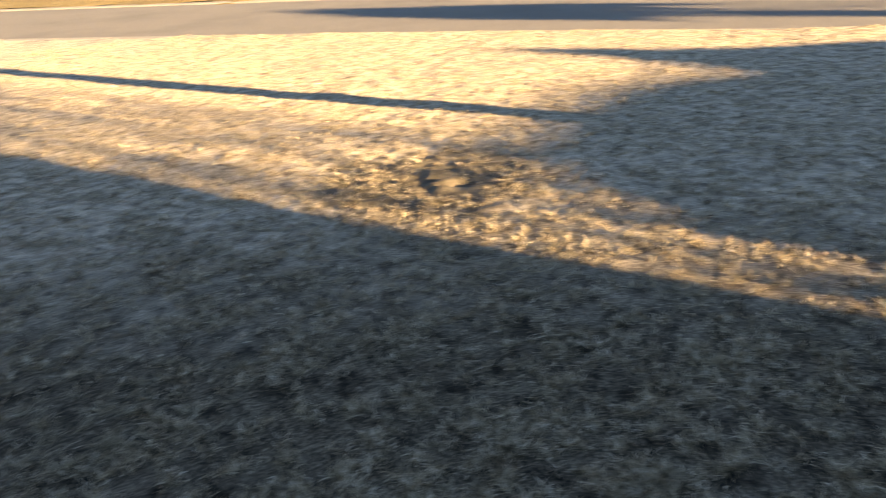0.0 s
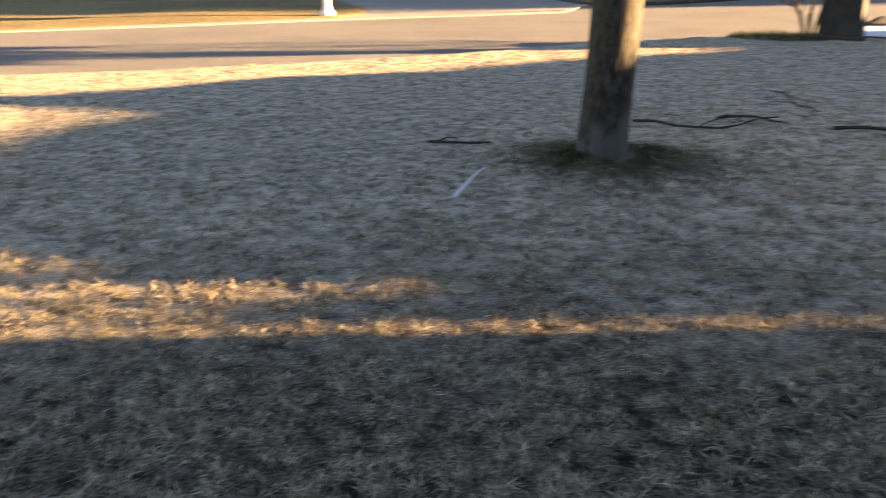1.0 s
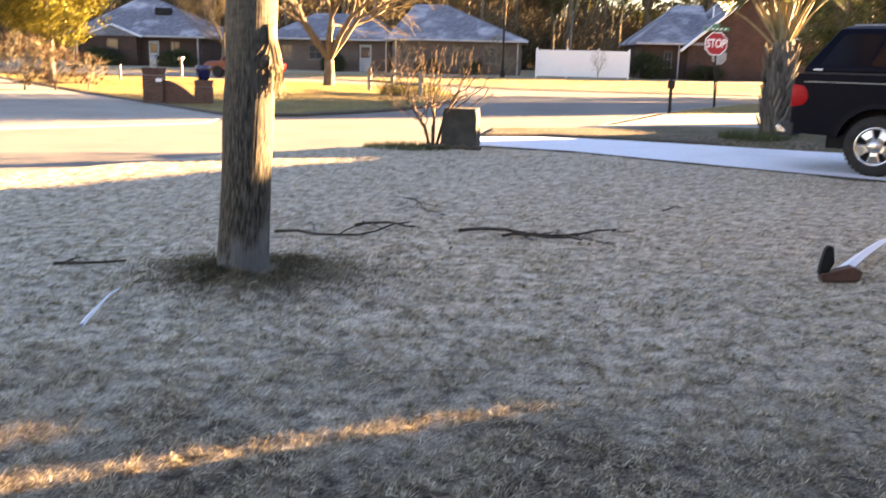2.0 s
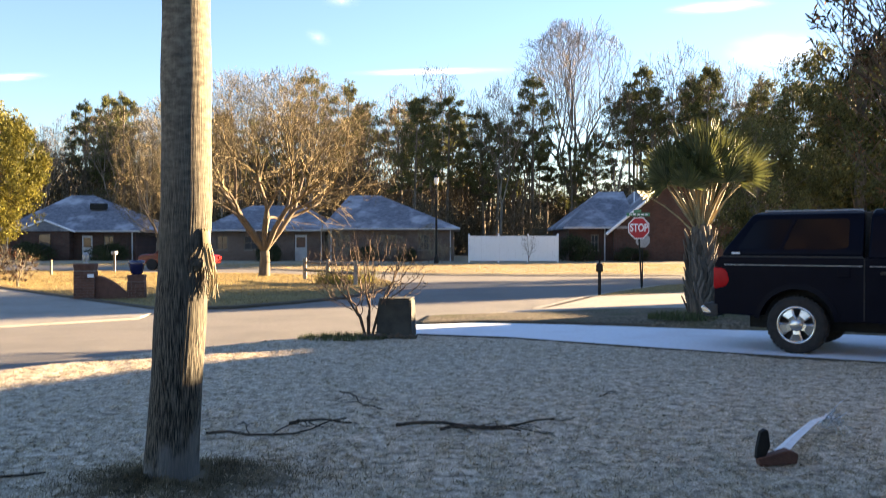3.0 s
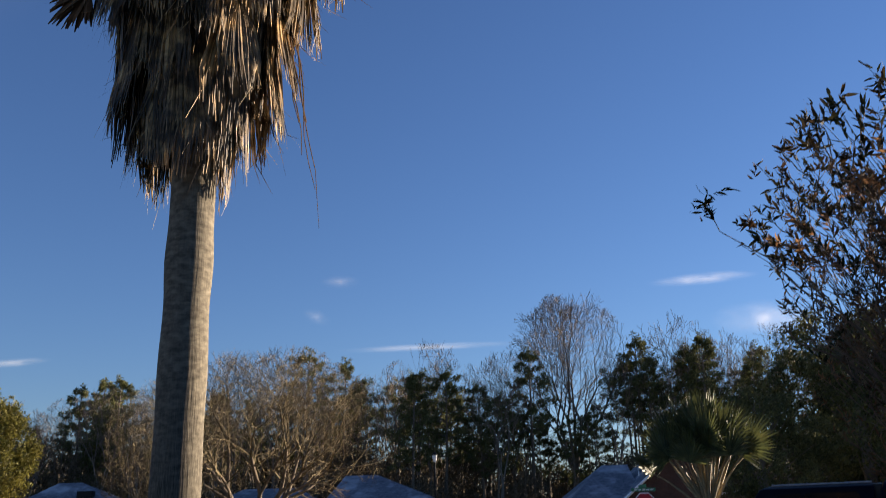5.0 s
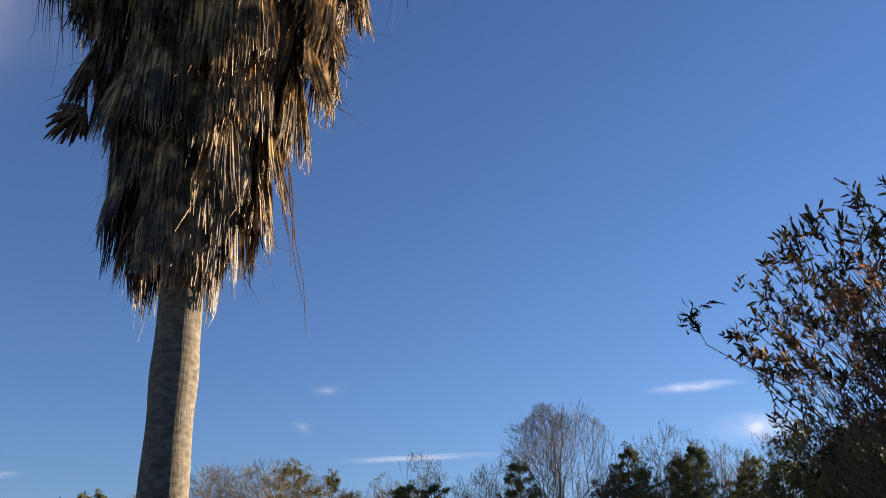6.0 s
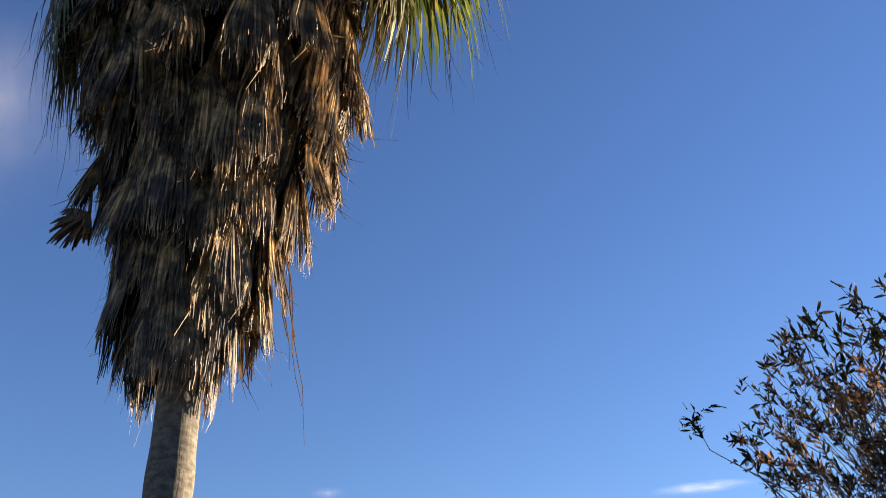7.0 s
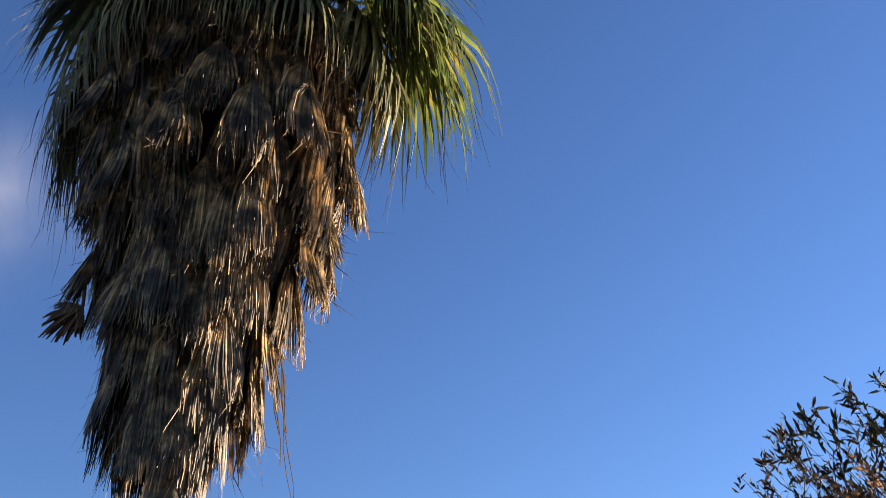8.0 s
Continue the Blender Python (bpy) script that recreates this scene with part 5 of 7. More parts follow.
# x at 100 m and the height of the skyline there
SKYLINE = ([-75, -53, -49, -45, -41, -36, -33, -24, -16, -11, -8, -5, 2, 5, 9, 19, 22, 25, 30, 38, 60, 80], [15, 16, 15, 14, 16, 17, 15, 17, 19.5, 18, 16.5, 17.5, 17.5, 17.5, 18, 19, 19.5, 21, 21, 22, 22, 20])
SOURCES = ((pine_a, 17.6), (pine_b, 20.2), (pine_c, 17.5), (bare_b, 21), (bare_c, 19.5))
for i in range(150):
    x = float(-72 + 128 * (i + rw.random()) / 150)
    open_stand = 5.5 < x < 24
    kind = rw.random() * (0.9 if open_stand else 1.0)
    y = float(rw.uniform(94, 104)) if open_stand else float(rw.uniform(88, 122))
    across = x * 100 / y
    tall = kind > 0.52
    top = float(np.interp(across, *SKYLINE)) * y / 100 * float(rw.uniform(0.9, 1.08) if tall else rw.uniform(0.72, 1.0))
    src, h0 = SOURCES[0 if kind < 0.16 else 1 if kind < 0.36 else 2 if kind < 0.52 else 3 if kind < 0.78 else 4]
    if open_stand and src is pine_c:
        src, h0 = SOURCES[1]
    if 9 < across < 18:
        top *= 0.74
    s = top / h0
    made = copy_thing(src, pose(x, y, 0, 0, 0, float(rw.uniform(0, 360))))
    made.scale = (s * 0.95, s * 0.95, s)
# single trees that stand out of the skyline
for src, h0, x, y, h in ((pine_a, 17.6, -41.0, 99, 16.7), (pine_c, 17.5, -35.6, 97, 17.3), (pine_b, 20.2, -11.2, 97, 18.4), (pine_c, 17.5, -0.6, 95, 16.8), (pine_c, 17.5, 3.2, 96, 15.4), (bare_c, 19.5, -2.2, 99, 21.4), (bare_b, 21, -5.8, 100, 19.4), (bare_c, 19.5, 6.6, 99, 20.5), (pine_a, 17.6, 8.6, 97, 19.0), (pine_b, 20.2, 20.6, 98, 20.4), (bare_c, 19.5, 24.6, 98, 23.6), (bare_b, 21, 27.5, 97, 21.5), (pine_c, 17.5, 26.5, 93, 19.5), (bare_c, 19.5, -23.4, 99, 20.5), (bare_b, 21, -14, 96, 18)):
    made = copy_thing(src, pose(x, y, 0, 0, 0, 57 * x))
    made.scale = (h / h0, h / h0, h / h0)
# understory that closes the woods
under = leafy_tree("woodland_bush", 61, pose(-60, 92, -0.3), "dark brown-green brush under the woodland trees", 6.5, 8.0, 0.1, brush_mat, 170, 0.13, 40, 0.1)
tagged(under, category="bush", group="woodland bushes")
for i in range(54):
    x = -62 + 2.2 * i + float(rw.uniform(-1.5, 1.5))
    s = float(rw.uniform(0.75, 1.35)) * (0.6 if 5 < x < 24 else 1.0)
    made = copy_thing(under, pose(x, float(rw.uniform(88, 118)), -0.3, 0, 0, float(rw.uniform(0, 360))))
    made.scale = (s, s, s * float(rw.uniform(0.9, 1.4)))
thicket = leafy_tree("woodland_thicket", 63, pose(-84, 134, -0.3), "dense dark brush at the back of the woods", 13, 14.0, 0.1, thicket_mat, 210, 0.30, 46, 0.15, -0.4)
tagged(thicket, category="bush", group="woodland thickets")
for i in range(30):
    s = float(rw.uniform(0.85, 1.1))
    x, y = -82 + 5.4 * i + float(rw.uniform(-1.5, 1.5)), float(rw.uniform(124, 138))
    made = copy_thing(thicket, pose(x, y, -0.3, 0, 0, float(rw.uniform(0, 360))))
    low = 0.78 if 6 < x * 100 / y < 23 else 1.0
    made.scale = (s, s, s * low * float(rw.uniform(0.85, 1.15)))
# big evergreens over the neighbouring lot
oak = leafy_tree("live_oak", 71, pose(16.6, 36.8, 0), "large dark evergreen oak behind the pickup", 10.0, 7.4, 0.9, live_oak_mat, 440, 0.10, 62, 0.3, 0.0, 0.30)
tagged(oak, group="evergreens on the neighbouring lot")
# the last copy, nearly out of view, is added to shade the golden lawn
for x, y, s, rz in ((19.1, 37.7, 0.98, 130), (22.0, 39.6, 0.97, 200), (11.7, 34.4, 0.62, 60), (25.8, 41.9, 0.98, 20), (22.4, 44.6, 0.9, 80)):
    made = copy_thing(oak, pose(x, y, 0, 0, 0, rz))
    made.scale = (s, s, s)

# ---- small palm with old leaf boots ----
palm2 = group_ob("small_palm", pose(5.09, 17.9, 0.20) @ Matrix.Diagonal((0.85, 0.85, 0.85, 1)), "short palm with criss-crossed old leaf boots and a round green crown", "palm tree")
tv, tf = trunk_body([(0.05 * max(0.0, z - 1.2), 0, z, (0.25 + 0.02 * math.sin(5 * z)) * (1.0 if z < 1.6 else 1.0 - 0.55 * (z - 1.6))) for z in np.linspace(-0.05, 2.0, 26)], 24, 0.02, 7.0)
fast_mesh("trunk", tv, tf, bark_mat, palm2, True)
boot = bmesh.new()
rows = []
for t, w, th in ((0, 0.085, 0.03), (0.10, 0.062, 0.034), (0.22, 0.034, 0.028), (0.31, 0.024, 0.018)):
    rows.append([boot.verts.new((t * 0.30 + o, s * w, t)) for s, o in ((-1, 0), (0, th), (1, 0), (0, -th * 0.5))])
for p, q in zip(rows, rows[1:]):
    for k in range(4):
        boot.faces.new((p[k], p[(k + 1) % 4], q[(k + 1) % 4], q[k]))
boot.faces.new(rows[0])
boot.faces.new(rows[-1][::-1])
boot_ob = part("leaf_boot", boot, boot_mat, palm2)
boot_me = boot_ob.data
bpy.data.objects.remove(boot_ob)
rb = np.random.default_rng(9)
for i in range(170):
    z = 0.06 + 1.62 * i / 169
    girth = 0.235 * (1.0 if z < 1.55 else 1.0 - 0.6 * (z - 1.55))
    a = i * 137.5
    ob = new("leaf_boot", boot_me)
    ob.parent = palm2
    ob.matrix_basis = pose(0.05 * max(0.0, z - 1.2) + girth * math.cos(radians(a)), girth * math.sin(radians(a)), z - 0.1, rb.normal(0, 10), 2 + rb.normal(0, 6), a) @ Matrix.Diagonal((1.0, 1.0, 1.25, 1))


def crown_fan(seed):
    """A stiff fan leaf: long pale stalk along +x and a spiky folded blade."""
    r = np.random.default_rng(seed)
    hub = np.array((1.32, 0, -0.04))
    stalk = tubes([np.r_[0, 0, 0, 0.5, 0, 0.04, 0.030, 0.022], np.r_[0.5, 0, 0.04, 0.95, 0, 0.03, 0.022, 0.016], np.r_[0.95, 0, 0.03, hub, 0.016, 0.012]], 5)
    pieces = []
    for k in range(32):
        a = 3.3 * (k / 31 - 0.5)
        ln = 0.74 * (1 - 0.1 * abs(a)) * r.uniform(0.85, 1.1)
        way = np.array((math.cos(a), math.sin(a), 0.22))
        path = [hub + way * ln * t - np.array((0, 0, 0.16 * ln * t ** 2.4)) for t in (0.0, 0.35, 0.7, 1.0)]
        side = np.array((-math.sin(a), math.cos(a), 0.5 if k % 2 else -0.5))
        pieces.append(strip(path, (0.010, 0.027, 0.015, 0.002), side))
    return gather(pieces), stalk


crown_meshes = []
for k in range(3):
    (v, f), (v2, f2) = crown_fan(3 + k)
    cf = fast_mesh("crown_frond", v, f, olive_mat, palm2, second=(v2, f2, petiole_mat))
    crown_meshes.append(cf.data)
    bpy.data.objects.remove(cf)
for i in range(52):
    t = i / 51
    ob = new("crown_frond", crown_meshes[i % 3])
    ob.parent = palm2
    a = i * 137.5
    el = 86 - 34 * t + rb.normal(0, 6)
    s = rb.uniform(0.92, 1.16)
    ob.matrix_basis = pose(0.02, 0, 1.82 + 0.2 * (1 - t) + rb.normal(0, 0.03), 0, 0, a) @ pose(0.10, 0, 0, rb.normal(0, 50), -el, 0) @ Matrix.Diagonal((s, s, s, 1))

# ---- utility box and the bare shrub beside it ----
cabinet = group_ob("utility_box", pose(-0.53, 15.65, 0, 0, 0, -6), "squat dark grey-green utility box on a rough base", "utility box")
bm = bmesh.new()
lv = [bm.verts.new((x, y, 0.0)) for x, y in ((-0.29, -0.25), (0.30, -0.25), (0.30, 0.25), (-0.29, 0.25))]
mv = [bm.verts.new((x, y, 0.58)) for x, y in ((-0.255, -0.235), (0.285, -0.235), (0.285, 0.235), (-0.255, 0.235))]
hv = [bm.verts.new((x, y, 0.64)) for x, y in ((-0.24, -0.22), (0.27, -0.22), (0.27, 0.22), (-0.24, 0.22))]
for a, b in ((lv, mv), (mv, hv)):
    for k in range(4):
        bm.faces.new((a[k], a[(k + 1) % 4], b[(k + 1) % 4], b[k]))
bm.faces.new(hv)
bm.faces.new(lv[::-1])
bmesh.ops.bevel(bm, geom=bm.edges[:], offset=0.02, segments=2, affect="EDGES")
body = part("cabinet_body", bm, box_mat, cabinet)
part("cabinet_lid", boxed(-0.246, 0.276, -0.226, 0.226, 0.63, 0.652, 0.008), box_mat, cabinet, "flat grey lid")
bm = bmesh.new()
for k in range(8):
    bmesh.ops.create_icosphere(bm, subdivisions=1, radius=0.06 + 0.02 * (k % 3), matrix=Matrix.Translation((-0.46 + 0.11 * k, -0.32 + 0.03 * (k % 2), 0.02)) @ Matrix.Diagonal((1.3, 0.9, 0.8 + 0.5 * (k == 0), 1)))
part("base_rubble", bm, soil_mat, cabinet, "dark lumps of earth round the base")


def shrub(m, label, seed, stems, wide, height, base, step, count, r0, tip):
    """A leafless shrub: single stems from the ground, each branching into its share of the crown."""
    r = np.random.default_rng(seed)
    ob = group_ob("bare_shrub", m, label, "shrub")
    spots = np.array(crown_spots(seed, count, (0, 0, (base + height) / 2), (wide / 2, wide / 2.4, (height - base) / 2), base))
    share = ((np.arctan2(spots[:, 1], spots[:, 0]) / (2 * math.pi) + 0.5) * stems).astype(int) % stems
    for s in range(stems):
        a = 2 * math.pi * ((s + 0.5) / stems - 0.5)
        starts = [((0.06 * math.cos(a), 0.06 * math.sin(a), -0.03), -1)]
        for k in range(1, 5):
            starts.append(((math.cos(a) * (0.06 + 0.26 * base * k / 4), math.sin(a) * (0.06 + 0.26 * base * k / 4), 0.85 * base * k / 4), k - 1))
        nodes, parent = colonise(seed + s, spots[share == s], starts, step, 2.0, step * 1.5, 0.25, 0.15)
        segs, tips = limb_rows(nodes, parent, r0, tip)
        spur = np.concatenate([tips, tips + r.normal(0, 0.05, tips.shape) + (0, 0, 0.07), np.full((len(tips), 1), tip), np.full((len(tips), 1), tip * 0.5)], 1)
        v, f = tubes(np.concatenate([segs, spur]), 5)
        fast_mesh("stem", v, f, shrub_twig_mat, ob)
    return ob


shrub(pose(-0.98, 15.62, 0), "leafless multi-stemmed shrub beside the utility box", 5, 6, 2.3, 1.72, 0.40, 0.06, 900, 0.019, 0.0032)
rt = np.random.default_rng(15)


def tuft(name, m, label, radius, count, height, mat, fade=0.5):
    """A patch of weeds: many thin blades."""
    v, f = [], []
    for k in range(count):
        a, d = rt.uniform(0, 2 * math.pi), radius * rt.random() ** fade
        x, y = d * math.cos(a) * 1.4, d * math.sin(a)
        h = height * rt.uniform(0.4, 1.1)
        b, w = rt.uniform(0, 2 * math.pi), 0.006
        dx, dy = math.cos(b) * w, math.sin(b) * w
        lx, ly = rt.normal(0, 0.4) * h, rt.normal(0, 0.4) * h
        v += [(x - dx, y - dy, -0.02), (x + dx, y + dy, -0.02), (x + lx, y + ly, h)]
        f.append((3 * k, 3 * k + 1, 3 * k + 2))
    ob = fast_mesh(name, v, f, mat)
    ob.matrix_basis = m
    return tagged(ob, label, "weeds", kind="stuff")


tuft("weeds", pose(-1.35, 15.45, 0), "low dark green weeds round the shrub", 0.55, 1600, 0.09, weed_mat)
tuft("weeds", pose(4.75, 17.65, 0.15), "green weeds at the foot of the short palm", 0.5, 1300, 0.15, weed_mat)

# ---- stop sign with street names ----
stop = group_ob("stop_sign", pose(6.79, 31.4, 0, 0, 0, 8), "red octagonal stop sign under green street-name blades", "road sign")
part("post", rodded((0, 0.03, -0.05), (-0.14, 0.03, 2.52), 0.03, 0.03, 6), dark_metal_mat, stop)


def octagon(r, y0, y1):
    bm = bmesh.new()
    a = [bm.verts.new((r * math.cos(math.pi / 8 + k * math.pi / 4), y0, r * math.sin(math.pi / 8 + k * math.pi / 4))) for k in range(8)]
    b = [bm.verts.new((v.co.x, y1, v.co.z)) for v in a]
    bm.faces.new(a)
    bm.faces.new(b[::-1])
    for k in range(8):
        bm.faces.new((a[k], b[k], b[(k + 1) % 8], a[(k + 1) % 8]))
    return bm


SZ = 2.03
rim8 = part("border", octagon(0.40, -0.012, 0.0), white_mat, stop, "white border")
rim8.location = (-0.12, -0.004, SZ)
face8 = part("face", octagon(0.365, -0.020, -0.008), sign_red_mat, stop, "red face")
face8.location = (-0.12, -0.004, SZ)


def lettering(text, size, mat, parent, m, depth=0.004):
    cu = bpy.data.curves.new("letters", "FONT")
    cu.body, cu.size, cu.extrude, cu.align_x, cu.align_y, cu.offset = text, size, depth, "CENTER", "CENTER", 0.006
    tmp = bpy.data.objects.new("letters", cu)
    me = bpy.data.meshes.new_from_object(tmp)
    me.materials.clear()
    me.materials.append(mat)
    ob = new("lettering", me)
    ob.parent = parent
    ob.matrix_basis = m
    return tagged(ob, "white capital letters reading " + text)


lettering("STOP", 0.30, white_mat, stop, pose(-0.12, -0.028, SZ, 90, 0, 0) @ Matrix.Diagonal((0.88, 1.25, 1, 1)))
blade1 = part("name_blade", boxed(-0.55, 0.28, -0.008, 0.008, 2.44, 2.55, 0.004), sign_green_mat, stop, "green street-name blade")
for k in range(5):
    part("plain_bar", boxed(-0.46 + 0.14 * k, -0.36 + 0.14 * k, -0.014, -0.007, 2.475, 2.515), white_mat, blade1)
part("name_blade", boxed(-0.148, -0.132, -0.30, 0.42, 2.56, 2.66, 0.004), sign_green_mat, stop, "green street-name blade seen edge-on")
back_sign = group_ob("sign_back", pose(7.15, 33.0, 0, 0, 0, 10), "grey back of a smaller octagonal road sign on a post", "road sign")
bplate = part("plate", octagon(0.28, -0.006, 0.006), galv_mat, back_sign)
bplate.location = (0, 0, 1.62)
part("post", rodded((0, 0.03, -0.05), (0, 0.03, 1.85), 0.022, 0.022, 6), dark_metal_mat, back_sign)


def mailbox_dark(m):
    mb = group_ob("mailbox", m, "small black mailbox on a thin black post", "mailbox")
    part("post", boxed(-0.045, 0.045, -0.045, 0.045, -0.05, 0.70, 0.008), dark_metal_mat, mb)
    bm = prism([(-0.10, 0.68)] + [(-0.10, 0.84)] + arch(0, 0.84, 0.10, 180, 0, 8)[1:] + [(0.10, 0.68)], -0.24, 0.24, 0.01)
    part("mailbox_body", bm, dark_metal_mat, mb)
    part("flag", boxed(0.10, 0.112, -0.05, 0.02, 0.84, 0.98, 0.003), dark_metal_mat, mb)
    part("cap_ball", turned([(0.01, 0.93), (0.03, 0.95), (0.035, 0.98), (0.02, 1.01), (0.004, 1.02)], 10), dark_metal_mat, mb)
    return mb


mailbox_dark(pose(4.72, 27.5, 0, 0, 0, -9))
wm = group_ob("white_mailbox", pose(-10.45, 16.75, 0, 0, 0, -40), "white moulded mailbox on a fluted white post with spread foot", "mailbox")
part("post", turned([(0.16, -0.03), (0.16, 0.05), (0.10, 0.10), (0.075, 0.20), (0.07, 0.72), (0.10, 0.78)], 16), white_mat, wm)
part("mailbox_body", prism([(-0.20, 0.78), (-0.20, 1.10)] + arch(0, 1.10, 0.20, 180, 0, 10)[1:] + [(0.20, 0.78)], -0.30, 0.30, 0.012), white_mat, wm)
part("door", boxed(-0.17, 0.17, -0.318, -0.295, 0.82, 1.12, 0.02), white_mat, wm)

# ---- street lamp ----
lamp = group_ob("street_lamp", pose(-0.95, 62, 0), "tall black street lamp post with a pale lantern head", "street lamp")
part("pole", turned([(0.16, -0.05), (0.16, 0.5), (0.08, 0.65), (0.06, 5.5)], 12), dark_metal_mat, lamp)
part("lantern", turned([(0.07, 5.5), (0.12, 5.6), (0.17, 5.88), (0.15, 5.95)], 8), white_mat, lamp, "pale glass lantern")
part("lantern_cap", turned([(0.20, 5.93), (0.16, 6.02), (0.05, 6.12), (0.02, 6.24)], 8), dark_metal_mat, lamp)

# ---- white vinyl fence ----
fence = group_ob("white_fence", pose(0, 66, 0), "tall white vinyl privacy fence", "fence")
for k in range(4):
    x = 1.35 + 2.16 * k
    part("post", boxed(x - 0.065, x + 0.065, -0.065, 0.065, -0.05, 2.06, 0.01), white_mat, fence)
    part("post_cap", boxed(x - 0.08, x + 0.08, -0.08, 0.08, 2.06, 2.12, 0.02, top=0.6), white_mat, fence)
    if k < 3:
        part("rail", boxed(x + 0.065, x + 2.095, -0.03, 0.03, 1.86, 1.97, 0.01), white_mat, fence)
        part("rail", boxed(x + 0.065, x + 2.095, -0.03, 0.03, 0.14, 0.26, 0.01), white_mat, fence)
        for j in range(12):
            xx = x + 0.07 + j * 0.169
            part("board", boxed(xx, xx + 0.166, -0.012, 0.012, 0.24, 1.88, 0.003), white_mat, fence)

# ---- split-rail corner fence ----
rail = group_ob("rail_fence", pose(0, 0, 0), "low weathered split-rail fence round the lawn corner", "fence")
posts = [(-3.16, 32.8), (-4.44, 34.7), (-5.75, 37.2)]
for x, y in posts:
    part("post", boxed(x - 0.075, x + 0.075, y - 0.075, y + 0.075, -0.05, 0.88, 0.015), wood_mat, rail)
for (ax, ay), (bx, by) in zip(posts, posts[1:]):
    for z in (0.42, 0.74):
        part("rail", rodded((ax, ay, z), (bx, by, z - 0.03), 0.055, 0.05, 7), bark_mat, rail)
tuft("rail_shrub", pose(-3.7, 34.2, 0), "low yellow-green plants in the fence corner", 0.8, 2500, 0.55, oak_mat)

# ---- brick planter piers with pots ----
def pier(parent, x0, x1, y0, y1, z1, cap):
    """A brick pier: mortar core, single bricks, a corbelled cap."""
    core = part("pier_core", boxed(x0 + 0.015, x1 - 0.015, y0 + 0.015, y1 - 0.015, -0.05, z1), mortar_mat, parent)
    rows = int(z1 / 0.075)
    nx, ny = max(2, round((x1 - x0) / 0.21)), max(2, round((y1 - y0) / 0.21))
    lx, ly = (x1 - x0) / nx, (y1 - y0) / ny
    for r in range(rows):
        z = r * 0.075 + 0.004
        sh = 0.5 * (r % 2)
        for k in range(nx + (r % 2)):
            a, b = max(x0, x0 + (k - sh) * lx + 0.005), min(x1, x0 + (k + 1 - sh) * lx - 0.005)
            if b - a > 0.03:
                part("brick", boxed(a, b, y0, y0 + 0.1, z, z + 0.066), brick_mat, core)
        for k in range(ny):
            a = y0 + 0.105 + k * (y1 - y0 - 0.105) / ny
            part("brick", boxed(x1 - 0.1, x1 + 0.001, a, a + (y1 - y0 - 0.105) / ny - 0.006, z, z + 0.066), brick_mat, core)
    part("cap_course", boxed(x0 + 0.02, x1 - 0.02, y0 + 0.02, y1 - 0.02, z1 - 0.06, z1 + 0.16, 0.02, top=1.0 + 2.6 * cap), brick_mat, parent, "flaring brick cap")


planter = group_ob("brick_entry_wall", pose(-9.8, 25.4, 0, 0, 0, 12), "low red brick entry wall with two piers and a sweeping side", "garden wall")
pier(planter, -0.27, 0.27, -0.27, 0.27, 0.80, 0.06)
pier(planter, 1.12, 1.58, -0.23, 0.23, 0.48, 0.05)
sweep = [(0.27, -0.05)] + [(0.27 + 0.85 * t, 0.62 - 0.50 * t ** 1.8) for t in np.linspace(0, 1, 9)] + [(1.12, -0.05)]
part("sweep_wall", prism(sweep, -0.12, 0.12, 0.01), brick_mat, planter, "curved brick wall between the piers")
part("number_plate", boxed(0.10, 0.26, -0.30, -0.27, 0.58, 0.68, 0.004), white_mat, planter, "small white plate")
urn = tagged(part("blue_pot", turned([(0.12, 0), (0.16, 0.05), (0.21, 0.25), (0.24, 0.36), (0.21, 0.40)], 20), blue_mat, None, "", True), "glazed cobalt blue plant pot on a brick pier", "plant pot")
urn.matrix_basis = pose(-9.8, 25.4, 0, 0, 0, 12) @ pose(1.35, 0, 0.645)
post_lamp = group_ob("pier_lantern", pose(-9.8, 25.4, 0.96, 0, 0, 12), "small grey lantern on a brick pier", "lantern")
part("lantern_base", turned([(0.07, 0), (0.07, 0.03), (0.03, 0.05), (0.03, 0.1)], 10), galv_mat, post_lamp)
part("lantern_glass", turned([(0.06, 0.1), (0.08, 0.12), (0.085, 0.25), (0.03, 0.32)], 8), galv_mat, post_lamp)
planter2 = group_ob("brick_entry_wall", pose(-15.5, 22.8, 0, 0, 0, 20), "low red brick entry wall beside the concrete driveway", "garden wall")
pier(planter2, 0.55, 1.15, -0.27, 0.27, 0.85, 0.06)
pier(planter2, -1.15, -0.65, -0.25, 0.25, 0.45, 0.05)
sweep = [(-0.65, -0.05)] + [(-0.65 + 1.2 * t, 0.12 + 0.5 * t ** 0.6) for t in np.linspace(0, 1, 9)] + [(0.55, -0.05)]
part("sweep_wall", prism(sweep, -0.12, 0.12, 0.01), brick_mat, planter2, "curved brick wall between the piers")
urn2 = tagged(part("dark_pot", turned([(0.12, 0), (0.16, 0.05), (0.21, 0.25), (0.24, 0.36), (0.21, 0.40)], 20), blue_mat, None, "", True), "dark blue plant pot on a low brick pier", "plant pot")
urn2.matrix_basis = pose(-15.5, 22.8, 0, 0, 0, 20) @ pose(-0.9, 0, 0.615)

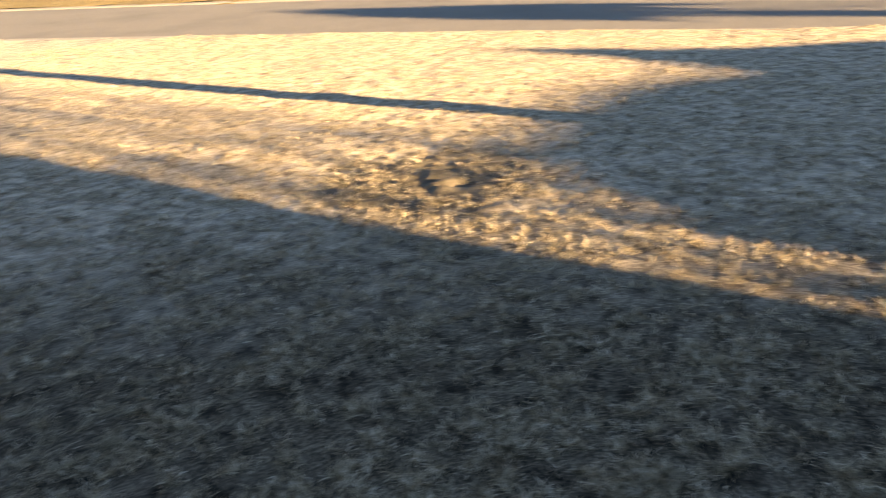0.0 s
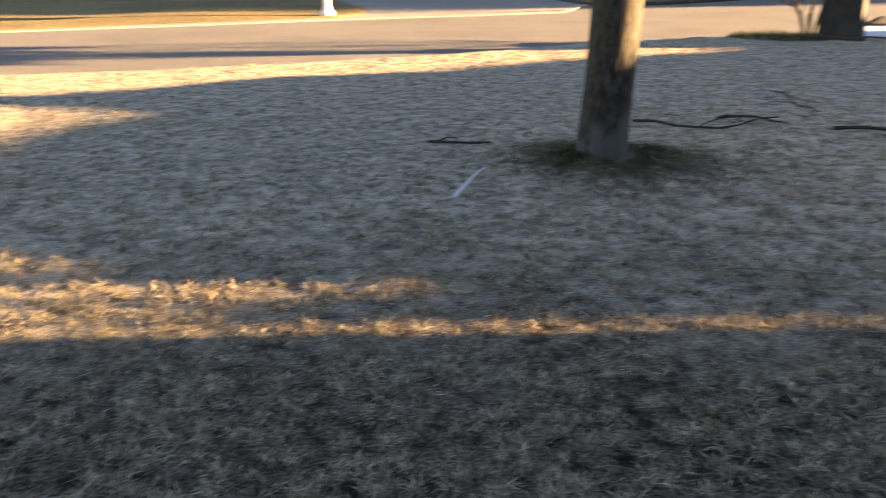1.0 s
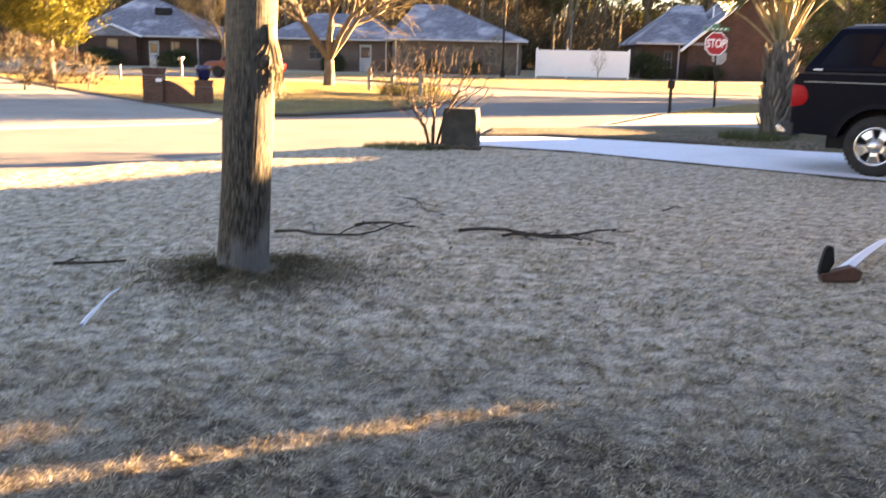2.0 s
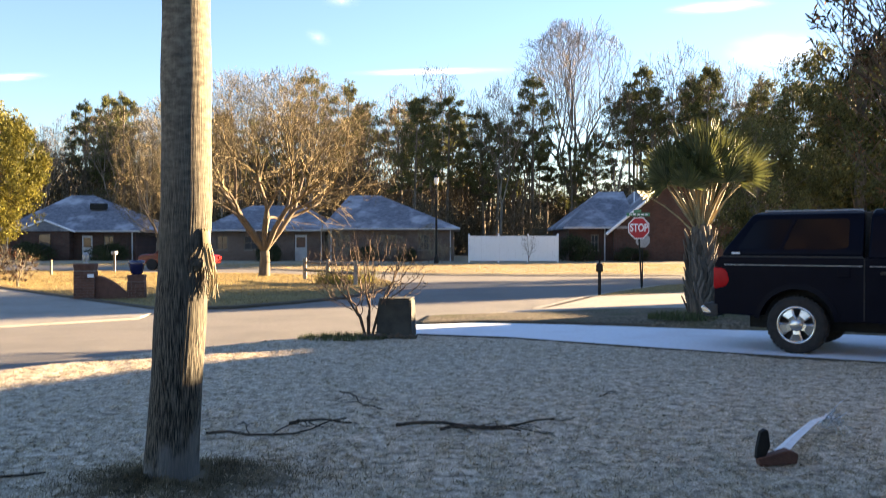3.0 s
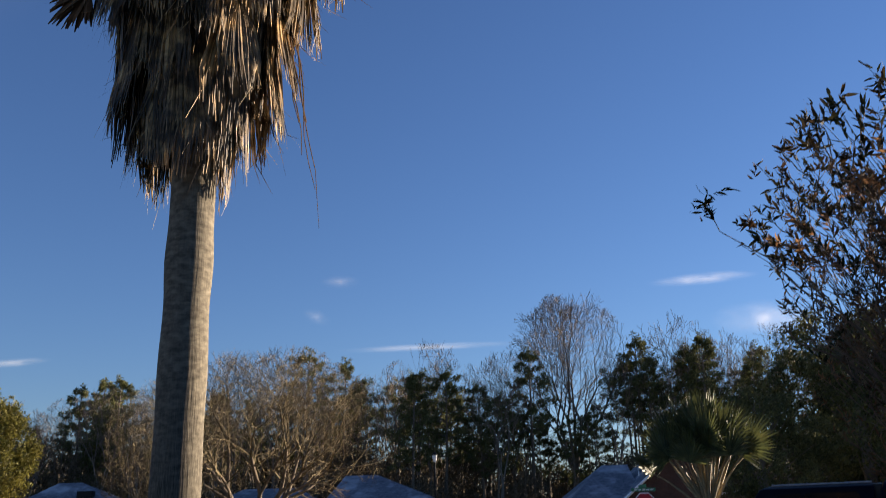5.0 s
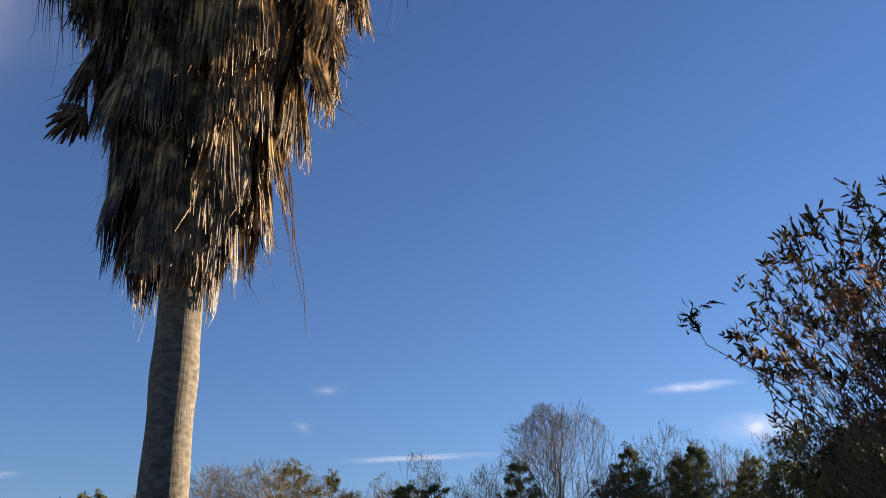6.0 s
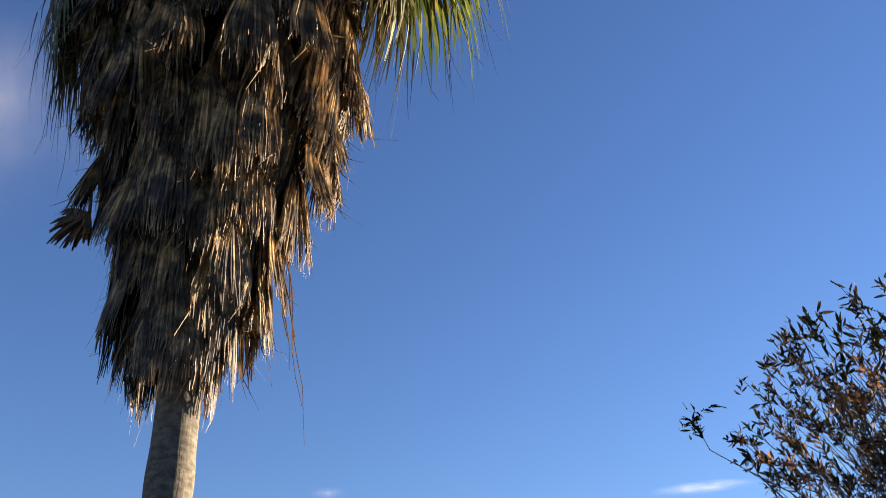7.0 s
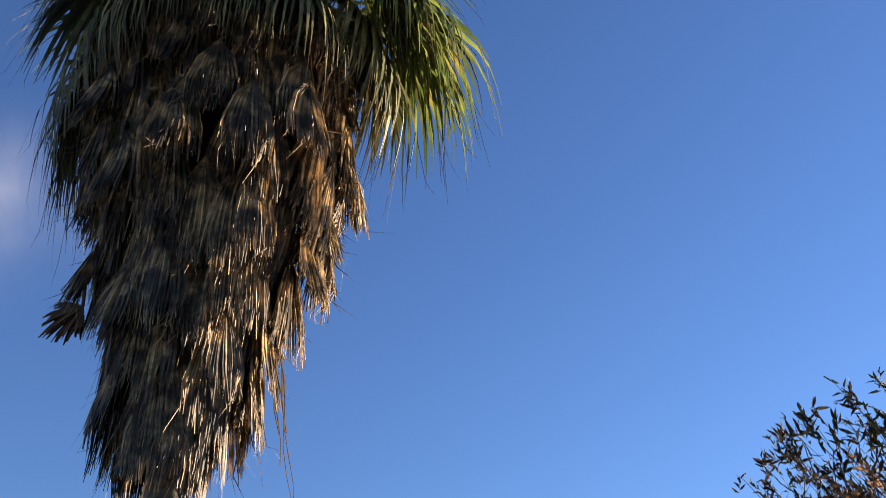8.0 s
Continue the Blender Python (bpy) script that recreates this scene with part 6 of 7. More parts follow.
# ---- fallen frond stalk and twigs on the lawn ----
ff = group_ob("fallen_frond", pose(2.70, 7.30, 0.0), "dead palm frond with pale stalk lying on the lawn", "palm frond")
bm = bmesh.new()
rows = []
for t, w, h in ((0, 0.040, 0.035), (0.3, 0.032, 0.07), (0.7, 0.024, 0.10), (1.0, 0.02, 0.08)):
    p = Vector((0.05 + 0.78 * t, 0.02 + 1.05 * t, 0.03 + h * 1.3))
    rows.append([bm.verts.new(p + Vector(o)) for o in ((-w, w * 0.7, 0), (0, 0, 0.016), (w, -w * 0.7, 0), (0, 0, -0.014))])
for p, q in zip(rows, rows[1:]):
    for k in range(4):
        bm.faces.new((p[k], p[(k + 1) % 4], q[(k + 1) % 4], q[k]))
bm.faces.new(rows[0])
bm.faces.new(rows[-1][::-1])
part("stalk", bm, frost_concrete_mat, ff, "pale frosted stalk")
part("stalk_base", prism([(-0.10, 0.0), (0.16, 0.02), (0.17, 0.09), (0.10, 0.12), (-0.06, 0.07), (-0.11, 0.06)], -0.05, 0.04, 0.012), brick_mat, ff, "reddish brown split stalk base")
part("hook", prism([(-0.12, 0.05), (-0.06, 0.05), (-0.02, 0.14), (-0.035, 0.25), (-0.06, 0.26), (-0.09, 0.24), (-0.115, 0.12)], -0.03, 0.02, 0.008), dark_metal_mat, ff, "black broken hook")
rff = np.random.default_rng(97)
pieces = []
for k in range(44):
    a = rff.uniform(-1.5, 1.5)
    way = np.array((math.cos(a), 0.55 * math.sin(a), 0.55 * abs(rff.normal(0, 1)) * math.cos(0.8 * a)))
    way /= np.linalg.norm(way)
    ln = rff.uniform(0.10, 0.30)
    root = np.array((0.78, 1.0, 0.10)) + rff.normal(0, 0.025, 3)
    bend = rff.normal(0, 0.05, 3) - np.array((0, 0, 0.05))
    pieces.append(strip([root, root + way * ln * 0.5, root + way * ln + bend], (0.006, 0.011, 0.002), np.cross(way, (0.2, 0.3, 1.0))))
v, f = gather(pieces)
fast_mesh("blade", v, f, frost_concrete_mat, ff)


def twig(seed, x, y, turn, length, r0, mat, label, curl=0.25, forked=True):
    r = np.random.default_rng(seed)
    segs = []

    def run(p, d, ln, rad, lev):
        k = 7
        for s in range(k):
            d = d + r.normal(0, curl, 3) * (1, 1, 0.25)
            d[2] -= 0.25 * (p[2] - 0.02) / 0.05 if p[2] > 0.02 else -0.1
            d = d / np.linalg.norm(d)
            q = p + d * ln / k
            q[2] = min(max(q[2], 0.008), 0.06)
            segs.append(np.r_[p, q, rad, rad * 0.9])
            p, rad = q, rad * 0.9
            if lev < 2 and r.random() < 0.45:
                nd = d + r.normal(0, 0.6, 3) * (1, 1, 0.2)
                run(p, nd / np.linalg.norm(nd), ln * 0.35, rad * 0.6, lev + 1)

    run(np.array((0, 0, 0.02)), np.array((1.0, 0, 0)), length, r0 * 0.75, 0 if forked else 2)
    v, f = tubes(segs, 5)
    ob = fast_mesh("fallen_twig", v, f, mat)
    ob.matrix_basis = pose(x, y, relief(x, y) + 0.005, 0, 0, turn)
    return tagged(ob, label, "twig", "twigs on the lawn")


twig(1, -0.04, 8.53, -8, 1.4, 0.022, dark_twig_mat, "dark forked fallen branch on frosted grass")
twig(12, 0.34, 8.38, 8, 0.7, 0.020, dark_twig_mat, "dark forked fallen branch on frosted grass")
twig(3, -1.55, 8.15, 25, 1.25, 0.018, dark_twig_mat, "long thin dark branch on frosted grass")
twig(4, -0.95, 8.55, 5, 0.55, 0.020, dark_twig_mat, "long thin dark branch on frosted grass")
twig(5, -0.73, 10.15, -55, 1.1, 0.010, dark_twig_mat, "slender bent twig on frosted grass")
twig(6, -2.72, 6.74, 2, 0.48, 0.018, dark_twig_mat, "short dark stick on frosted grass", 0.12)
twig(7, -1.84, 5.40, 100, 0.78, 0.019, frost_concrete_mat, "pale straight stick on frosted grass", 0.06, False)
twig(8, -0.2, 4.95, 24, 0.5, 0.006, wood_mat, "thin pale straw on frosted grass", 0.06, False)
twig(9, 0.55, 4.3, 40, 0.55, 0.006, wood_mat, "thin pale straw on frosted grass", 0.06, False)
twig(10, -5.6, 1.9, 30, 0.2, 0.012, wood_mat, "short pale stick on frosted grass", 0.06, False)
twig(11, 1.9, 9.9, 15, 0.5, 0.008, dark_twig_mat, "slender bent twig on frosted grass")

# ---- parked red car far off ----
def far_car(m, mat, label):
    car = group_ob("parked_car", m, label, "car")
    part("body", prism([(-2.1, 0.35), (-2.15, 0.75), (-1.9, 0.88), (-1.2, 0.92), (-0.7, 1.28), (0.7, 1.30), (1.25, 0.95), (2.0, 0.85), (2.12, 0.6), (2.08, 0.35)], -0.85, 0.85, 0.06), mat, car)
    for y in (-0.86, 0.86):
        part("side_glass", prism([(-1.05, 0.94), (-0.65, 1.22), (0.62, 1.23), (1.05, 0.96)], y - 0.012, y + 0.012, 0.004), tint_mat, car)
        for x in (-1.3, 1.3):
            w = part("wheel", turned([(0.02, -0.1), (0.30, -0.1), (0.32, -0.07), (0.32, 0.07), (0.30, 0.1), (0.02, 0.1)], 20, "y"), tyre_mat, car)
            w.location = (x, y * 0.94, 0.32)
    for y in (-0.6, 0.6):
        part("taillight", boxed(2.06, 2.14, y - 0.2, y + 0.2, 0.60, 0.78, 0.02), red_lens_mat, car)
    return car


far_car(pose(-15.2, 51, -0.04, 0, 0, -8), red_car_mat, "red car parked beyond the lawn")

# ---- brick houses across the street ----
def brick_wall(name, one, two, mortar):
    """Brickwork at true size on an upright wall."""
    m, n, l, b = shader(name, 0.9)
    bt = n.new("ShaderNodeTexBrick")
    bt.inputs["Scale"].default_value = 1.0
    bt.inputs["Brick Width"].default_value, bt.inputs["Row Height"].default_value, bt.inputs["Mortar Size"].default_value = 0.21, 0.075, 0.01
    bt.inputs["Color1"].default_value, bt.inputs["Color2"].default_value, bt.inputs["Mortar"].default_value = rgba(one), rgba(two), rgba(mortar)
    mp = n.new("ShaderNodeMapping")
    mp.inputs["Rotation"].default_value = (radians(90), 0, 0)
    co = n.new("ShaderNodeTexCoord").outputs["Object"]
    l.new(co, mp.inputs[0])
    l.new(mp.outputs[0], bt.inputs["Vector"])
    stain = ramp_node(n, l, noise_node(n, l, co, 0.8, 4.0), [(0.35, (0.72, 0.72, 0.72)), (0.7, (1.15, 1.15, 1.15))])
    l.new(mix_node(n, l, 1.0, bt.outputs["Color"], stain, "MULTIPLY"), b.inputs["Base Color"])
    return m


house_brick = brick_wall("red_brick_wall", (0.055, 0.021, 0.014), (0.086, 0.036, 0.025), (0.07, 0.053, 0.043))
tan_brick = brick_wall("tan_brick_wall", (0.105, 0.062, 0.045), (0.16, 0.10, 0.075), (0.15, 0.125, 0.105))


def wall_with_openings(x0, x1, y, z1, holes, thick=0.25):
    """A front wall along x with window and door openings through it."""
    xs = sorted({x0, x1, *[v for h in holes for v in h[:2]]})
    zs = sorted({-0.1, z1, *[min(max(v, -0.1), z1) for h in holes for v in h[2:4]]})
    solid = {(i, k) for i in range(len(xs) - 1) for k in range(len(zs) - 1) if not any(h[0] <= xs[i] < h[1] and h[2] <= zs[k] + 0.001 < h[3] for h in holes)}
    bm = bmesh.new()
    made = {}

    def vert(i, k, side):
        if (i, k, side) not in made:
            made[i, k, side] = bm.verts.new((xs[i], y + side * thick, zs[k]))
        return made[i, k, side]

    for i, k in solid:
        bm.faces.new([vert(i + a, k + b, 0) for a, b in ((0, 0), (1, 0), (1, 1), (0, 1))])
        bm.faces.new([vert(i + a, k + b, 1) for a, b in ((0, 1), (1, 1), (1, 0), (0, 0))])
        for di, dk, (a, b), (c, d) in ((-1, 0, (0, 0), (0, 1)), (1, 0, (1, 0), (1, 1)), (0, -1, (0, 0), (1, 0)), (0, 1, (0, 1), (1, 1))):
            if (i + di, k + dk) not in solid:
                bm.faces.new((vert(i + a, k + b, 0), vert(i + c, k + d, 0), vert(i + c, k + d, 1), vert(i + a, k + b, 1)))
    return bm


def hip_roof(bm, x0, x1, y0, y1, z0, rx0, rx1, ry, rz, thick=0.16):
    low = [bm.verts.new(p) for p in ((x0, y0, z0 - thick), (x1, y0, z0 - thick), (x1, y1, z0 - thick), (x0, y1, z0 - thick))]
    e = [bm.verts.new(p) for p in ((x0, y0, z0), (x1, y0, z0), (x1, y1, z0), (x0, y1, z0))]
    a, b = bm.verts.new((rx0, ry, rz)), bm.verts.new((rx1, ry, rz))
    for k in range(4):
        bm.faces.new((low[k], low[(k + 1) % 4], e[(k + 1) % 4], e[k]))
    bm.faces.new(low[::-1])
    bm.faces.new((e[0], e[1], b, a))
    bm.faces.new((e[1], e[2], b))
    bm.faces.new((e[2], e[3], a, b))
    bm.faces.new((e[3], e[0], a))
    return bm


def window(parent, x0, x1, z0, z1, y):
    w = part("window", boxed(x0, x1, y + 0.10, y + 0.14, z0, z1), glass_mat, parent)
    bm = bmesh.new()
    for a, b, c, d in ((x0, x1, z0, z0 + 0.06), (x0, x1, z1 - 0.06, z1), (x0, x0 + 0.06, z0 + 0.06, z1 - 0.06), (x1 - 0.06, x1, z0 + 0.06, z1 - 0.06), ((x0 + x1) / 2 - 0.02, (x0 + x1) / 2 + 0.02, z0 + 0.06, z1 - 0.06), (x0 + 0.06, x1 - 0.06, (z0 + z1) / 2 - 0.025, (z0 + z1) / 2 + 0.025)):
        box(bm, a, b, y + 0.06, y + 0.10, c, d)
    part("window_frame", bm, trim_mat, w)
    part("window_sill", boxed(x0 - 0.05, x1 + 0.05, y - 0.05, y + 0.10, z0 - 0.08, z0), mortar_mat, w)


def house(name, label, x0, x1, y0, depth, eave, ridge, rx0, rx1, holes, doors, ridge_y, wall_mat=None):
    wall_mat = wall_mat or house_brick
    h = group_ob(name, pose(0, 0, 0), label, "house")
    part("front_wall", wall_with_openings(x0, x1, y0, eave, [*holes, *doors]), wall_mat, h)
    part("side_wall", boxed(x0, x0 + 0.25, y0 + 0.25, y0 + depth, -0.1, eave), wall_mat, h)
    part("side_wall", boxed(x1 - 0.25, x1, y0 + 0.25, y0 + depth, -0.1, eave), wall_mat, h)
    part("back_wall", boxed(x0 + 0.25, x1 - 0.25, y0 + depth - 0.25, y0 + depth, -0.1, eave), wall_mat, h)
    o = 0.5
    part("roof", hip_roof(bmesh.new(), x0 - o, x1 + o, y0 - o, y0 + depth + o, eave + 0.17, rx0, rx1, ridge_y, ridge), roof_mat, h, "frost-dusted grey shingle roof")
    part("gutter", boxed(x0 - o - 0.02, x1 + o + 0.02, y0 - o - 0.10, y0 - o - 0.003, eave + 0.02, eave + 0.15, 0.02), gutter_mat, h, "white gutter")
    for a in (x0 + 0.2, x1 - 0.3):
        part("downspout", boxed(a, a + 0.1, y0 - 0.12, y0 - 0.02, 0.0, eave + 0.02, 0.01), gutter_mat, h)
    for w in holes:
        window(h, *w, y0)
    for dx0, dx1, dz0, dz1 in doors:
        d = part("door", boxed(dx0 + 0.02, dx1 - 0.02, y0 + 0.08, y0 + 0.14, 0.0, dz1 - 0.02), gutter_mat, h, "pale grey door")
        part("door_panel", boxed(dx0 + 0.15, dx1 - 0.15, y0 + 0.06, y0 + 0.085, 1.1, dz1 - 0.2, 0.01), glass_mat, d)
    return h


mid = house("brick_house", "single-storey brick house with frost-dusted hip roof", -9.6, 0.2, 70, 11.5, 2.45, 5.45, -8.6, -6.0, [(-8.9, -7.9, 1.0, 2.1), (-5.2, -4.2, 0.9, 2.1), (-2.6, -1.7, 0.9, 2.1)], [], 75.8, tan_brick)
house("brick_house", "low brick wing with white door beside the hip-roofed house", -19.5, -10.0, 71, 10, 2.35, 4.6, -17, -12.5, [(-18.6, -17.7, 0.9, 2.0), (-16.4, -15.3, 0.9, 2.0)], [(-12.4, -11.4, 0.0, 2.1)], 76, tan_brick)
left_house = house("brick_house", "dark brick house with blue-grey frosted hip roof", -36.0, -25.4, 72, 11, 2.30, 5.55, -33.0, -31.0, [(-28.0, -27.2, 0.8, 2.0)], [(-29.8, -28.9, 0.0, 2.05)], 77.5)
gb = bmesh.new()
v = [gb.verts.new(p) for p in ((-34.6, 71.0, 2.38), (-32.3, 71.0, 3.25), (-30.0, 71.0, 2.38), (-34.6, 74, 2.38), (-32.3, 75.5, 3.25), (-30.0, 74, 2.38))]
for q in ((0, 1, 4, 3), (1, 2, 5, 4), (0, 2, 1), (0, 3, 5, 2), (3, 4, 5)):
    gb.faces.new([v[k] for k in q])
part("gable_roof", gb, roof_mat, left_house, "small front gable")
part("gable_wall", boxed(-34.2, -30.4, 71.15, 72.0, -0.1, 2.36), house_brick, left_house)
gt = bmesh.new()
for (ax, az), (bx, bz) in (((-34.75, 2.32), (-32.3, 3.25)), ((-32.3, 3.25), (-29.85, 2.32))):
    rod(gt, (ax, 70.95, az), (bx, 70.95, bz), 0.07, 0.07, 4)
part("gable_trim", gt, white_mat, left_house, "white rake boards")
part("gable_window", boxed(-32.8, -31.9, 71.08, 71.16, 0.9, 2.1), glass_mat, left_house)
part("roof_vent", boxed(-30.2, -28.9, 74.6, 75.2, 4.2, 4.75, 0.05), dark_metal_mat, left_house, "dark roof vent")

right_house = group_ob("gabled_brick_house", pose(0, 0, 0), "red brick house with tall front gable and frosted shingle roof", "house")
part("front_wall", wall_with_openings(9.2, 12.6, 70.3, 2.55, [(10.9, 11.5, 0.9, 2.1)]), house_brick, right_house)
window(right_house, 10.9, 11.5, 0.9, 2.1, 70.3)
bm = bmesh.new()
pts = [(12.6, -0.1), (22.0, -0.1), (22.0, 2.5), (17.3, 6.35), (12.6, 2.5)]
a = [bm.verts.new((x, 69.9, z)) for x, z in pts]
b = [bm.verts.new((x, 82, z)) for x, z in pts]
bm.faces.new(a)
bm.faces.new(b[::-1])
for k in range(5):
    bm.faces.new((a[k], b[k], b[(k + 1) % 5], a[(k + 1) % 5]))
part("gable_wall", bm, house_brick, right_house)
part("side_wall", boxed(9.2, 9.45, 70.55, 82, -0.1, 2.55), house_brick, right_house)
part("back_wall", boxed(9.45, 12.5, 81.7, 82, -0.1, 2.55), house_brick, right_house)
bm = bmesh.new()
for (ax, az), (bx, bz) in (((12.0, 2.12), (17.3, 6.52)), ((17.3, 6.52), (22.6, 2.12))):
    r0 = [bm.verts.new(p) for p in ((ax, 69.5, az), (bx, 69.5, bz), (bx, 82.4, bz), (ax, 82.4, az))]
    r1 = [bm.verts.new((p.co.x, p.co.y, p.co.z + 0.16)) for p in r0]
    bm.faces.new(r0[::-1])
    bm.faces.new(r1)
    for k in range(4):
        bm.faces.new((r0[k], r0[(k + 1) % 4], r1[(k + 1) % 4], r1[k]))
part("gable_roof", bm, roof_mat, right_house, "frost-dusted grey shingles")
part("wing_roof", hip_roof(bmesh.new(), 8.75, 14.5, 69.8, 82.4, 2.72, 12.4, 14.5, 76.0, 5.75), roof_mat, right_house, "frost-dusted grey shingles")
part("rake_board", rodded((11.95, 69.42, 2.12), (17.3, 69.42, 6.60), 0.10, 0.10, sides=4), white_mat, right_house, "white rake board")
# right board in darker tan, so it stays inconspicuous behind the leaves
part("rake_board", rodded((17.3, 69.42, 6.60), (22.65, 69.42, 2.12), 0.10, 0.10, sides=4), trim_mat, right_house, "dark tan rake board")
part("gutter", boxed(8.7, 12.6, 69.68, 69.79, 2.55, 2.70, 0.02), gutter_mat, right_house, "white gutter")
part("downspout", boxed(11.9, 12.0, 70.1, 70.2, 0.0, 2.55, 0.01), gutter_mat, right_house)
part("roof_vent", rodded((15.0, 74, 4.6), (15.0, 74, 5.6), 0.06), white_mat, right_house)
part("side_eave", boxed(18.6, 20.6, 69.6, 70.0, 3.1, 3.22, 0.01), white_mat, right_house, "white trim over a side porch")
hb = leafy_tree("clipped_hedge", 81, pose(9.6, 68.6, 0), "dark clipped evergreen hedge along the brick wall", 1.9, 3.0, 0.0, hedge_mat, 120, 0.10, 30, 0.05)
tagged(hb, category="hedge")
hb2 = copy_thing(hb, pose(13.8, 68.9, 0, 0, 0, 70))
hb2.scale = (1.4, 0.8, 0.55)
for x, s in ((-6.6, 0.6), (-3.4, 0.55), (-14, 0.7), (-27.0, 0.7), (-33, 0.75)):
    made = copy_thing(hb, pose(x, 69 if x > -20 else 70.3, 0, 0, 0, 33 * x))
    made.scale = (s * 1.6, s * 0.8, s)
tagged(bare_tree("bare_sapling", 83, pose(5.6, 64.5, 0), "small bare sapling before the white fence", 2.3, 1.3, 0.4, 0.3, 0.03, step=0.12, count=160, tip=0.005, leaders=3, hairs=3, hair=0.005, hair_len=0.2), category="sapling")

for k, (x, y, h, w) in enumerate(((-8.3, 66.5, 2.6, 2.4), (-4.6, 66.8, 2.2, 3.0), (-1.6, 66.0, 2.9, 2.0), (-0.6, 64.2, 1.5, 1.8))):
    b = bare_tree("bare_shrub", 110 + k, pose(x, y, 0), "twiggy leafless shrub before the brick house", h, w, 0.2, 0.15, 0.04, step=0.13, count=420, tip=0.006, leaders=4, splay=0.5, hairs=4, hair=0.006, hair_len=0.3)
    tagged(b, category="shrub")

# garage of the house beside the concrete driveway
garage = group_ob("garage", pose(-19.5, 29.3, 0, 0, 0, 35), "pale garage front beside the concrete driveway", "garage")
part("garage_wall", wall_with_openings(-3.4, 1.2, 0, 2.6, [(-2.9, 0.6, -0.1, 2.2)]), house_brick, garage)
gd = part("garage_door", boxed(-2.9, 0.6, 0.10, 0.15, -0.05, 2.2), white_mat, garage, "white panelled garage door")
for k in range(4):
    for j in range(4):
        part("door_panel", boxed(-2.8 + 0.87 * j, -2.05 + 0.87 * j, 0.085, 0.105, 0.08 + 0.54 * k, 0.50 + 0.54 * k, 0.012), white_mat, gd)
part("corner_trim", boxed(1.2, 1.34, -0.02, 0.26, -0.1, 2.6, 0.01), white_mat, garage)
part("roof", hip_roof(bmesh.new(), -3.9, 1.7, -0.5, 7, 2.76, -1.5, -0.7, 3.2, 4.6), roof_mat, garage)
part("rear_block", boxed(-3.4, 1.2, 0.25, 6.5, -0.1, 2.58), house_brick, garage)
for k, (x, y, s) in enumerate(((-16.6, 30.6, 0.75), (-15.7, 31.0, 0.6), (-14.8, 31.6, 0.5))):
    b = bare_tree("rusty_bush", 90 + k, pose(x, y, 0), "rust-brown leafy bush beside the driveway", 2.6 * s, 2.8 * s, 0.1, 0.12, 0.04, step=0.12, count=420, tip=0.006, leaders=5, hairs=2, leaves=34, leaf_size=0.032, leaf_mat=rust_leaf_mat)
    tagged(b, category="bush")
tagged(part("garden_marker", boxed(-18.49, -18.40, 42.0, 42.09, -0.05, 0.7, 0.01), wood_mat), "thin grey marker post on the lawn", "post")
small_mb = group_ob("far_mailbox", pose(-17.2, 46.5, 0), "pale mailbox on a post beyond the lawn", "mailbox")
part("post", boxed(-0.05, 0.05, -0.05, 0.05, -0.05, 0.9), wood_mat, small_mb)
part("mailbox_body", boxed(-0.11, 0.11, -0.2, 0.2, 0.9, 1.06, 0.03), galv_mat, small_mb)

# ---- unseen houses added beside and behind the camera to cast shade ----
def plain_block(parent, x0, x1, y0, y1, eave, ridge, mat):
    for bm in (boxed(x0, x1, y0, y0 + 0.25, -0.1, eave), boxed(x0, x1, y1 - 0.25, y1, -0.1, eave), boxed(x0, x0 + 0.25, y0 + 0.25, y1 - 0.25, -0.1, eave), boxed(x1 - 0.25, x1, y0 + 0.25, y1 - 0.25, -0.1, eave)):
        part("wall", bm, mat, parent)
    inset = min(3.0, (x1 - x0) / 2 - 0.2)
    part("roof", hip_roof(bmesh.new(), x0 - 0.03, x1 + 0.03, y0 - 0.003, y1 + 0.003, eave + 0.16, x0 + inset, x1 - inset, (y0 + y1) / 2, ridge), roof_mat, parent)


# added out of view: shades the near lawn and darkens the pickup's reflections
own = group_ob("sided_house", pose(0, 0, 0), "unseen dark-sided house added to shade the frosted lawn", "house")
plain_block(own, 4.75, 16.0, -14.0, 6.83, 2.9, 4.8, siding_mat)
plain_block(own, -6.5, 4.75, -14.0, -3.2, 2.9, 4.8, siding_mat)
# added out of view; its top edge is shaped to cast the lawn's shadow
shade_block = group_ob("brick_house", pose(0, 0, 0, 0, 0, 27.7), "unseen brick block added to cast the lawn's shadow", "house")
SHADOW_PROFILE = [(3.30, 3.03), (3.80, 3.17), (3.90, 3.28), (3.93, 3.66), (4.02, 3.72), (4.10, 3.66), (4.16, 3.58), (4.20, 3.54), (4.36, 3.56), (4.40, 3.86), (4.52, 3.86), (4.56, 3.79), (4.86, 3.81), (4.92, 3.88), (5.05, 3.92), (5.50, 4.01), (6.40, 4.04), (7.40, 4.05), (8.00, 4.01), (8.60, 3.93), (9.05, 4.04), (9.55, 4.41), (9.85, 4.11), (10.50, 3.73), (12.10, 3.22), (12.70, 2.92), (14.90, 2.82), (15.10, 1.98), (18.20, 1.87)]
turn_wall = Matrix.Rotation(radians(90), 4, "Z")
for name, bm, mat in (("wall", prism([(3.3, -0.1)] + [(v, z - 0.14) for v, z in SHADOW_PROFILE] + [(18.2, -0.1)], -33.0, -24.02), house_brick), ("roof", prism(SHADOW_PROFILE + [(v, z - 0.138) for v, z in SHADOW_PROFILE[::-1]], -33.1, -24.0), roof_mat)):
    part(name, bm, mat, shade_block).matrix_basis = turn_wall
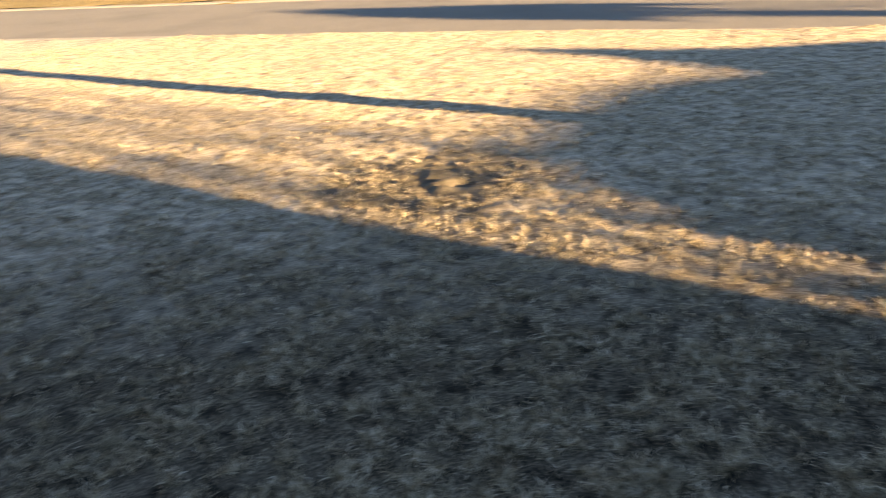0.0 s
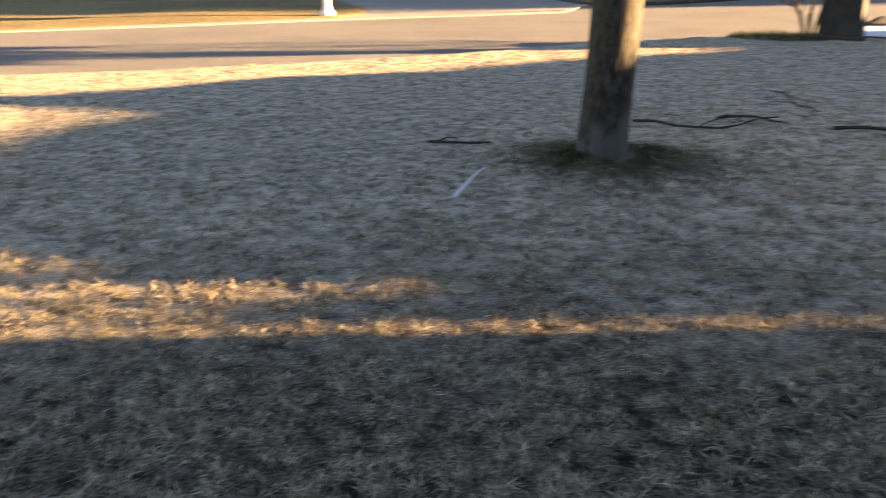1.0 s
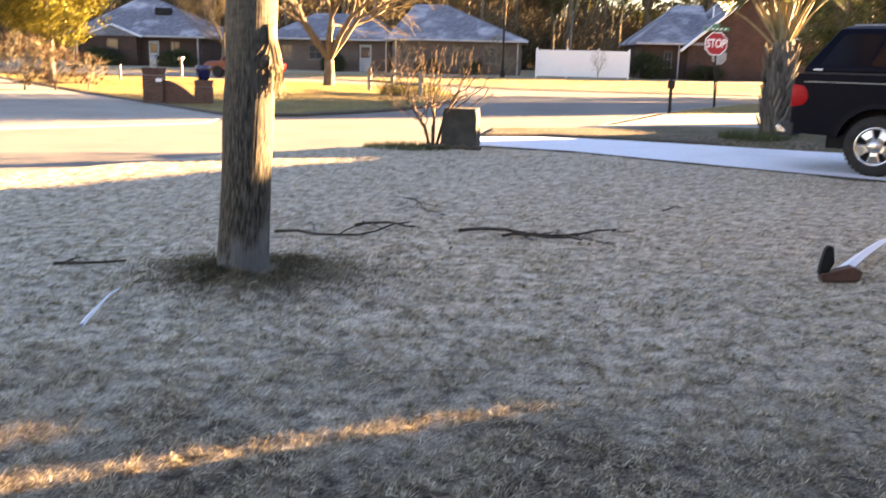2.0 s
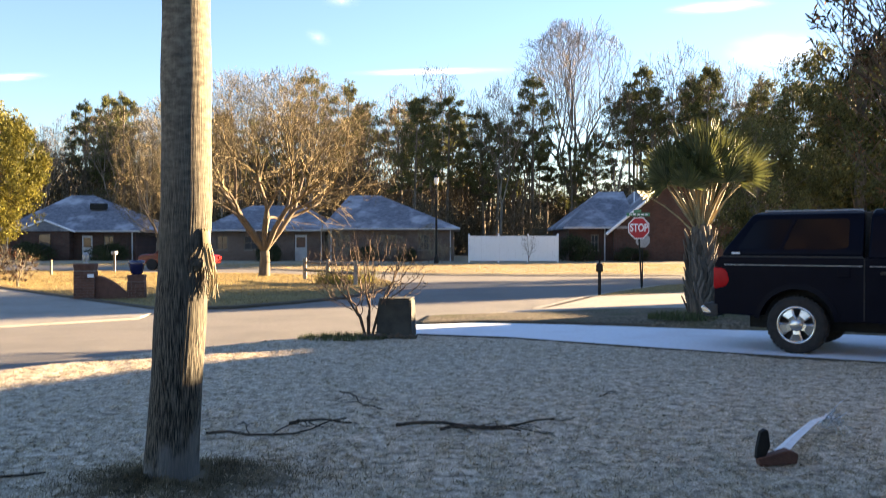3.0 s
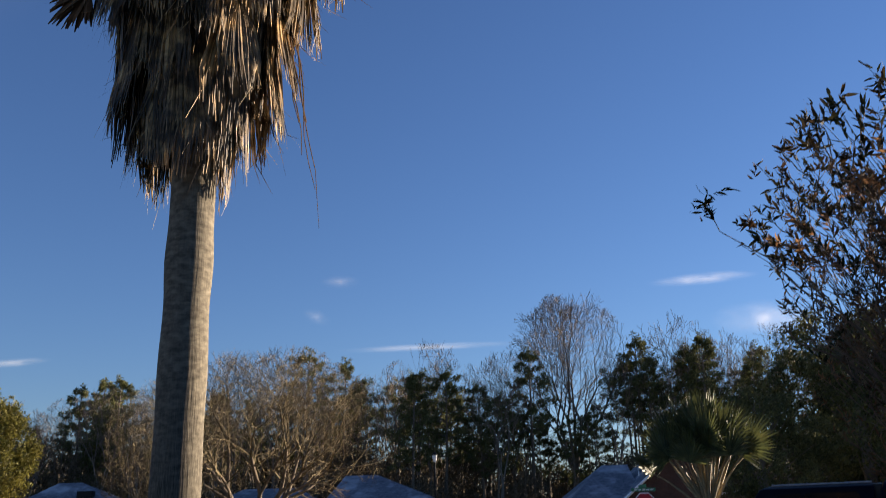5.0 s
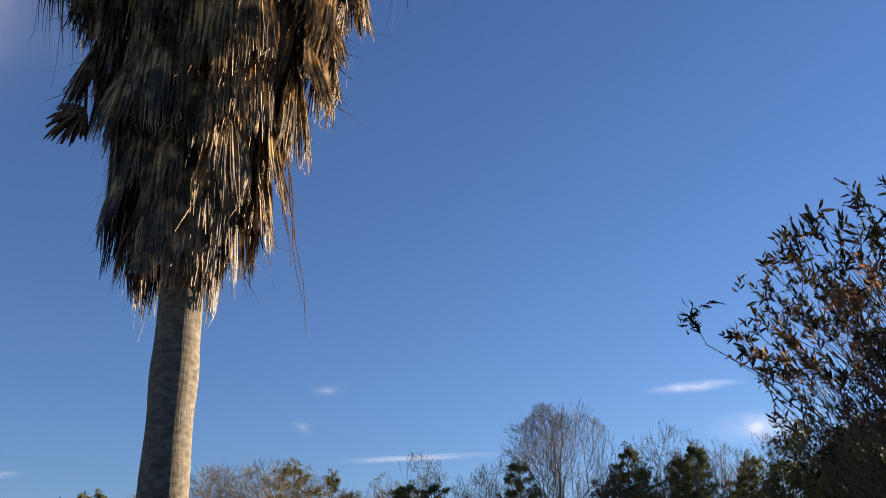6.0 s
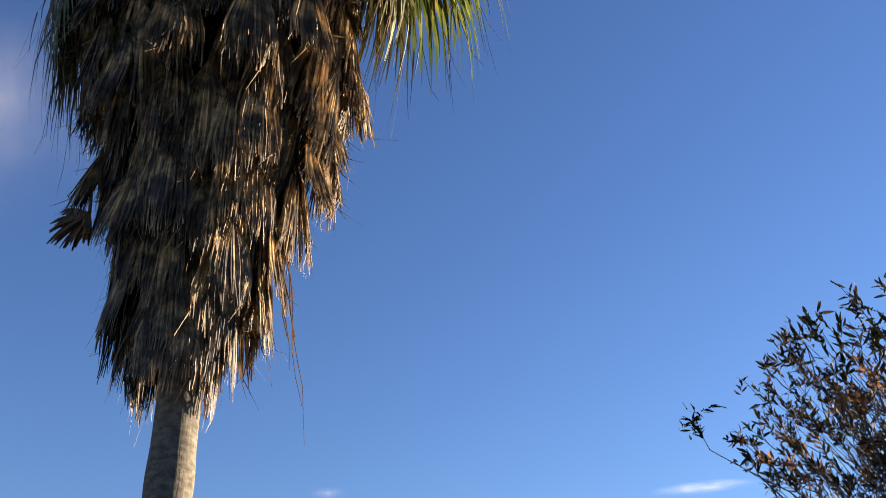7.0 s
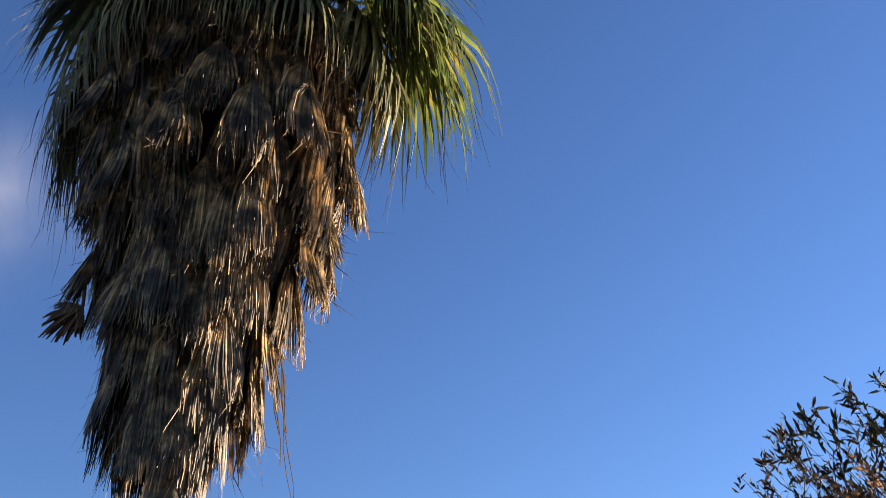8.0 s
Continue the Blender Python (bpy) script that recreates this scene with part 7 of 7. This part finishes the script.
# twiggy trees added out of view to break up the lawn's sun patches
for x, y, seed, low in ((16.3, 12.75, 7, 0.5), (17.26, 14.43, 8, 3.3), (18.15, 14.15, 9, 3.4), (16.9, 14.9, 10, 3.5)):
    tagged(bare_tree("bare_sapling", 100 + seed, pose(x, y, 0), "unseen slim twiggy tree added to dapple the sun on the lawn", 5.2 if low < 1 else 6.0, 1.5, low, low, 0.06 if low < 1 else 0.04, step=0.16, count=420, tip=0.005, leaders=2, splay=0.2, hairs=5, hair=0.006, hair_len=0.35), category="sapling")

# ---- tall leggy shrub at the garden's edge ----
oleander = group_ob("oleander_shrub", pose(3.04, 4.75, 0) @ Matrix.Diagonal((1.0, 1.0, 0.985, 1)), "tall leggy shrub with thin bare stems and narrow dark leaves", "shrub")
ro = np.random.default_rng(33)
tip_list = []


def within_head(p):
    """Whether a place lies inside the shrub's head."""
    x, y, z = p
    side = np.interp(z, (2.0, 2.4, 2.8, 3.1, 3.3, 3.5, 3.7), (-0.66, -0.88, -1.04, -1.06, -0.98, -0.78, -0.5))
    return x > side + 0.08 * math.sin(9 * z) and (y / 0.85) ** 2 + ((z - 2.75) / 0.99) ** 2 < 1.05 and z < 3.52 + 0.08 * math.sin(11 * x) - 0.3 * max(0.0, x - 0.2)


def shrub_target():
    """A place within the shrub's lopsided rounded head."""
    while True:
        x = ro.uniform(-1.1, -0.2) if ro.random() < 0.72 else ro.uniform(-0.2, 1.1)
        p = np.array((x, ro.uniform(-0.85, 0.85), 1.95 + 1.66 * ro.random() ** 0.55))
        if within_head(p):
            return p


def shoot(segs, p, d, ln, rad, lev):
    n = 5
    for k in range(n):
        d = d + ro.normal(0, 0.13, 3) + np.array((0, 0, 0.06))
        d = d / np.linalg.norm(d)
        q = p + d * ln / n
        if q[2] > 2.0 and not within_head(q):
            break
        segs.append(np.r_[p, q, rad, rad * 0.88])
        p, rad = q, rad * 0.88
        if lev < 2 and k in (1, 2, 3) and ro.random() < 0.5:
            o = ro.normal(0, 1, 3)
            nd = d + 0.75 * o / np.linalg.norm(o)
            shoot(segs, p, nd / np.linalg.norm(nd), ln * ro.uniform(0.5, 0.8), rad * 0.75, lev + 1)
    tip_list.append((p, d))


for s in range(285):
    segs = []
    a = ro.uniform(0, 2 * math.pi)
    goal = shrub_target()
    base = np.array((0.55 + 0.42 * goal[0] + 0.2 * math.cos(a) * ro.random(), 0.25 * math.sin(a) * ro.random() + 0.2 * goal[1], -0.05))
    bow = base + (goal - base) * (0.22, 0.25, 0.55) + ro.normal(0, 0.07, 3)
    line = [base * (1 - t) ** 2 + bow * 2 * t * (1 - t) + goal * t * t for t in np.linspace(0, 1, 15)]
    line = [p + ro.normal(0, 0.010, 3) for p in line]
    for k, (p, q) in enumerate(zip(line, line[1:])):
        segs.append(np.r_[p, q, 0.0062 - 0.00034 * k, 0.0059 - 0.00034 * k])
        if k > 6 and ro.random() < 0.6:
            d = (q - p) / np.linalg.norm(q - p)
            o = ro.normal(0, 1, 3)
            nd = d + 0.75 * o / np.linalg.norm(o)
            shoot(segs, q, nd / np.linalg.norm(nd), ro.uniform(0.12, 0.26), 0.0032, 1)
    tip_list.append((goal, line[-1] - line[-2]))
    v, f = tubes(segs, 4)
    fast_mesh("stem", v, f, stem_mat, oleander)
# a single sprig that stands out from the rest, and bare ones below it
segs = []
for path in (((-0.5, 0.0, 2.05), (-0.75, 0.0, 2.42), (-1.0, 0.0, 2.70), (-1.16, 0.0, 2.80), (-1.31, 0.0, 2.90), (-1.36, 0.0, 3.04)), ((-0.35, 0.1, 1.95), (-0.62, 0.1, 2.2), (-0.9, 0.1, 2.42), (-0.98, 0.1, 2.58)), ((-0.62, 0.1, 2.2), (-0.86, 0.1, 2.34), (-1.0, 0.1, 2.4), (-1.05, 0.1, 2.48)), ((-0.75, 0.0, 2.42), (-1.0, 0.0, 2.63), (-1.12, 0.0, 2.78), (-1.14, 0.0, 2.88))):
    path = [np.array(p) for p in path]
    for k, (p, q) in enumerate(zip(path, path[1:])):
        segs.append(np.r_[p, q, 0.0046 - 0.0006 * k, 0.0040 - 0.0006 * k])
    tip_list += [(path[-1], path[-1] - path[-2])] * (2 if path[-1][2] > 2.7 else 1)
tip = np.array((-1.36, 0.0, 3.04))
tip_list += [(tip, np.array((0.3, 0.1, 1.0))), (tip, np.array((0.8, -0.1, 0.5))), (tip + (0.05, 0, 0.04), np.array((0.9, 0.1, 0.4))), (tip + (0.10, 0, 0.06), np.array((0.9, 0.0, 0.2)))]
v, f = tubes(segs, 4)
fast_mesh("sprig", v, f, stem_mat, oleander)
leaf_sets = {"leaves": ([], [], oleander_mat), "dry_leaves": ([], [], dry_leaf_mat)}
for p, d in tip_list:
    d = d / np.linalg.norm(d)
    if p[2] < 1.6 or ro.random() < (0.30 if p[0] > -1.0 else 0.1):
        continue
    high = min(1.0, max(0.0, (p[2] - 2.5) / 0.7))
    lv, lf, _ = leaf_sets["leaves" if ro.random() < 0.25 + 0.75 * high else "dry_leaves"]
    big = (0.65 + 0.6 * ro.random()) * (0.85 + 0.45 * high)
    for k in range(int(ro.integers(6, 12))):
        o = ro.normal(0, 1, 3)
        w = d * ro.uniform(0.4, 1.1) + 0.8 * o / np.linalg.norm(o) + np.array((0, 0, 0.15))
        w /= np.linalg.norm(w)
        ln = ro.uniform(0.036, 0.054) * big
        side = np.cross(w, ro.normal(0, 1, 3))
        side /= np.linalg.norm(side)
        up = np.cross(side, w)
        base = p - d * ro.uniform(0, 0.10)
        b = len(lv)
        wd = 0.115 * ln
        lv += [base, base + w * ln * 0.4 + side * wd + up * 0.004, base + w * ln * 0.4 - side * wd + up * 0.004, base + w * ln * 0.75 + side * wd * 0.7 - up * 0.004, base + w * ln * 0.75 - side * wd * 0.7 - up * 0.004, base + w * ln - up * 0.012]
        lf += [(b, b + 1, b + 2), (b + 1, b + 3, b + 4), (b + 1, b + 4, b + 2), (b + 3, b + 5, b + 4)]
for name, (lv, lf, mat) in leaf_sets.items():
    fast_mesh(name, lv, lf, mat, oleander)

# ---- clouds: thin high streaks ----
def cloud_mat(name, strength, seed):
    m, n, l, b = shader(name, 1.0)
    tc = n.new("ShaderNodeTexCoord")
    mp = n.new("ShaderNodeMapping")
    mp.inputs["Location"].default_value, mp.inputs["Scale"].default_value = (-1, -1, 0), (2, 2, 1)
    l.new(tc.outputs["UV"], mp.inputs[0])
    gr = n.new("ShaderNodeTexGradient")
    gr.gradient_type = "SPHERICAL"
    l.new(mp.outputs[0], gr.inputs[0])
    nz = n.new("ShaderNodeTexNoise")
    nz.inputs["Scale"].default_value, nz.inputs["Detail"].default_value = 4.0, 6.0
    mp2 = n.new("ShaderNodeMapping")
    mp2.inputs["Location"].default_value, mp2.inputs["Scale"].default_value = (seed, 0, 0), (1.2, 0.7, 1)
    l.new(tc.outputs["UV"], mp2.inputs[0])
    l.new(mp2.outputs[0], nz.inputs["Vector"])
    mul = n.new("ShaderNodeMath")
    mul.operation = "MULTIPLY"
    l.new(gr.outputs["Fac"], mul.inputs[0])
    l.new(nz.outputs["Fac"], mul.inputs[1])
    soft = n.new("ShaderNodeMath")
    soft.operation = "POWER"
    soft.inputs[1].default_value = 1.8
    l.new(mul.outputs[0], soft.inputs[0])
    m2 = n.new("ShaderNodeMath")
    m2.operation = "MULTIPLY"
    m2.inputs[1].default_value = strength
    m2.use_clamp = True
    l.new(soft.outputs[0], m2.inputs[0])
    tl = n.new("ShaderNodeBsdfTranslucent")
    tl.inputs[0].default_value = (0.9, 0.9, 0.9, 1)
    clear = n.new("ShaderNodeBsdfTransparent")
    ms = n.new("ShaderNodeMixShader")
    l.new(m2.outputs[0], ms.inputs[0])
    l.new(clear.outputs[0], ms.inputs[1])
    l.new(tl.outputs[0], ms.inputs[2])
    l.new(ms.outputs[0], n["Material Output"].inputs[0])
    return m


def cloud(cx, cz, w, h, tilt, strength, seed):
    """A thin sheet of high cloud three kilometres off."""
    me = bpy.data.meshes.new("cloud")
    me.from_pydata([(-w / 2, 0, -h / 2), (w / 2, 0, -h / 2), (w / 2, 0, h / 2), (-w / 2, 0, h / 2)], [], [(0, 1, 2, 3)])
    uv = me.uv_layers.new(name="uv")
    for k, c in enumerate(((0, 0), (1, 0), (1, 1), (0, 1))):
        uv.data[k].uv = c
    me.materials.append(cloud_mat("cloud", strength, seed))
    ob = new("cloud", me)
    ob.matrix_basis = pose(cx, 3000, cz, 0, tilt, 0)
    return tagged(ob, "thin white streak of high cloud", "cloud", kind="structure")


cloud(-80, 575, 680, 30, -1.0, 0.6, 1)
cloud(-390, 815, 150, 60, 0, 0.16, 2)
cloud(-470, 690, 110, 60, 25, 0.16, 3)
cloud(880, 790, 420, 50, -4, 0.7, 4)
cloud(1080, 640, 420, 150, 0, 0.6, 5)
cloud(-1520, 560, 300, 36, -3, 0.5, 6)
cloud(-1900, 2560, 1300, 1500, -12, 0.17, 7)

# ---- frosted grass tufts on the near lawn ----
rg = np.random.default_rng(12)
NT, PER = 215000, 6
d = np.where(rg.random(NT) < 0.5, 15.5 ** rg.random(NT), rg.uniform(1.2, 15.5, NT))
az = np.where(rg.random(NT) < 0.85, rg.uniform(radians(-100), radians(34), NT), rg.uniform(-math.pi, math.pi, NT))
near = rg.random(NT) < 0.13
d = np.where(near, 2.2 * np.sqrt(rg.random(NT)), d)
az = np.where(near, rg.uniform(-math.pi, math.pi, NT), az)
tx, ty = 0.5 + d * np.sin(az), 0.95 + d * np.cos(az)
bare = np.array([0.45 * noise.noise((a * 3.5, b * 3.5, 4.0)) + 0.8 * noise.noise((a * 15, b * 15, 8.0)) for a, b in zip(tx, ty)])
churned = np.hypot((tx + 4.35) / 1.1, (ty - 2.95) / 0.6)
keep = (signed(tx, ty, near_lawn_poly) > 0.04) & (churned + 0.9 * bare > 0.35 + 0.35 * rg.random(NT)) & (bare > 0.07 - 0.055 * np.clip(d - 3.0, 0, 9)) & (np.hypot((tx - PALM[0] - 0.12) / 1.25, ty - PALM[1]) > 0.17 + 0.42 * rg.random(NT) ** 1.5)
tx, ty, d, bare = tx[keep], ty[keep], d[keep], bare[keep]
tz = np.array([relief(a, b) for a, b in zip(tx, ty)])
nt = len(tx)
rep = np.repeat(np.arange(nt), PER)
n = nt * PER
size = (0.018 + 0.016 * rg.random(nt)) * (1 + 0.9 * np.clip(bare, -0.5, 1))
turn = rg.uniform(0, 2 * np.pi, n)
up = rg.uniform(0.15, 1.05, n) * np.clip(1.35 - 0.11 * d[rep], 0.3, 1.0)
ln = size[rep] * rg.uniform(0.8, 1.8, n)
wd = (0.0010 + 0.00026 * d)[rep] * rg.uniform(0.7, 1.3, n)
way = np.stack([np.cos(turn) * np.cos(up), np.sin(turn) * np.cos(up), np.sin(up)], 1)
curl = way + rg.normal(0, 0.55, (n, 3)) - np.array((0, 0, 0.55))
sd = np.stack([-np.sin(turn), np.cos(turn), 0.4 * rg.normal(0, 1, n)], 1) * wd[:, None]
off = rg.normal(0, 0.30, (n, 2)) * size[rep][:, None]
base = np.stack([tx[rep] + off[:, 0], ty[rep] + off[:, 1], tz[rep] - 0.003], 1)
mid = base + way * (0.6 * ln)[:, None]
tip = mid + curl * (0.45 * ln)[:, None]
tip[:, 2] = np.maximum(tip[:, 2], tz[rep] + 0.002)
gv = np.stack([base, mid + sd, mid - sd, tip], 1).reshape(-1, 3)
o = 4 * np.arange(n)[:, None]
gf = np.concatenate([o + (0, 1, 2), o + (2, 1, 3)], 0)
tagged(fast_mesh("grass_tufts", gv, gf, blade_mat), "matted frosted tan grass on the lawn", "grass", kind="stuff")

# ---- shaggy dark weeds on the mound round the palm ----
NM = 15000
a = rg.uniform(0, 2 * np.pi, NM)
r = 0.15 + 0.58 * np.abs(rg.normal(0, 0.55, NM))
r = r * (1 + 0.55 * np.clip(np.cos(a), 0, 1))
mx, my = PALM[0] + 0.02 + r * np.cos(a), PALM[1] + r * np.sin(a)
mz = np.array([relief(p, q) for p, q in zip(mx, my)])
turn = rg.uniform(0, 2 * np.pi, NM)
up = rg.uniform(0.1, 1.1, NM)
ln = rg.uniform(0.02, 0.075, NM)
way = np.stack([np.cos(turn) * np.cos(up), np.sin(turn) * np.cos(up), np.sin(up)], 1)
sd = np.stack([-np.sin(turn), np.cos(turn), 0 * turn], 1) * rg.uniform(0.0016, 0.003, NM)[:, None]
base = np.stack([mx, my, mz - 0.003], 1)
mid = base + way * (0.6 * ln)[:, None]
tip = mid + (way + rg.normal(0, 0.5, (NM, 3)) - np.array((0, 0, 0.5))) * (0.45 * ln)[:, None]
gv = np.stack([base, mid + sd, mid - sd, tip], 1).reshape(-1, 3)
o = 4 * np.arange(NM)[:, None]
tagged(fast_mesh("mound_weeds", gv, np.concatenate([o + (0, 1, 2), o + (2, 1, 3)], 0), mound_mat), "shaggy dark olive weeds round the palm's foot", "weeds", kind="stuff")
